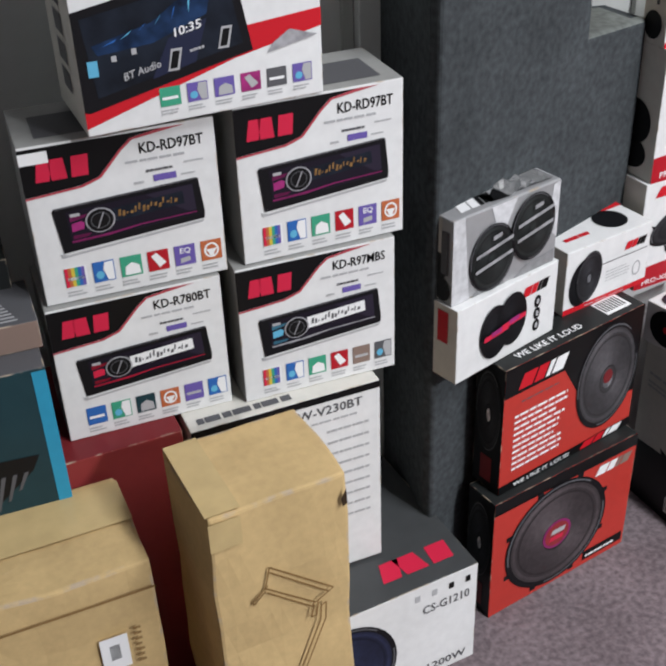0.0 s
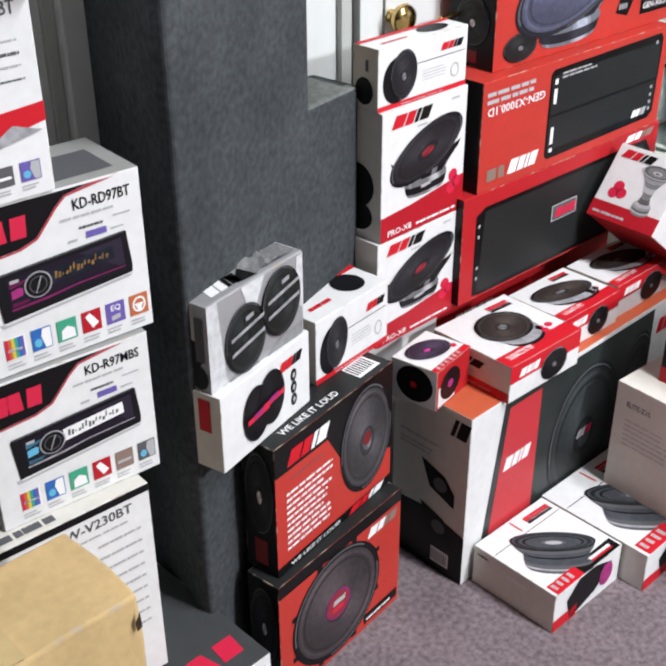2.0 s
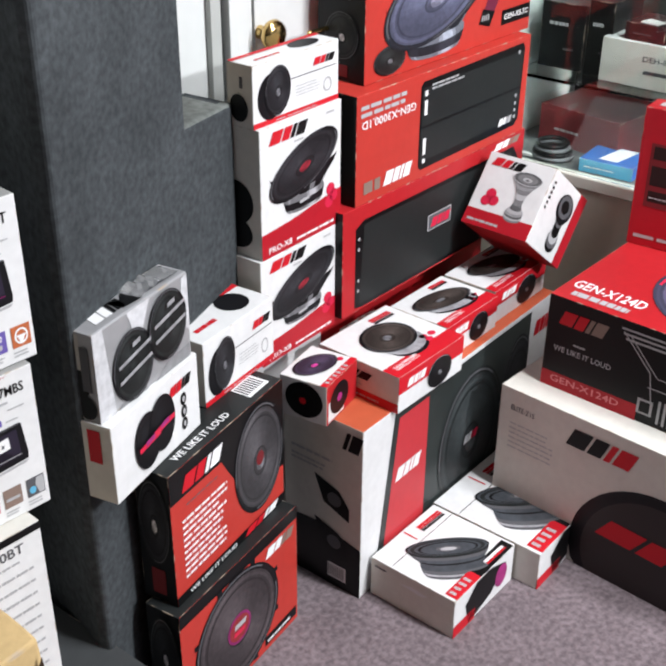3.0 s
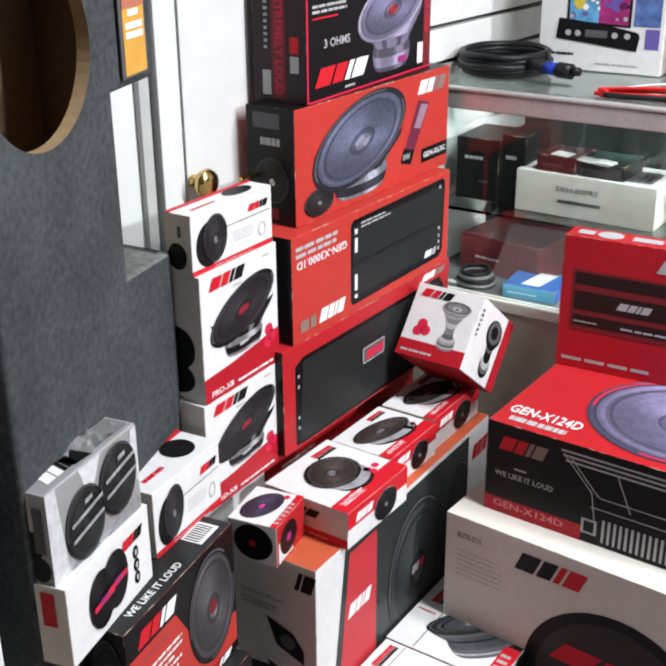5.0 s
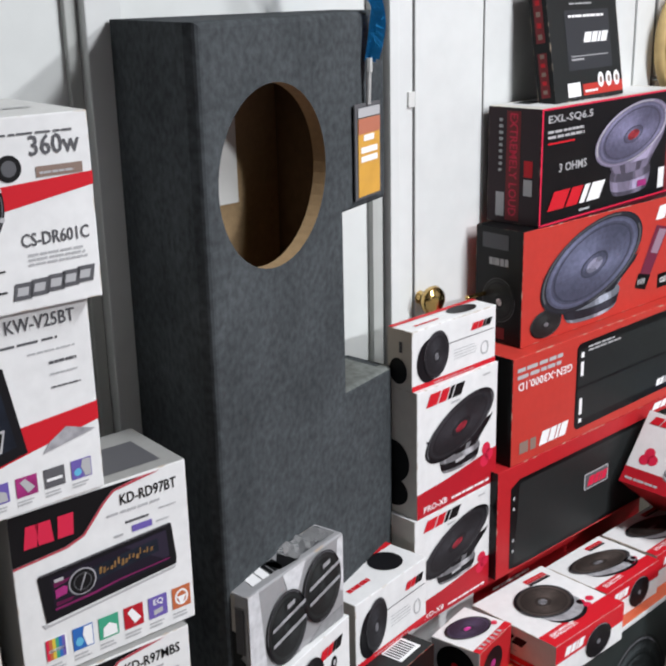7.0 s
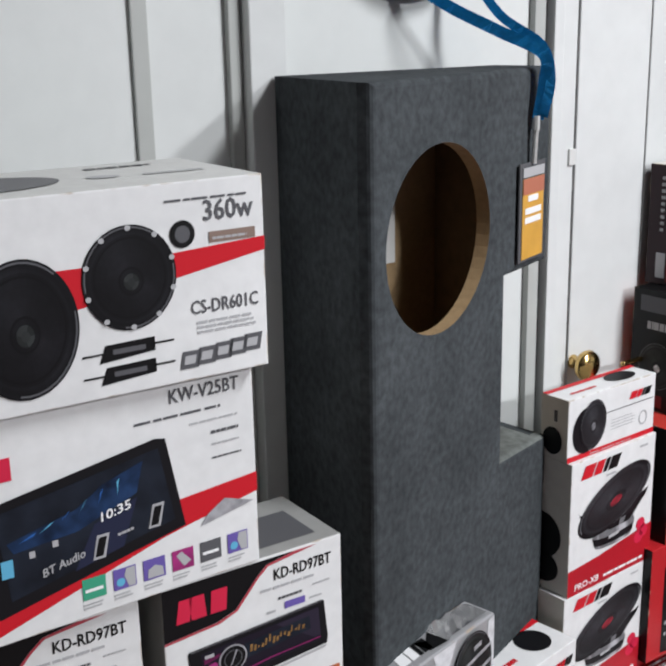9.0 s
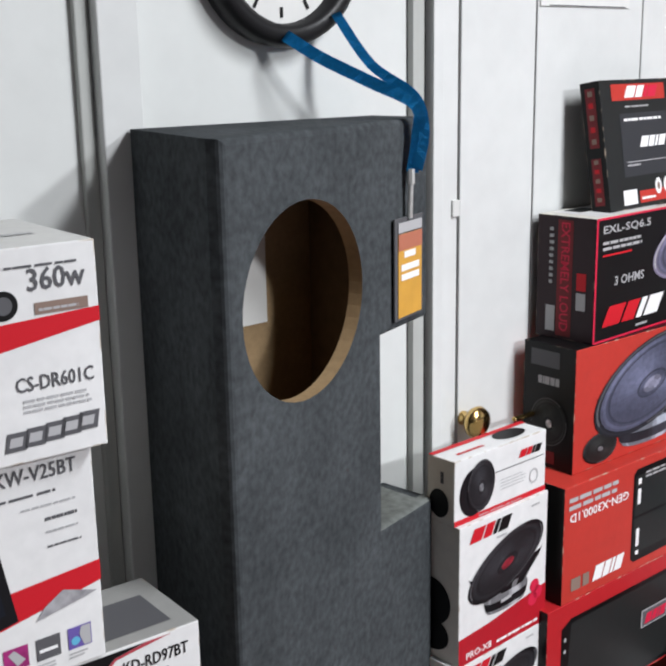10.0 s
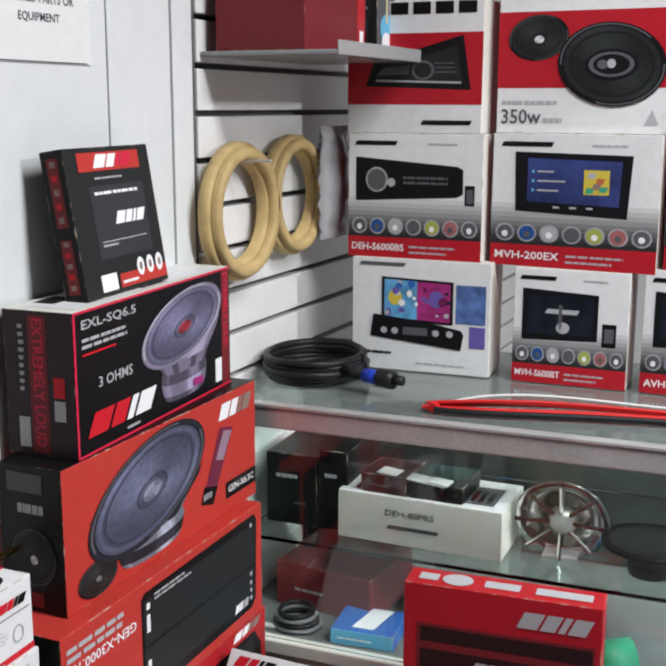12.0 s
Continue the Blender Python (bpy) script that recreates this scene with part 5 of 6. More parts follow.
for i in range(3):
    b.uid += 1
    b.oval("round_icon", 0.66 + i * 0.12, 0.15, 0.045, 0.065, INK_W, 2, n=16)
    b.oval("round_icon", 0.66 + i * 0.12, 0.15, 0.02, 0.03, BROWN, 3, n=12)
b.bars("small_print", 0.42, 0.06, 0.2, 0.04, 1, INK_W, 2)
for z0, z1, m in ((0.5, 0.95, INK_R), (0.06, 0.42, INK_R)):
    b.rect("side_print", 0.25, z0, 0.75, z1, MAROON, 0, "l")
    for i in range(5):
        b.rect("side_print", 0.38, z0 + 0.03 + i * (z1 - z0) / 5, 0.62, z0 + 0.03 + (i + 0.45) * (z1 - z0) / 5, INK_R if i % 2 else BROWN, 1, "l")
b.done()
b = Box("storage_carton", (1.74, -0.075, 0.0, 1), (0.53, 0.085, 0.4485), "plain red carton at the bottom of the amplifier stack", "carton", RED, BLACK, RED)
b.bars("small_print", 0.1, 0.8, 0.2, 0.05, 2, INK_W, 1)
b.done()

# ---- large subwoofer carton on the floor ----
b = Box("subwoofer_carton", (1.584, -0.305, 0, 2.5), (0.638, 0.17, 0.3575), "large white subwoofer carton with red panel and dark woofers", "carton", WHITE, CREAM, mat("lid_orange", (0.50, 0.10, 0.045), 0.45, grain=0.05, scale=40), group="speaker cartons")
b.poly("red_panel", [(0.10, 0.12), (0.30, 0.12), (0.30, 0.93), (0.16, 0.93)], mat("panel_coral", (0.52, 0.04, 0.05), 0.4, grain=0.04, scale=40), 1)
b.poly("dark_panel", [(0.065, 0.04), (0.86, 0.04), (0.86, 0.975), (0.14, 0.975)], mat("panel_green_black", (0.028, 0.034, 0.033), 0.28, grain=0.2, scale=12), 0)
b.badge("maker_mark", 0.15, 0.56, 0.11, 0.075, INK_W, INK_W)
b.speaker("woofer_picture", 0.54, 0.46, 0.175, 0.42, cone=mat("printed_woofer", (0.03, 0.035, 0.036), 0.3, grain=0.3, scale=15), cap=mat("printed_dome", (0.05, 0.055, 0.056), 0.3), ring=INK_G, rim=mat("printed_frame", (0.024, 0.027, 0.027), 0.3))
b.badge("woofer_badge", 0.50, 0.44, 0.07, 0.05, INK_L, INK_P, 6)
b.speaker("woofer_picture", 0.80, 0.46, 0.10, 0.42, cone=CONE, cap=DARK, ring=INK_G, cut=(0.5, 0.01, 0.86, 0.97))
b.badge("maker_mark", 0.885, 0.80, 0.10, 0.09, INK_R, INK_R)
b.badge("side_mark", 0.45, 0.86, 0.50, 0.10, CREAM, INK, 1, "l")
b.bars("side_print", 0.1, 0.75, 0.6, 0.03, 1, INK_L, 1, "l")
b.bars("side_print", 0.1, 0.68, 0.45, 0.05, 2, INK_L, 1, "l")
for z in (0.50, 0.24):
    b.poly("side_picture", [(0.40, z + 0.15), (0.72, z + 0.10), (0.85, z + 0.02), (0.85, z - 0.06), (0.52, z)], INK, 1, "l")
    b.oval("side_picture", 0.66, z + 0.04, 0.09, 0.04, INK_G, 2, "l")
b.poly("black_foot", [(0.0, 0.0), (1.0, 0.0), (1.0, 0.30), (0.45, 0.36), (0.0, 0.34)], BLACK, 0.5, "l")
b.rect("barcode", 0.58, 0.05, 0.82, 0.14, INK_W, 2, "l")
for i in range(9):
    b.rect("barcode", 0.59 + i * 0.024, 0.06, 0.60 + i * 0.024, 0.13, INK, 3, "l")
b.done()


# ---- cartons lying flat: origin at the far end, so that the short end faces the aisle ----
def flat_carton(place, size, label, cone, oval=(0.25, 0.36), angle=0.0, floor_type=False, magnet=0.5):
    b = Box("speaker_carton", place, size, label, "carton", CREAM, WHITE, WHITE, right=WHITE, group="flat speaker cartons")
    if floor_type:
        b.uid += 1
        steps = ((0.30, 0.74, INK_G), (0.27, 0.78, CHROME), (0.25, 0.78, INK_G), (0.21, 0.78, SLATE), (0.14, 0.76, INK), (0.12, 0.80, SLATE), (0.07, 0.90, INK_G), (0.03, 0.96, DARK))
        loops = [(0.50 + shift * 0.95, 0.56 - shift * 0.75, 0.13 * grow, 0.40 * grow, m, 0.4 + 0.25 * q) for q, (shift, grow, m) in enumerate(steps)]
        rims = ((1.0, RIM), (0.955, SLATE), (0.90, DARK), (0.80, SLATE), (0.72, INK), (0.66, SLATE), (0.30, INK_G), (0.2, INK_L))
        loops += [(0.50 + 0.004 * q, 0.56 - 0.003 * q, 0.13 * grow, 0.40 * grow, m, 2.6 + 0.3 * q) for q, (grow, m) in enumerate(rims)]
        b.layers("speaker_picture", "t", loops, -42)
        b.badge("maker_mark", 0.08, 0.60, 0.10, 0.34, INK_R, INK, 1, "t")
        b.rect("thin_line", 0.03, 0.46, 0.2, 0.475, INK_R, 1, "t")
        b.rect("thin_line", 0.24, 0.02, 0.247, 0.98, INK, 0.3, "t")
        b.rect("red_edge", 0.86, 0.03, 1.0, 0.42, INK_R, 1, "t")
        b.rect("red_edge", 0.86, 0.42, 1.0, 0.97, INK, 1, "t")
        b.bars("red_edge", 0.88, 0.06, 0.09, 0.3, 4, INK_L, 2, "t")
        b.badge("red_edge", 0.895, 0.60, 0.06, 0.3, INK_W, INK_R, 2, "t")
        b.poly("side_picture", [(0.25, 0.0), (0.62, 0.25), (0.86, 0.75), (0.60, 0.98), (0.35, 0.98), (0.18, 0.6)], INK, 1, "r")
        b.rect("side_foot", 0.0, 0.0, 0.35, 0.3, INK_R, 1, "r")
        b.oval("side_picture", 0.78, 0.5, 0.10, 0.3, MAG, 2, "r")
        b.bars("small_print", 0.05, 0.80, 0.16, 0.1, 1, INK_G, 1)
        b.poly("scuff", [(0.35, 0.70), (0.5, 0.78), (0.7, 0.74), (0.62, 0.66)], WHITE, 1)
    else:
        b.rect("red_edge", 0.80, 0.0, 1.0, 1.0, INK_R, 0, "t")
        b.text("series_name", "PRO-X6", 0.84, 0.08, 0.07, 0.36, INK_W, 1, "t")
        b.speaker("speaker_picture", 0.45, 0.50, oval[0], oval[1], "t", cone=cone, cap=INK_G, ring=INK_G, turn=angle, k=3)
        if magnet:
            b.oval("speaker_picture", 0.45 + 0.16 * magnet * 2, 0.50 + 0.02, oval[0] * 0.8, oval[1] * 0.85, CHROME, 1, "t", turn=angle)
            b.oval("speaker_picture", 0.45 + 0.22 * magnet * 2, 0.50 + 0.02, oval[0] * 0.75, oval[1] * 0.8, RIM, 0.5, "t", turn=angle)
        b.badge("maker_mark", 0.08, 0.62, 0.11, 0.28, INK_R, INK, 1, "t")
        for u, v in ((0.72, 0.84), (0.77, 0.74), (0.70, 0.73)):
            b.oval("red_seal", u, v, 0.04, 0.045, INK_P, 1, "t", n=12)
        b.rect("red_foot", 0.0, 0.0, 1.0, 0.25, INK_R, 0)
        b.bars("red_foot", 0.1, 0.07, 0.7, 0.08, 1, INK_L, 1)
        b.badge("maker_mark", 0.12, 0.55, 0.5, 0.22, INK_R, INK, 1)
        b.bars("small_print", 0.2, 0.38, 0.4, 0.05, 1, INK_L, 1)
        b.rect("side_band", 0.0, 0.52, 1.0, 1.0, INK_R, 0, "r")
        b.speaker("side_picture", 0.62, 0.45, 0.19, 0.42, "r", cone=RIM, cap=INK_G, ring=CHROME, k=1)
        b.badge("side_mark", 0.12, 0.60, 0.26, 0.22, INK_W, INK_W, 1, "r")
    b.done()


SLATE = mat("printed_cone_slate", (0.06, 0.066, 0.075), 0.4, grain=0.2, scale=60)
BRCONE = mat("printed_cone_warm", (0.045, 0.036, 0.032), 0.5, grain=0.4, scale=300)
flat_carton((1.609, -0.310, 0, -88.5), (0.176, 0.19, 0.083), "white speaker carton with red edge lying on the carpet", None, floor_type=True)
flat_carton((1.805, -0.300, 0, -88.5), (0.229, 0.232, 0.081), "larger white speaker carton lying on the carpet, edge scuffed", None, floor_type=True)
flat_carton((1.660, -0.142, 0.358, -89.3), (0.172, 0.186, 0.070), "white speaker carton with brown cone lying on the large carton", BRCONE, (0.27, 0.30))
flat_carton((1.851, -0.146, 0.358, -88.6), (0.128, 0.164, 0.067), "white oval speaker carton lying on the large carton", BRCONE, (0.22, 0.42), -12)
flat_carton((2.019, -0.146, 0.358, -88), (0.116, 0.19, 0.069), "white speaker carton beside the leaning horn carton", BRCONE, (0.24, 0.36), -12)
b = Box("speaker_carton", (1.538, -0.164, 0.358, -78), (0.088, 0.104, 0.075), "small white and red speaker carton with a purple speaker", "carton", WHITE, WHITE, WHITE, right=RED, group="flat speaker cartons")
b.speaker("speaker_picture", 0.42, 0.5, 0.30, 0.42, "t", cone=mat("printed_cone_plum", (0.04, 0.03, 0.055), 0.4, grain=0.3, scale=120), cap=MAG, turn=-20)
b.rect("red_edge", 0.86, 0.0, 1.0, 1.0, INK_R, 0, "t")
b.oval("red_seal", 0.72, 0.86, 0.06, 0.06, INK_P, 1, "t")
b.bars("red_edge", 0.88, 0.1, 0.1, 0.7, 6, INK_L, 1, "t")
b.oval("speaker_picture", 0.52, 0.52, 0.40, 0.44, INK, 1)
b.oval("speaker_picture", 0.50, 0.50, 0.28, 0.30, RIM, 2, inner=0.8)
b.oval("speaker_picture", 0.50, 0.50, 0.07, 0.08, INK_R, 3)
b.rect("side_panel_print", 0.05, 0.05, 0.55, 0.55, WHITE, 0, "r")
b.oval("speaker_picture", 0.40, 0.48, 0.30, 0.38, RIM, 1, "r")
b.oval("speaker_picture", 0.40, 0.48, 0.08, 0.10, MAG, 2, "r")
b.done()

# horn carton leaning over the row
b = Box("speaker_carton", (2.050, -0.155, 0.532, -89.5), (0.142, 0.17, 0.146), "white horn driver carton with red foot, leaning over others", "carton", WHITE, WHITE, WHITE, right=WHITE, back=RED, group="flat speaker cartons", tilt=-38)
b.rect("red_foot", 0.0, 0.0, 1.0, 0.22, CRIMSON, 0)
b.bars("red_foot", 0.06, 0.06, 0.6, 0.06, 1, INK_L, 1)
b.badge("maker_mark", 0.08, 0.83, 0.45, 0.11, INK_R, INK)
GREYS = [tone(INK_L, f) for f in (0.25, 0.45, 0.7, 1.0)]
loops = []
for q, (v, r, g) in enumerate(((0.22, 0.125, 1), (0.25, 0.135, 3), (0.27, 0.128, 0), (0.30, 0.132, 2), (0.33, 0.120, 3), (0.36, 0.085, 0), (0.42, 0.062, 1), (0.50, 0.066, 3), (0.58, 0.090, 1), (0.66, 0.135, 2), (0.72, 0.180, 1), (0.76, 0.215, 3), (0.765, 0.200, 0), (0.76, 0.150, 1), (0.75, 0.07, 3), (0.745, 0.03, 0))):
    loops.append((0.68, v, r, r * 0.40, GREYS[g], 1 + 0.2 * q))
b.layers("horn_picture", "f", loops)
for u, v in ((0.26, 0.46), (0.33, 0.38), (0.22, 0.36)):
    b.oval("red_seal", u, v, 0.075, 0.07, INK_P, 1, n=14)
loops = [(0.56 - 0.002 * q, v, r, r * 0.9, m, 1 + 0.2 * q) for q, (v, r, m) in enumerate(((0.20, 0.13, INK), (0.26, 0.14, INK_G), (0.30, 0.12, INK_L), (0.36, 0.09, INK), (0.50, 0.09, INK_G), (0.60, 0.15, INK), (0.68, 0.21, RIM), (0.70, 0.17, INK_G), (0.70, 0.10, INK)))]
b.layers("side_picture", "r", loops)
b.rect("side_band", 0.80, 0.0, 1.0, 1.0, CRIMSON, 0.5, "r")
b.bars("side_print", 0.06, 0.5, 0.06, 0.4, 6, INK, 1, "r")
b.done()

# ---- beige subwoofer carton, black-red amplifier carton and red carton in front of the counter ----
b = Box("subwoofer_carton", (1.924, -0.352, 0, -91.5), (0.62, 0.31, 0.31), "beige subwoofer carton with a large dark woofer print on the carpet", "carton", CREAM, CREAM, CREAM, group="speaker cartons")
b.text("model_name", "ELITE-Z15", 0.04, 0.86, 0.08, 0.035, INK_G, 1)
b.bars("small_print", 0.04, 0.60, 0.16, 0.20, 6, INK_L, 1, gap=0.25)
b.badge("maker_mark", 0.23, 0.80, 0.20, 0.12, INK, INK_R)
b.oval("woofer_picture", 0.55, 0.20, 0.27, 0.52, RIM, 1, n=40, cut=(0.0, 0.002, 1.0, 1.0))
b.oval("woofer_picture", 0.55, 0.20, 0.23, 0.45, mat("printed_woofer_brown", (0.035, 0.028, 0.028), 0.4), 2, n=40, cut=(0.0, 0.002, 1.0, 1.0))
b.badge("woofer_badge", 0.36, 0.30, 0.38, 0.13, INK_R, INK_L, 4, rise=-0.02)
b.done()

b = Box("amplifier_carton", (1.976, -0.400, 0.3105, -90), (0.47, 0.36, 0.182), "black subwoofer carton with a red printed lid and white line drawing", "carton", BLACK, BLACK, RED, group="speaker cartons")
b.badge("maker_mark", 0.05, 0.72, 0.18, 0.15, INK_R, BROWN)
b.text("slogan", "WE LIKE IT LOUD", 0.04, 0.42, 0.24, 0.06, INK_L, 1)
b.bars("small_print", 0.12, 0.53, 0.06, 0.04, 1, INK_L, 1)
b.rect("red_foot", 0.0, 0.0, 0.40, 0.17, CRIMSON, 0)
b.text("model_name", "GEN-X124D", 0.04, 0.07, 0.29, 0.075, mat("ink_rose", (0.72, 0.22, 0.24), 0.45), 1)
for i, (z, u0, u1) in enumerate(((0.90, 0.30, 0.98), (0.85, 0.31, 0.98), (0.80, 0.32, 0.98))):
    b.rect("line_drawing", u0, z, u1, z + 0.02, INK_L, 1)
for x0, z0, x1, z1 in ((0.31, 0.88, 0.43, 0.55), (0.34, 0.85, 0.46, 0.52), (0.43, 0.55, 0.45, 0.25), (0.46, 0.52, 0.98, 0.52), (0.43, 0.40, 0.98, 0.40), (0.52, 0.80, 0.58, 0.45), (0.75, 0.80, 0.72, 0.45)):
    q = Vector((-(z1 - z0) * 0.182, (x1 - x0) * 0.47)).normalized() * 0.001
    du, dv = q.x / 0.47, q.y / 0.182
    b.poly("line_drawing", [(x0 - du, z0 - dv), (x1 - du, z1 - dv), (x1 + du, z1 + dv), (x0 + du, z0 + dv)], INK_L, 1)
for i in range(14):
    b.rect("line_drawing", 0.48 + i * 0.022, 0.05, 0.49 + i * 0.022, 0.30, INK_L, 1)
b.rect("line_drawing", 0.40, 0.10, 0.46, 0.26, INK_L, 1)
b.rect("line_drawing", 0.41, 0.12, 0.45, 0.24, INK, 2)
b.speaker("woofer_picture", 0.62, 0.50, 0.365, 0.44, "t", cone=mat("printed_cone_lilac", (0.13, 0.12, 0.20), 0.4, grain=0.25, scale=30), cap=mat("printed_dome_lilac", (0.22, 0.21, 0.32), 0.35), rim=mat("printed_rim_lilac", (0.06, 0.06, 0.10), 0.4), ring=INK_P)
b.text("lid_name", "GEN-X124D", 0.03, 0.13, 0.29, 0.085, INK_W, 1, "t")
b.bars("lid_print", 0.06, 0.05, 0.24, 0.05, 1, INK_L, 1, "t", gap=0.9)
b.done()

b = Box("amplifier_carton", (2.255, -0.397, 0.4930, -84), (0.302, 0.058, 0.266), "red amplifier carton standing on edge with a dark red amplifier print", "carton", CRIMSON, CRIMSON, RED, group="amplifier cartons")
b.rect("amplifier_picture", 0.07, 0.30, 0.97, 0.76, MAROON, 0)
for z0, z1 in ((0.34, 0.42), (0.46, 0.60), (0.65, 0.74)):
    b.rect("amplifier_picture", 0.09, z0, 0.96, z1, mat("panel_brown_black", (0.022, 0.010, 0.010), 0.4), 1)
b.badge("amplifier_picture", 0.36, 0.505, 0.20, 0.055, INK_L, INK_L, 2)
b.badge("maker_mark", 0.58, 0.82, 0.34, 0.10, INK_L, INK_L)
b.bars("small_print", 0.04, 0.06, 0.7, 0.05, 1, INK_L, 1)
b.bars("small_print", 0.10, 0.365, 0.2, 0.02, 1, INK_L, 2)
b.bars("small_print", 0.40, 0.36, 0.5, 0.03, 1, INK_L, 2)
for u, w_ in ((0.06, 0.10), (0.40, 0.18), (0.66, 0.28)):
    b.rect("lid_print", u, 0.3, u + w_, 0.7, INK_L, 1, "t")
b.oval("lid_print", 0.26, 0.5, 0.08, 0.35, INK_L, 1, "t")
b.done()


# ---- glass display counter ----
CTR = pose(2.346, 0.0, 0.0, 0, 0, -86.6)
ctr = thing("display_counter", CTR, "glass display counter with an aluminium frame and beige base", "display counter")
CL, CD, CT = 2.2, 0.56, 0.982
part("base_panel", slab(0.0, 0.0, 0.0, CL, 0.02, 0.525, 0.002), BEIGE, ctr, "beige laminate base")
part("base_panel", slab(0.0, 0.021, 0.0, 0.02, CD, 0.525), BEIGE, ctr)
part("base_panel", slab(0.0, CD - 0.02, 0.0, CL, CD - 0.0005, 0.525), BEIGE, ctr)
part("bottom_rail", slab(0.0, -0.004, 0.526, CL, 0.024, 0.552, 0.003), mat("cream_rail", (0.62, 0.60, 0.53), 0.35), ctr, "cream bottom rail")
part("case_floor", slab(0.0, 0.026, 0.53, CL, CD, 0.548), mat("case_floor_grey", (0.15, 0.16, 0.155), 0.4, grain=0.1, scale=20), ctr)
part("top_rail", slab(-0.004, -0.006, 0.943, CL, 0.02, 0.978, 0.003), STEEL, ctr, "brushed aluminium top rail")
part("rail_lip", slab(-0.004, -0.009, 0.979, CL, 0.012, 0.986, 0.002), STEEL, ctr, "bright aluminium lip")
part("end_post", slab(0.0, 0.0, 0.553, 0.026, 0.018, 0.942, 0.002), mat("pale_green_post", (0.72, 0.79, 0.75), 0.3), ctr, "pale green end post")
part("end_panel", slab(0.001, 0.0185, 0.553, 0.008, CD - 0.002, 0.942), mat("pale_end_panel", (0.68, 0.74, 0.71), 0.4), ctr)
part("back_panel", slab(0.009, CD - 0.012, 0.553, CL, CD - 0.002, 0.942), INNER, ctr, "dark back panel")
pane = part("front_glass", slab(0.027, 0.004, 0.553, CL, 0.009, 0.942), GLASS, ctr, "clear front pane")
pane.visible_shadow = False
pane = part("top_glass", slab(-0.002, 0.0205, 0.970, CL, CD, 0.980, 0.001), glass_mat("worn_glass_top", (0.46, 0.51, 0.48), 0.08, 0.82), ctr, "scratched glass top")
pane.visible_shadow = False
pane = part("glass_shelf", slab(0.03, 0.06, 0.712, CL, CD - 0.03, 0.719), GLASS, ctr, "clear glass shelf")
pane.visible_shadow = False
for i in range(3):
    part("shelf_bracket", slab(0.05 + i * 0.9, CD - 0.2, 0.695, 0.056 + i * 0.9, CD - 0.012, 0.711), STEEL, ctr)


def on_counter(u, v, z, yaw=0.0):
    """A place on or in the counter: along it, into its depth, height and turn."""
    m = CTR @ pose(u, v, z, 0, 0, yaw)
    e = m.to_euler()
    t = m.translation
    return (t.x, t.y, t.z, math.degrees(e.z))


# inside the case
for k, (u, w, h) in enumerate(((0.045, 0.10, 0.135), (0.15, 0.055, 0.15))):
    b = Box("accessory_carton", on_counter(u, 0.13, 0.7195), (w, 0.14, h), "black accessory carton on the glass shelf in the counter", "carton", BLACK, BLACK, BLACK, group="counter cartons")
    b.bars("small_print", 0.2, 0.66, 0.55, 0.10, 1, INK_L, 1)
    b.bars("small_print", 0.55, 0.30, 0.3, 0.06, 1, INK_G, 1)
    b.done()
b = Box("accessory_carton", on_counter(0.03, 0.36, 0.5485), (0.19, 0.16, 0.12), "dark accessory carton on the floor of the counter", "carton", BLACK, BLACK, BLACK, group="counter cartons")
b.bars("small_print", 0.3, 0.6, 0.4, 0.1, 1, INK_G, 1)
b.done()
b = Box("amplifier_carton", on_counter(0.055, 0.15, 0.5485, -8), (0.20, 0.18, 0.085), "dark maroon carton on the floor of the counter", "carton", MAROON, MAROON, MAROON, group="counter cartons")
b.bars("small_print", 0.2, 0.4, 0.4, 0.12, 1, INK_L, 1)
b.done()
b = Box("camera_carton", on_counter(0.195, 0.11, 0.7195, -2), (0.30, 0.15, 0.088), "white carton with printed car stereo lid on the glass shelf", "carton", CREAM, CREAM, WHITE, group="counter cartons")
b.text("model_name", "DEH-80PRS", 0.30, 0.60, 0.30, 0.13, INK_G, 1)
b.rect("maker_mark", 0.31, 0.33, 0.62, 0.41, INK_G, 1, skew=0.01)
b.rect("unit_picture", 0.08, 0.12, 0.52, 0.85, MAROON, 1, "t")
b.rect("unit_picture", 0.36, 0.12, 0.72, 0.80, INK, 2, "t")
b.rect("unit_picture", 0.75, 0.15, 0.93, 0.75, INK_G, 1, "t")
for i in range(3):
    b.rect("unit_picture", 0.77 + i * 0.05, 0.25, 0.80 + i * 0.05, 0.6, INK, 2, "t")
b.done()
x, y_, z, a = on_counter(0.262, 0.125, 0.8425, -8)
pp = thing("paper_slip", pose(x, y_, z, 0, 3, a), "folded white paper slip on a carton in the counter", "paper")
part("slip", slab(0, 0, 0, 0.13, 0.035, 0.0015), PAPER, pp)
part("fold", slab(0.10, 0.0, 0.002, 0.135, 0.03, 0.006, 0.001), PAPER, pp)
b = Box("accessory_carton", on_counter(0.235, 0.118, 0.8080, -3), (0.085, 0.10, 0.034), "dark red printed carton in film on a white carton", "carton", mat("carton_dark_plum", (0.045, 0.014, 0.016), 0.25, grain=0.4, scale=40), BLACK, mat("carton_plum_lid", (0.05, 0.018, 0.02), 0.25, grain=0.4, scale=40), group="counter cartons")
b.bars("small_print", 0.2, 0.4, 0.6, 0.12, 1, INK_G, 1)
b.done()
b = Box("accessory_carton", on_counter(0.325, 0.115, 0.8080, -2), (0.098, 0.11, 0.030), "small black carton in film on a white carton", "carton", BLACK, BLACK, DARK, group="counter cartons")
b.bars("small_print", 0.1, 0.5, 0.5, 0.1, 1, INK_G, 1)
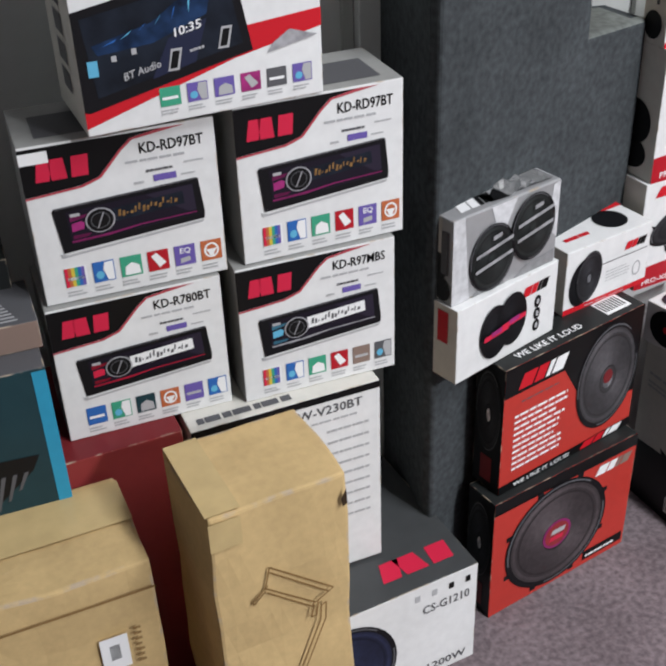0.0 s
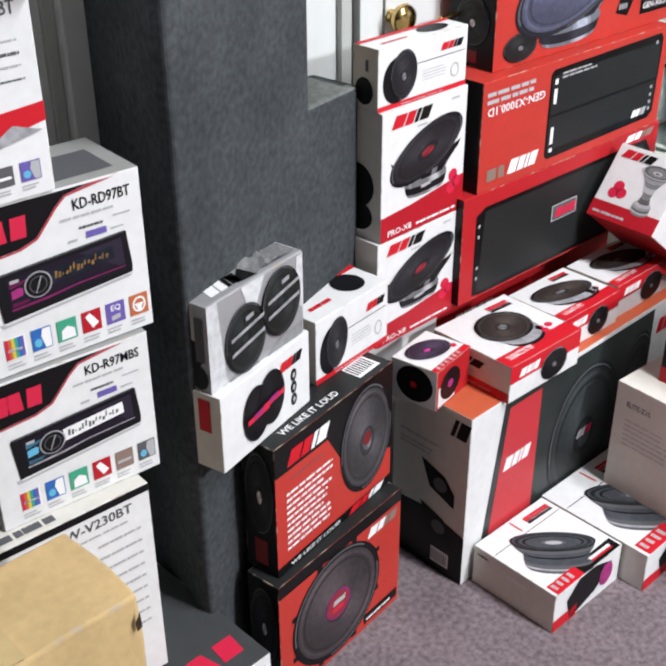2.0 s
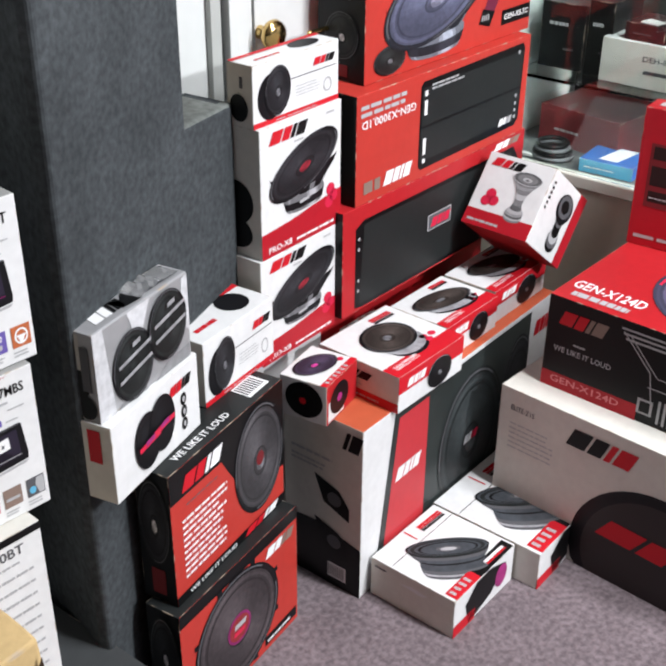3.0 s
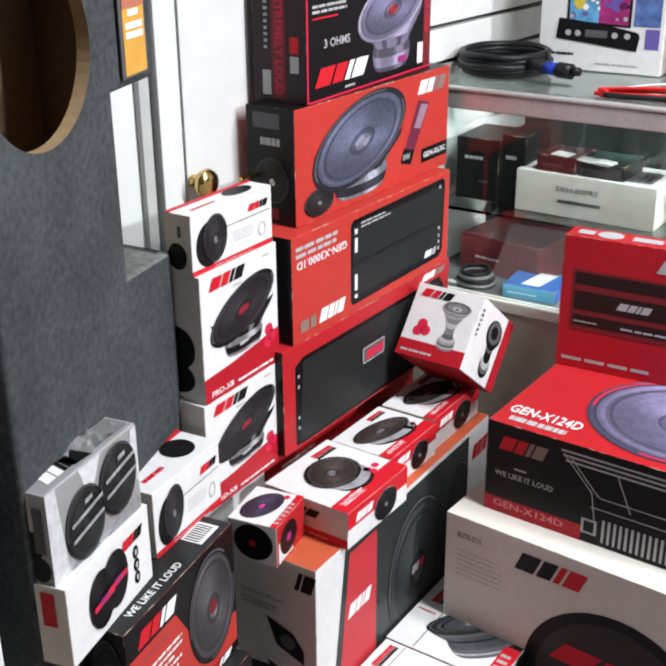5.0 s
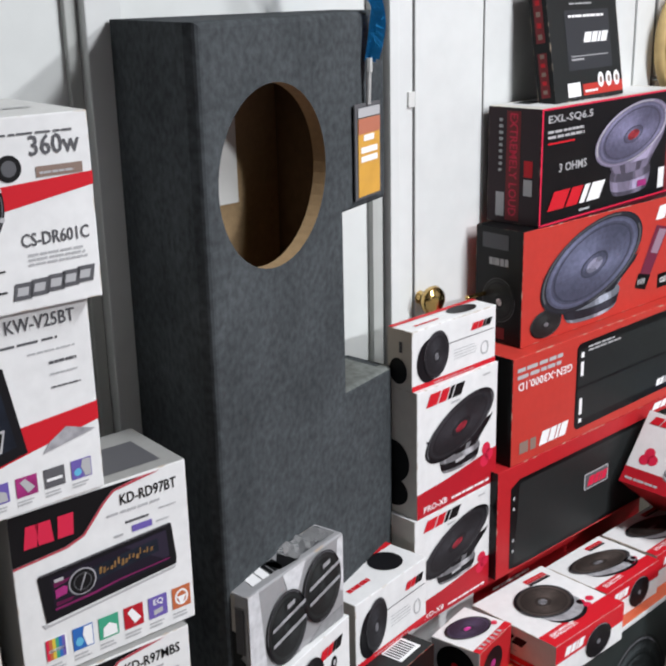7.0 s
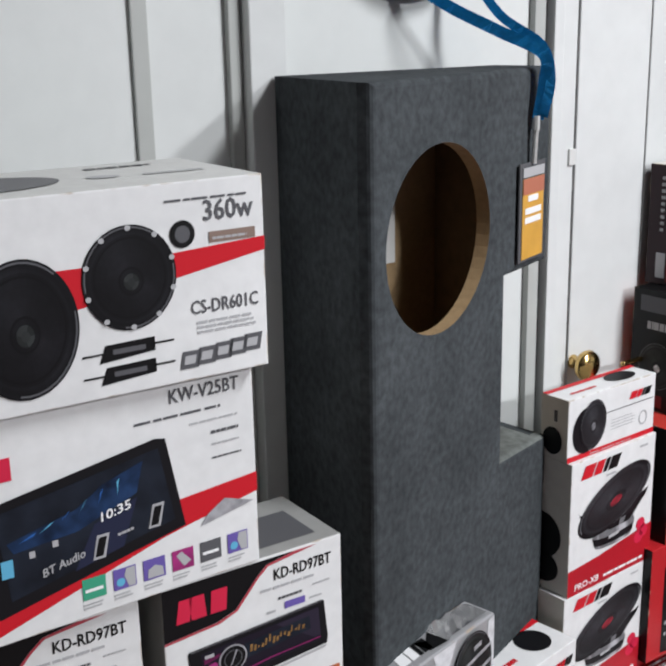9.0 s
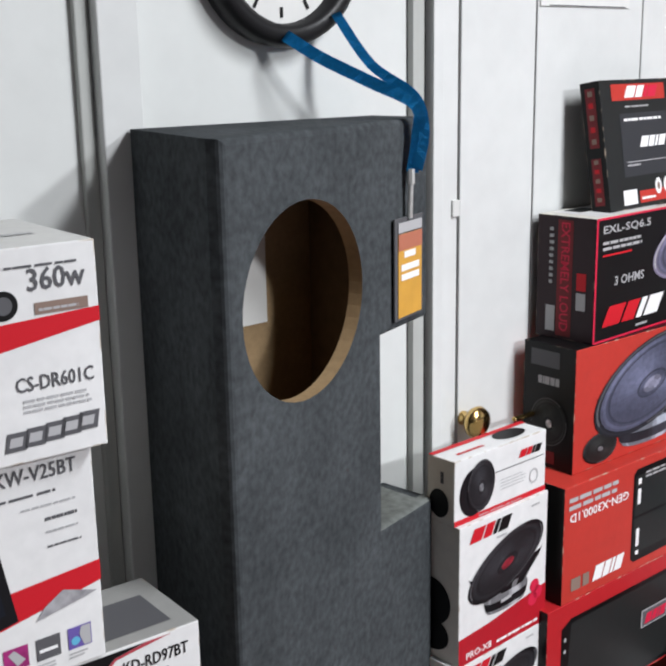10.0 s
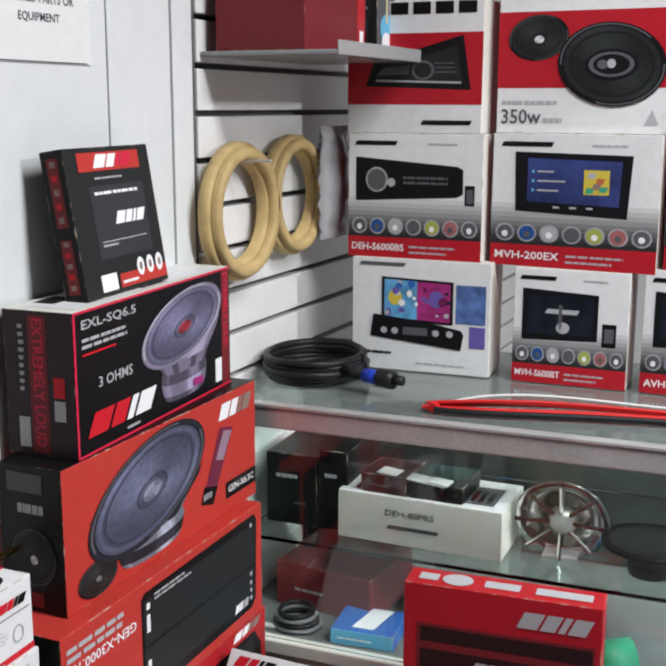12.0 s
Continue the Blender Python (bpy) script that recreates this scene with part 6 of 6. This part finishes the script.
b.rect("teal_lid", 0.1, 0.35, 0.95, 0.95, mat("carton_dull_teal", (0.03, 0.065, 0.06), 0.3, grain=0.3, scale=40), 1, "t")
b.done()
# chrome horn and speaker on the shelf
x, y_, z, a = on_counter(0.585, 0.16, 0.72)
hn = thing("chrome_horn", pose(x, y_, z, 0, 0, a), "chrome horn speaker with a ribbed bell on the glass shelf", "horn speaker")
CHR = mat("chrome_metal", (0.62, 0.60, 0.60), 0.12, 1.0, grain=0.1, scale=40)
part("bell", lathe([(0.012, 0.06), (0.02, 0.05), (0.035, 0.03), (0.055, 0.012), (0.078, 0.0), (0.082, 0.004), (0.06, 0.02), (0.04, 0.04)], 32, pose(0.0, 0.0, 0.064, -75)), CHR, hn, "", True)
part("core", lathe([(0.0, -0.012), (0.016, -0.010), (0.024, 0.0), (0.026, 0.012), (0.0, 0.014)], 24, pose(0, 0.01, 0.06, -75)), STEEL, hn, "", True)
for i in range(8):
    q = 2 * math.pi * i / 8
    part("rib", rod((0.02 * math.cos(q), -0.004, 0.064 + 0.02 * math.sin(q)), (0.078 * math.cos(q), -0.016, 0.066 + 0.066 * math.sin(q)), 0.004, 6), CHR, hn)
part("foot", slab(-0.03, -0.01, 0.0, 0.03, 0.05, 0.006, 0.002), STEEL, hn)
x, y_, z, a = on_counter(0.735, 0.15, 0.72)
sp = thing("loudspeaker", pose(x, y_, z), "black round loudspeaker lying on the glass shelf", "loudspeaker")
part("basket", lathe([(0.0, 0.0), (0.035, 0.0), (0.038, 0.02), (0.045, 0.028), (0.07, 0.048), (0.082, 0.05), (0.082, 0.056), (0.0, 0.056)], 32), RUBBER, sp, "", True)
part("cone", lathe([(0.068, 0.0565), (0.05, 0.0575), (0.0, 0.0575)], 32), DARK, sp)
# things on the floor of the case
b = Box("accessory_carton", on_counter(0.21, 0.035, 0.5485, 3), (0.115, 0.10, 0.028), "small pale blue carton on the floor of the counter", "carton", CYAN, BLUE, BLUE, group="counter cartons")
b.rect("lid_print", 0.3, 0.15, 0.65, 0.95, INK_W, 1, "t", skew=0.15)
b.bars("small_print", 0.1, 0.4, 0.7, 0.2, 1, INK_W, 1)
b.done()
x, y_, z, a = on_counter(0.13, 0.07, 0.5485)
cc = thing("cable_bundle", pose(x, y_, z, 0, 0, a), "coiled dark cable in a clear bag on the counter floor", "cable")
for k in range(4):
    pts = [(0.045 * math.cos(q) * (1 - 0.1 * k), 0.035 * math.sin(q), 0.006 + 0.009 * k) for q in [2 * math.pi * i / 12 for i in range(14)]]
    tube(pts, 0.0045, 6, "coil_turn", RUBBER if k % 2 else mat("grey_cable", (0.16, 0.16, 0.17), 0.4), cc)
part("white_tie", slab(-0.09, -0.03, 0.001, -0.03, -0.018, 0.008, 0.002), WHITEP, cc)
x, y_, z, a = on_counter(0.66, 0.05, 0.5485)
cn = thing("fuse_pack", pose(x, y_, z, 0, 0, a), "green and white fuse holder pack on the counter floor", "fuse holder")
part("body", rod((0.0, 0.02, 0.035), (0.06, 0.05, 0.04), 0.034, 16), mat("green_plastic", (0.03, 0.24, 0.13), 0.35), cn, "", True)
for i in range(3):
    part("fuse", slab(-0.055, 0.0, 0.012 + i * 0.024, 0.0, 0.03, 0.028 + i * 0.024, 0.003), (WHITEP, INK, BLUE)[i], cn)


# ---- stereo cartons on the counter ----
def shop_carton(place, size, model, kind, label):
    b = Box("stereo_carton", place, size, label, "carton", WHITE, CRIMSON if kind != "wide" else CREAM, CREAM, CREAM, group="cartons on the counter")
    if kind in ("din", "screen", "screen2"):
        b.rect("red_foot", 0.0, 0.0, 1.0, 0.165, CRIMSON, 0)
        for q in range(9):
            g = 0.025 + 0.62 * (q / 8.5) ** 1.7
            b.rect("grey_band", 0.0, 0.165 + 0.035 * q, 1.0, 0.165 + 0.035 * (q + 1), mat("fade_grey_%.2f" % g, (g, g, g), 0.4), 0)
        b.text("model_name", model, 0.03, 0.055, 0.40 if len(model) > 5 else 0.2, 0.06, INK_W, 1)
        b.bars("small_print", 0.47, 0.04, 0.35, 0.09, 2, INK_L, 1, gap=0.35)
        cols = [INK_G, tone(BLUE, 0.6), INK_L, INK_G, mat("ink_lime", (0.36, 0.40, 0.08), 0.45), mat("ink_dull_rose", (0.36, 0.12, 0.12), 0.45), INK_G]
        for i, m in enumerate(cols):
            b.uid += 1
            b.oval("round_icon", 0.09 + i * 0.137, 0.255, 0.06, 0.068, CHROME, 1, n=18)
            b.oval("round_icon", 0.09 + i * 0.137, 0.255, 0.048, 0.055, m, 2, n=18)
            b.oval("round_icon", 0.09 + i * 0.137, 0.245, 0.02, 0.025, INK_G if i % 2 else INK_W, 3, n=10)
        if kind == "din":
            b.poly("unit_picture", [(0.06, 0.455), (0.82, 0.505), (0.86, 0.53), (0.86, 0.72), (0.82, 0.745), (0.06, 0.81)], RIM, 1)
            b.poly("unit_picture", [(0.09, 0.49), (0.82, 0.535), (0.82, 0.71), (0.09, 0.77)], INK, 2)
            b.oval("unit_picture", 0.22, 0.63, 0.085, 0.10, CHROME, 3)
            b.oval("unit_picture", 0.22, 0.63, 0.07, 0.085, INK_G, 4)
            b.oval("unit_picture", 0.33, 0.61, 0.03, 0.035, INK_L, 4)
            b.bars("unit_picture", 0.42, 0.60, 0.35, 0.08, 2, INK_G, 4)
            b.rect("remote_picture", 0.875, 0.44, 0.945, 0.60, INK, 1)
            b.rect("remote_picture", 0.887, 0.46, 0.933, 0.57, INK_G, 2)
        else:
            b.poly("unit_picture", [(0.15, 0.42), (0.82, 0.39), (0.84, 0.85), (0.14, 0.865)] if kind == "screen" else [(0.08, 0.38), (0.74, 0.40), (0.74, 0.80), (0.08, 0.83)], RIM, 1)
            if kind == "screen":
                b.poly("unit_picture", [(0.22, 0.495), (0.77, 0.475), (0.78, 0.805), (0.22, 0.82)], mat("screen_indigo", (0.032, 0.045, 0.15), 0.35, grain=0.5, scale=14), 2)
                b.rect("unit_picture", 0.56, 0.56, 0.71, 0.74, YELL, 3)
                for q, (u, v, m) in enumerate(((0.57, 0.57, GREEN), (0.63, 0.64, ORNG), (0.58, 0.68, INK_L), (0.65, 0.58, GREEN), (0.61, 0.60, BROWN))):
                    b.rect("unit_picture", u, v, u + 0.045, v + 0.04, m, 4 + 0.1 * q, skew=0.008)
                for v, w_ in ((0.575, 0.13), (0.645, 0.17), (0.715, 0.10)):
                    b.rect("unit_picture", 0.28, v, 0.28 + w_, v + 0.013, INK_L, 3)
                    b.oval("unit_picture", 0.255, v + 0.006, 0.010, 0.012, CYAN, 3, n=10)
                for i in range(3):
                    b.rect("unit_picture", 0.38 + i * 0.1, 0.45, 0.42 + i * 0.1, 0.465, INK_L, 3)
            else:
                b.rect("unit_picture", 0.12, 0.44, 0.70, 0.77, SCREEN2, 2)
                b.rect("unit_picture", 0.28, 0.62, 0.56, 0.66, INK_L, 3, skew=0.02)
                b.rect("unit_picture", 0.40, 0.48, 0.43, 0.70, INK_G, 3)
                b.oval("unit_picture", 0.44, 0.50, 0.06, 0.05, INK_L, 3, n=12)
                b.rect("remote_picture", 0.78, 0.36, 0.90, 0.56, INK, 1)
                b.rect("remote_picture", 0.80, 0.40, 0.88, 0.52, INK_G, 2)
        b.rect("maker_mark", 0.05, 0.905, 0.36, 0.94, INK, 1, skew=0.015)
        b.bars("small_print", 0.60, 0.91, 0.25, 0.03, 1, INK_L, 1)
    elif kind == "wide":
        b.rect("maker_mark", 0.05, 0.935, 0.38, 0.968, INK_G, 1, skew=0.015)
        b.rect("unit_picture", 0.22, 0.46, 0.74, 0.84, RIM, 1, rise=-0.02)
        b.rect("unit_picture", 0.24, 0.48, 0.48, 0.82, mat("screen_sky", (0.12, 0.35, 0.60), 0.35, grain=0.4, scale=30), 2, rise=-0.01)
        b.rect("unit_picture", 0.48, 0.47, 0.72, 0.81, MAG, 2, rise=-0.01)
        b.oval("unit_picture", 0.32, 0.66, 0.05, 0.07, YELL, 3)
        b.oval("unit_picture", 0.62, 0.66, 0.055, 0.075, VIOL, 3)
        rng = random.Random(21)
        for q in range(26):
            u, v, r = rng.uniform(0.26, 0.70), rng.uniform(0.50, 0.79), rng.uniform(0.008, 0.028)
            warm = u > 0.48
            b.oval("unit_picture", u, v, r, r * rng.uniform(0.6, 1.6), rng.choice((MAG, VIOL, tone(MAG, 0.5), INK_L, NAVY) if warm else (CYAN, INK_W, BLUE, VIOL, INK_L)), 3.2 + 0.05 * q, n=9)
        b.rect("phone_picture", 0.76, 0.46, 0.97, 0.80, mat("screen_steel", (0.08, 0.14, 0.33), 0.35, grain=0.5, scale=40), 1)
        b.poly("unit_picture", [(0.14, 0.30), (0.80, 0.22), (0.82, 0.36), (0.80, 0.40), (0.52, 0.46), (0.16, 0.50)], RIM, 3)
        for u in (0.24, 0.32, 0.62, 0.72):
            b.oval("unit_picture", u, 0.36, 0.025, 0.03, INK_L, 4, n=12)
        b.rect("unit_picture", 0.38, 0.33, 0.56, 0.40, INK_G, 4)
        b.bars("small_print", 0.05, 0.14, 0.25, 0.05, 1, INK, 1)
        b.bars("small_print", 0.48, 0.07, 0.4, 0.03, 1, INK_L, 1)
        b.rect("phone_picture", 0.86, 0.25, 0.97, 0.44, VIOL, 1)
    elif kind == "flipped":
        b.rect("red_field", 0.0, 0.22, 1.0, 0.76, CRIMSON, 0)
        b.poly("unit_picture", [(0.14, 0.36), (0.92, 0.33), (0.86, 0.74), (0.20, 0.54)], RIM, 1)
        b.poly("unit_picture", [(0.20, 0.39), (0.86, 0.37), (0.82, 0.66), (0.26, 0.51)], DARK, 2)
        b.poly("unit_picture", [(0.22, 0.44), (0.46, 0.45), (0.48, 0.52), (0.28, 0.50)], INK_G, 3)
        b.oval("unit_picture", 0.57, 0.48, 0.085, 0.075, INK_G, 3, inner=0.75)
        b.bars("unit_picture", 0.66, 0.46, 0.16, 0.10, 3, INK_G, 3, gap=0.3)
        b.poly("unit_picture", [(0.22, 0.395), (0.85, 0.378), (0.85, 0.392), (0.22, 0.41)], INK_L, 3)
        b.rect("maker_mark", 0.56, 0.065, 0.92, 0.10, INK, 1, skew=0.015)
        for i in range(5):
            b.rect("small_icon", 0.16 + i * 0.165, 0.90, 0.29 + i * 0.165, 0.99, INK, 1)
    elif kind == "oval":
        b.rect("red_field", 0.0, 0.30, 1.0, 0.80, CRIMSON, 0)
        b.text("power_figure", "350w", 0.03, 0.06, 0.24, 0.10, INK_G, 1)
        b.bars("small_print", 0.28, 0.07, 0.12, 0.06, 1, INK_L, 1)
        b.bars("small_print", 0.03, 0.19, 0.34, 0.05, 1, INK_L, 1)
        b.rect("maker_mark", 0.05, 0.90, 0.40, 0.935, INK, 1, skew=0.015)
        b.speaker("speaker_picture", 0.24, 0.63, 0.18, 0.15, cone=DARK, cap=INK_L, turn=6)
        b.speaker("speaker_picture", 0.67, 0.45, 0.31, 0.27, cone=DARK, cap=INK_G, ring=INK_G, turn=-8, k=6)
        b.oval("woofer_badge", 0.67, 0.45, 0.15, 0.10, RIM, 11)
        b.oval("woofer_badge", 0.67, 0.45, 0.13, 0.08, INK_G, 11.5, inner=0.8)
        b.oval("woofer_badge", 0.62, 0.45, 0.03, 0.03, INK_G, 12)
        b.oval("woofer_badge", 0.67, 0.455, 0.025, 0.03, INK_L, 12)
        b.poly("small_mark", [(0.87, 0.06), (0.95, 0.06), (0.91, 0.16)], INK_L, 1)
    b.done()


shop_carton((2.674, -0.122, 0.982, -86), (0.269, 0.10, 0.2145), "", "wide", "white stereo carton with colourful printed display on the counter")
shop_carton((2.699, -0.433, 0.982, -87.7), (0.206, 0.10, 0.2105), "MVH-S600BT", "screen2", "white stereo carton with red foot and dark printed screen")
shop_carton((2.712, -0.662, 0.982, -91), (0.24, 0.10, 0.22), "AVH-600EX", "screen2", "white stereo carton with red foot, end of the row")
shop_carton((2.690, -0.105, 1.1968, -88), (0.262, 0.11, 0.232), "DEH-S6000BS", "din", "white stereo carton with red foot and printed head unit, stacked")
shop_carton((2.722, -0.378, 1.1932, -92), (0.300, 0.11, 0.238), "MVH-200EX", "screen", "white stereo carton with red foot and blue printed screen, stacked")
shop_carton((2.715, -0.690, 1.2025, -91), (0.30, 0.11, 0.25), "AVH-200EX", "screen", "stereo carton with red foot, at the end of the upper row")
shop_carton((2.700, -0.098, 1.4293, -90), (0.262, 0.11, 0.235), "", "flipped", "white and red stereo carton stacked upside down")
shop_carton((2.735, -0.378, 1.4318, -91), (0.302, 0.11, 0.262), "", "oval", "white and red oval speaker carton on top of the stack")
shop_carton((2.725, -0.690, 1.453, -91), (0.30, 0.11, 0.25), "", "oval", "red and white speaker carton at the end of the top row")

# ---- shelf on the slotted wall ----
sh = thing("wall_shelf", pose(2.34, -0.0, 1.556), "clear acrylic shelf hooked into the slotted wall", "shelf")
part("shelf_board", slab(0.0, -0.24, 0.0, 0.42, 0.004, 0.008, 0.002), mat("milky_acrylic", (0.27, 0.27, 0.265), 0.2), sh)
part("shelf_lip", slab(0.0, -0.243, 0.0, 0.42, -0.2405, 0.022, 0.001), mat("milky_lip", (0.30, 0.30, 0.295), 0.2), sh)
b = Box("amplifier_carton", (2.35, -0.18, 1.5645, 0), (0.235, 0.16, 0.2), "plain dark red carton with a bright red end on the shelf", "carton", MAROON, MAROON, MAROON)
b.rect("red_end", 0.86, 0.0, 1.0, 1.0, RED, 0)
b.rect("red_end", 0.90, 0.10, 0.97, 0.20, INK_W, 1)
b.done()
b = Box("accessory_carton", (2.60, -0.17, 1.5645, 0), (0.035, 0.14, 0.2), "slim black carton on the shelf", "carton", BLACK, BLACK, BLACK)
b.bars("small_print", 0.2, 0.4, 0.5, 0.05, 1, INK_G, 1)
b.done()
b = Box("bulb_carton", (2.642, -0.18, 1.5645, 0), (0.085, 0.10, 0.17), "grey carton with a printed blue headlight bulb on the shelf", "carton", INK_G, DARK, DARK)
b.oval("bulb_picture", 0.5, 0.30, 0.34, 0.15, CYAN, 1)
b.rect("bulb_picture", 0.43, 0.35, 0.57, 0.95, mat("pale_gold", (0.5, 0.46, 0.3), 0.4), 2)
b.oval("bulb_picture", 0.5, 0.16, 0.26, 0.10, INK_W, 2)
b.done()


# ---- rings, bag and cables ----
def ring_pair(x, z, y_, label, r=0.119):
    o = thing("speaker_ring", pose(x, y_, z, 90, 0, 0), label, "speaker ring", "wooden speaker rings")
    part("ring", lathe([(r * 0.70, 0.0), (r * 0.70, 0.018), (r * 0.76, 0.021), (r * 0.96, 0.021), (r, 0.017), (r, 0.002), (r * 0.97, 0.0), (r * 0.70, 0.0)], 48), PLYW, o, "", True)
    part("ring_step", lathe([(r * 0.755, 0.0215), (r * 0.755, 0.032), (r * 0.80, 0.035), (r * 0.90, 0.035), (r * 0.93, 0.031), (r * 0.93, 0.0215)], 48), PLYW, o, "", True)


ring_pair(2.412, 1.300, -0.012, "varnished wooden speaker spacer ring hanging on the slotted wall")
ring_pair(2.615, 1.314, -0.012, "varnished wooden speaker spacer ring hanging beside another", 0.112)
ob = thing("display_hook", pose(2.412, 0.004, 1.384), "thin steel hook in the slotted wall", "hook")
part("arm", rod((0, 0, 0), (0, -0.09, 0.004), 0.0025, 8), STEEL, ob)
part("plate", slab(-0.015, -0.004, -0.02, 0.015, 0.0, 0.02, 0.001), STEEL, ob)
ob = thing("plastic_bag", pose(2.665, -0.055, 1.44), "clear plastic bag with dark parts hanging on the wall", "bag")
bm = bmesh.new()
rng = random.Random(9)
nx, nz = 8, 14
for side in (0, 1):
    rows = []
    for j in range(nz):
        zz = -0.215 * j / (nz - 1)
        rows.append([bm.verts.new((0.125 * i / (nx - 1) + rng.uniform(-0.003, 0.003), (-0.022 if side else 0.018) * math.sin(math.pi * i / (nx - 1)) * (0.3 + 0.9 * math.sin(math.pi * j / nz)) + rng.uniform(-0.006, 0.006), zz)) for i in range(nx)])
    for p, q in zip(rows, rows[1:]):
        for i in range(nx - 1):
            bm.faces.new((p[i], p[i + 1], q[i + 1], q[i]))
bmesh.ops.solidify(bm, geom=list(bm.faces), thickness=0.0004)
part("film", bm, glass_mat("bag_film", (0.75, 0.75, 0.76), 0.1, 0.55), ob, "", True)
part("dark_insert", slab(0.035, -0.006, -0.205, 0.105, 0.006, -0.025, 0.005), mat("dark_insert_plastic", (0.035, 0.035, 0.04), 0.3), ob)

x, y_, z, a = on_counter(0.105, 0.22, 0.982)
co = thing("cable_coil", pose(x, y_, z, 0, 0, a), "coiled black rubber cable with a blue connector on the counter", "cable")
rng = random.Random(3)
for k in range(5):
    rr = 0.082 + rng.uniform(-0.006, 0.008)
    pts = [(rr * math.cos(2 * math.pi * i / 14) * 1.08, rr * math.sin(2 * math.pi * i / 14) * 1.25 + rng.uniform(-0.004, 0.004), 0.008 + 0.009 * k + rng.uniform(-0.002, 0.002)) for i in range(16)]
    tube(pts, 0.0072, 8, "cable_turn", RUBBER, co)
part("plug_sleeve", rod((0.08, -0.06, 0.03), (0.125, -0.075, 0.03), 0.0105, 14), RUBBER, co, "", True)
part("plug_collar", rod((0.125, -0.075, 0.03), (0.155, -0.084, 0.03), 0.013, 14), mat("blue_plastic", (0.02, 0.05, 0.45), 0.3), co, "bright blue collar", True)
part("plug_body", rod((0.155, -0.084, 0.03), (0.185, -0.093, 0.03), 0.016, 14), RUBBER, co, "", True)
part("plug_tip", rod((0.185, -0.093, 0.031), (0.203, -0.098, 0.032), 0.009, 10), RUBBER, co, "", True)

x, y_, z, a = on_counter(0.36, 0.07, 0.982)
wr = thing("wire_bundle", pose(x, y_, z, 0, 0, a), "bundle of red, white and black wires lying on the glass top", "cable")
for dy, dz, m, r, lift in ((0.0, 0.005, REDW, 0.0042, 0.0), (0.016, 0.006, REDW, 0.0036, 0.006), (-0.010, 0.005, REDW, 0.0038, 0.0), (0.034, 0.010, WHITEP, 0.0024, 0.014), (-0.024, 0.006, RUBBER, 0.0055, 0.0), (0.006, 0.012, REDW, 0.0034, 0.008)):
    tube([(0.0 + abs(dy), dy * 0.5, dz), (0.08, dy + 0.01, dz + lift), (0.2, dy * 1.3 + 0.05, dz + lift), (0.36, dy + 0.08, dz), (0.6, dy + 0.10, dz), (0.9, dy + 0.08, dz)], r, 6, "wire", m, wr)
part("tie", rod((0.020, -0.010, 0.007), (0.020, 0.012, 0.008), 0.008, 10), REDW, wr, "red heat-shrink end")
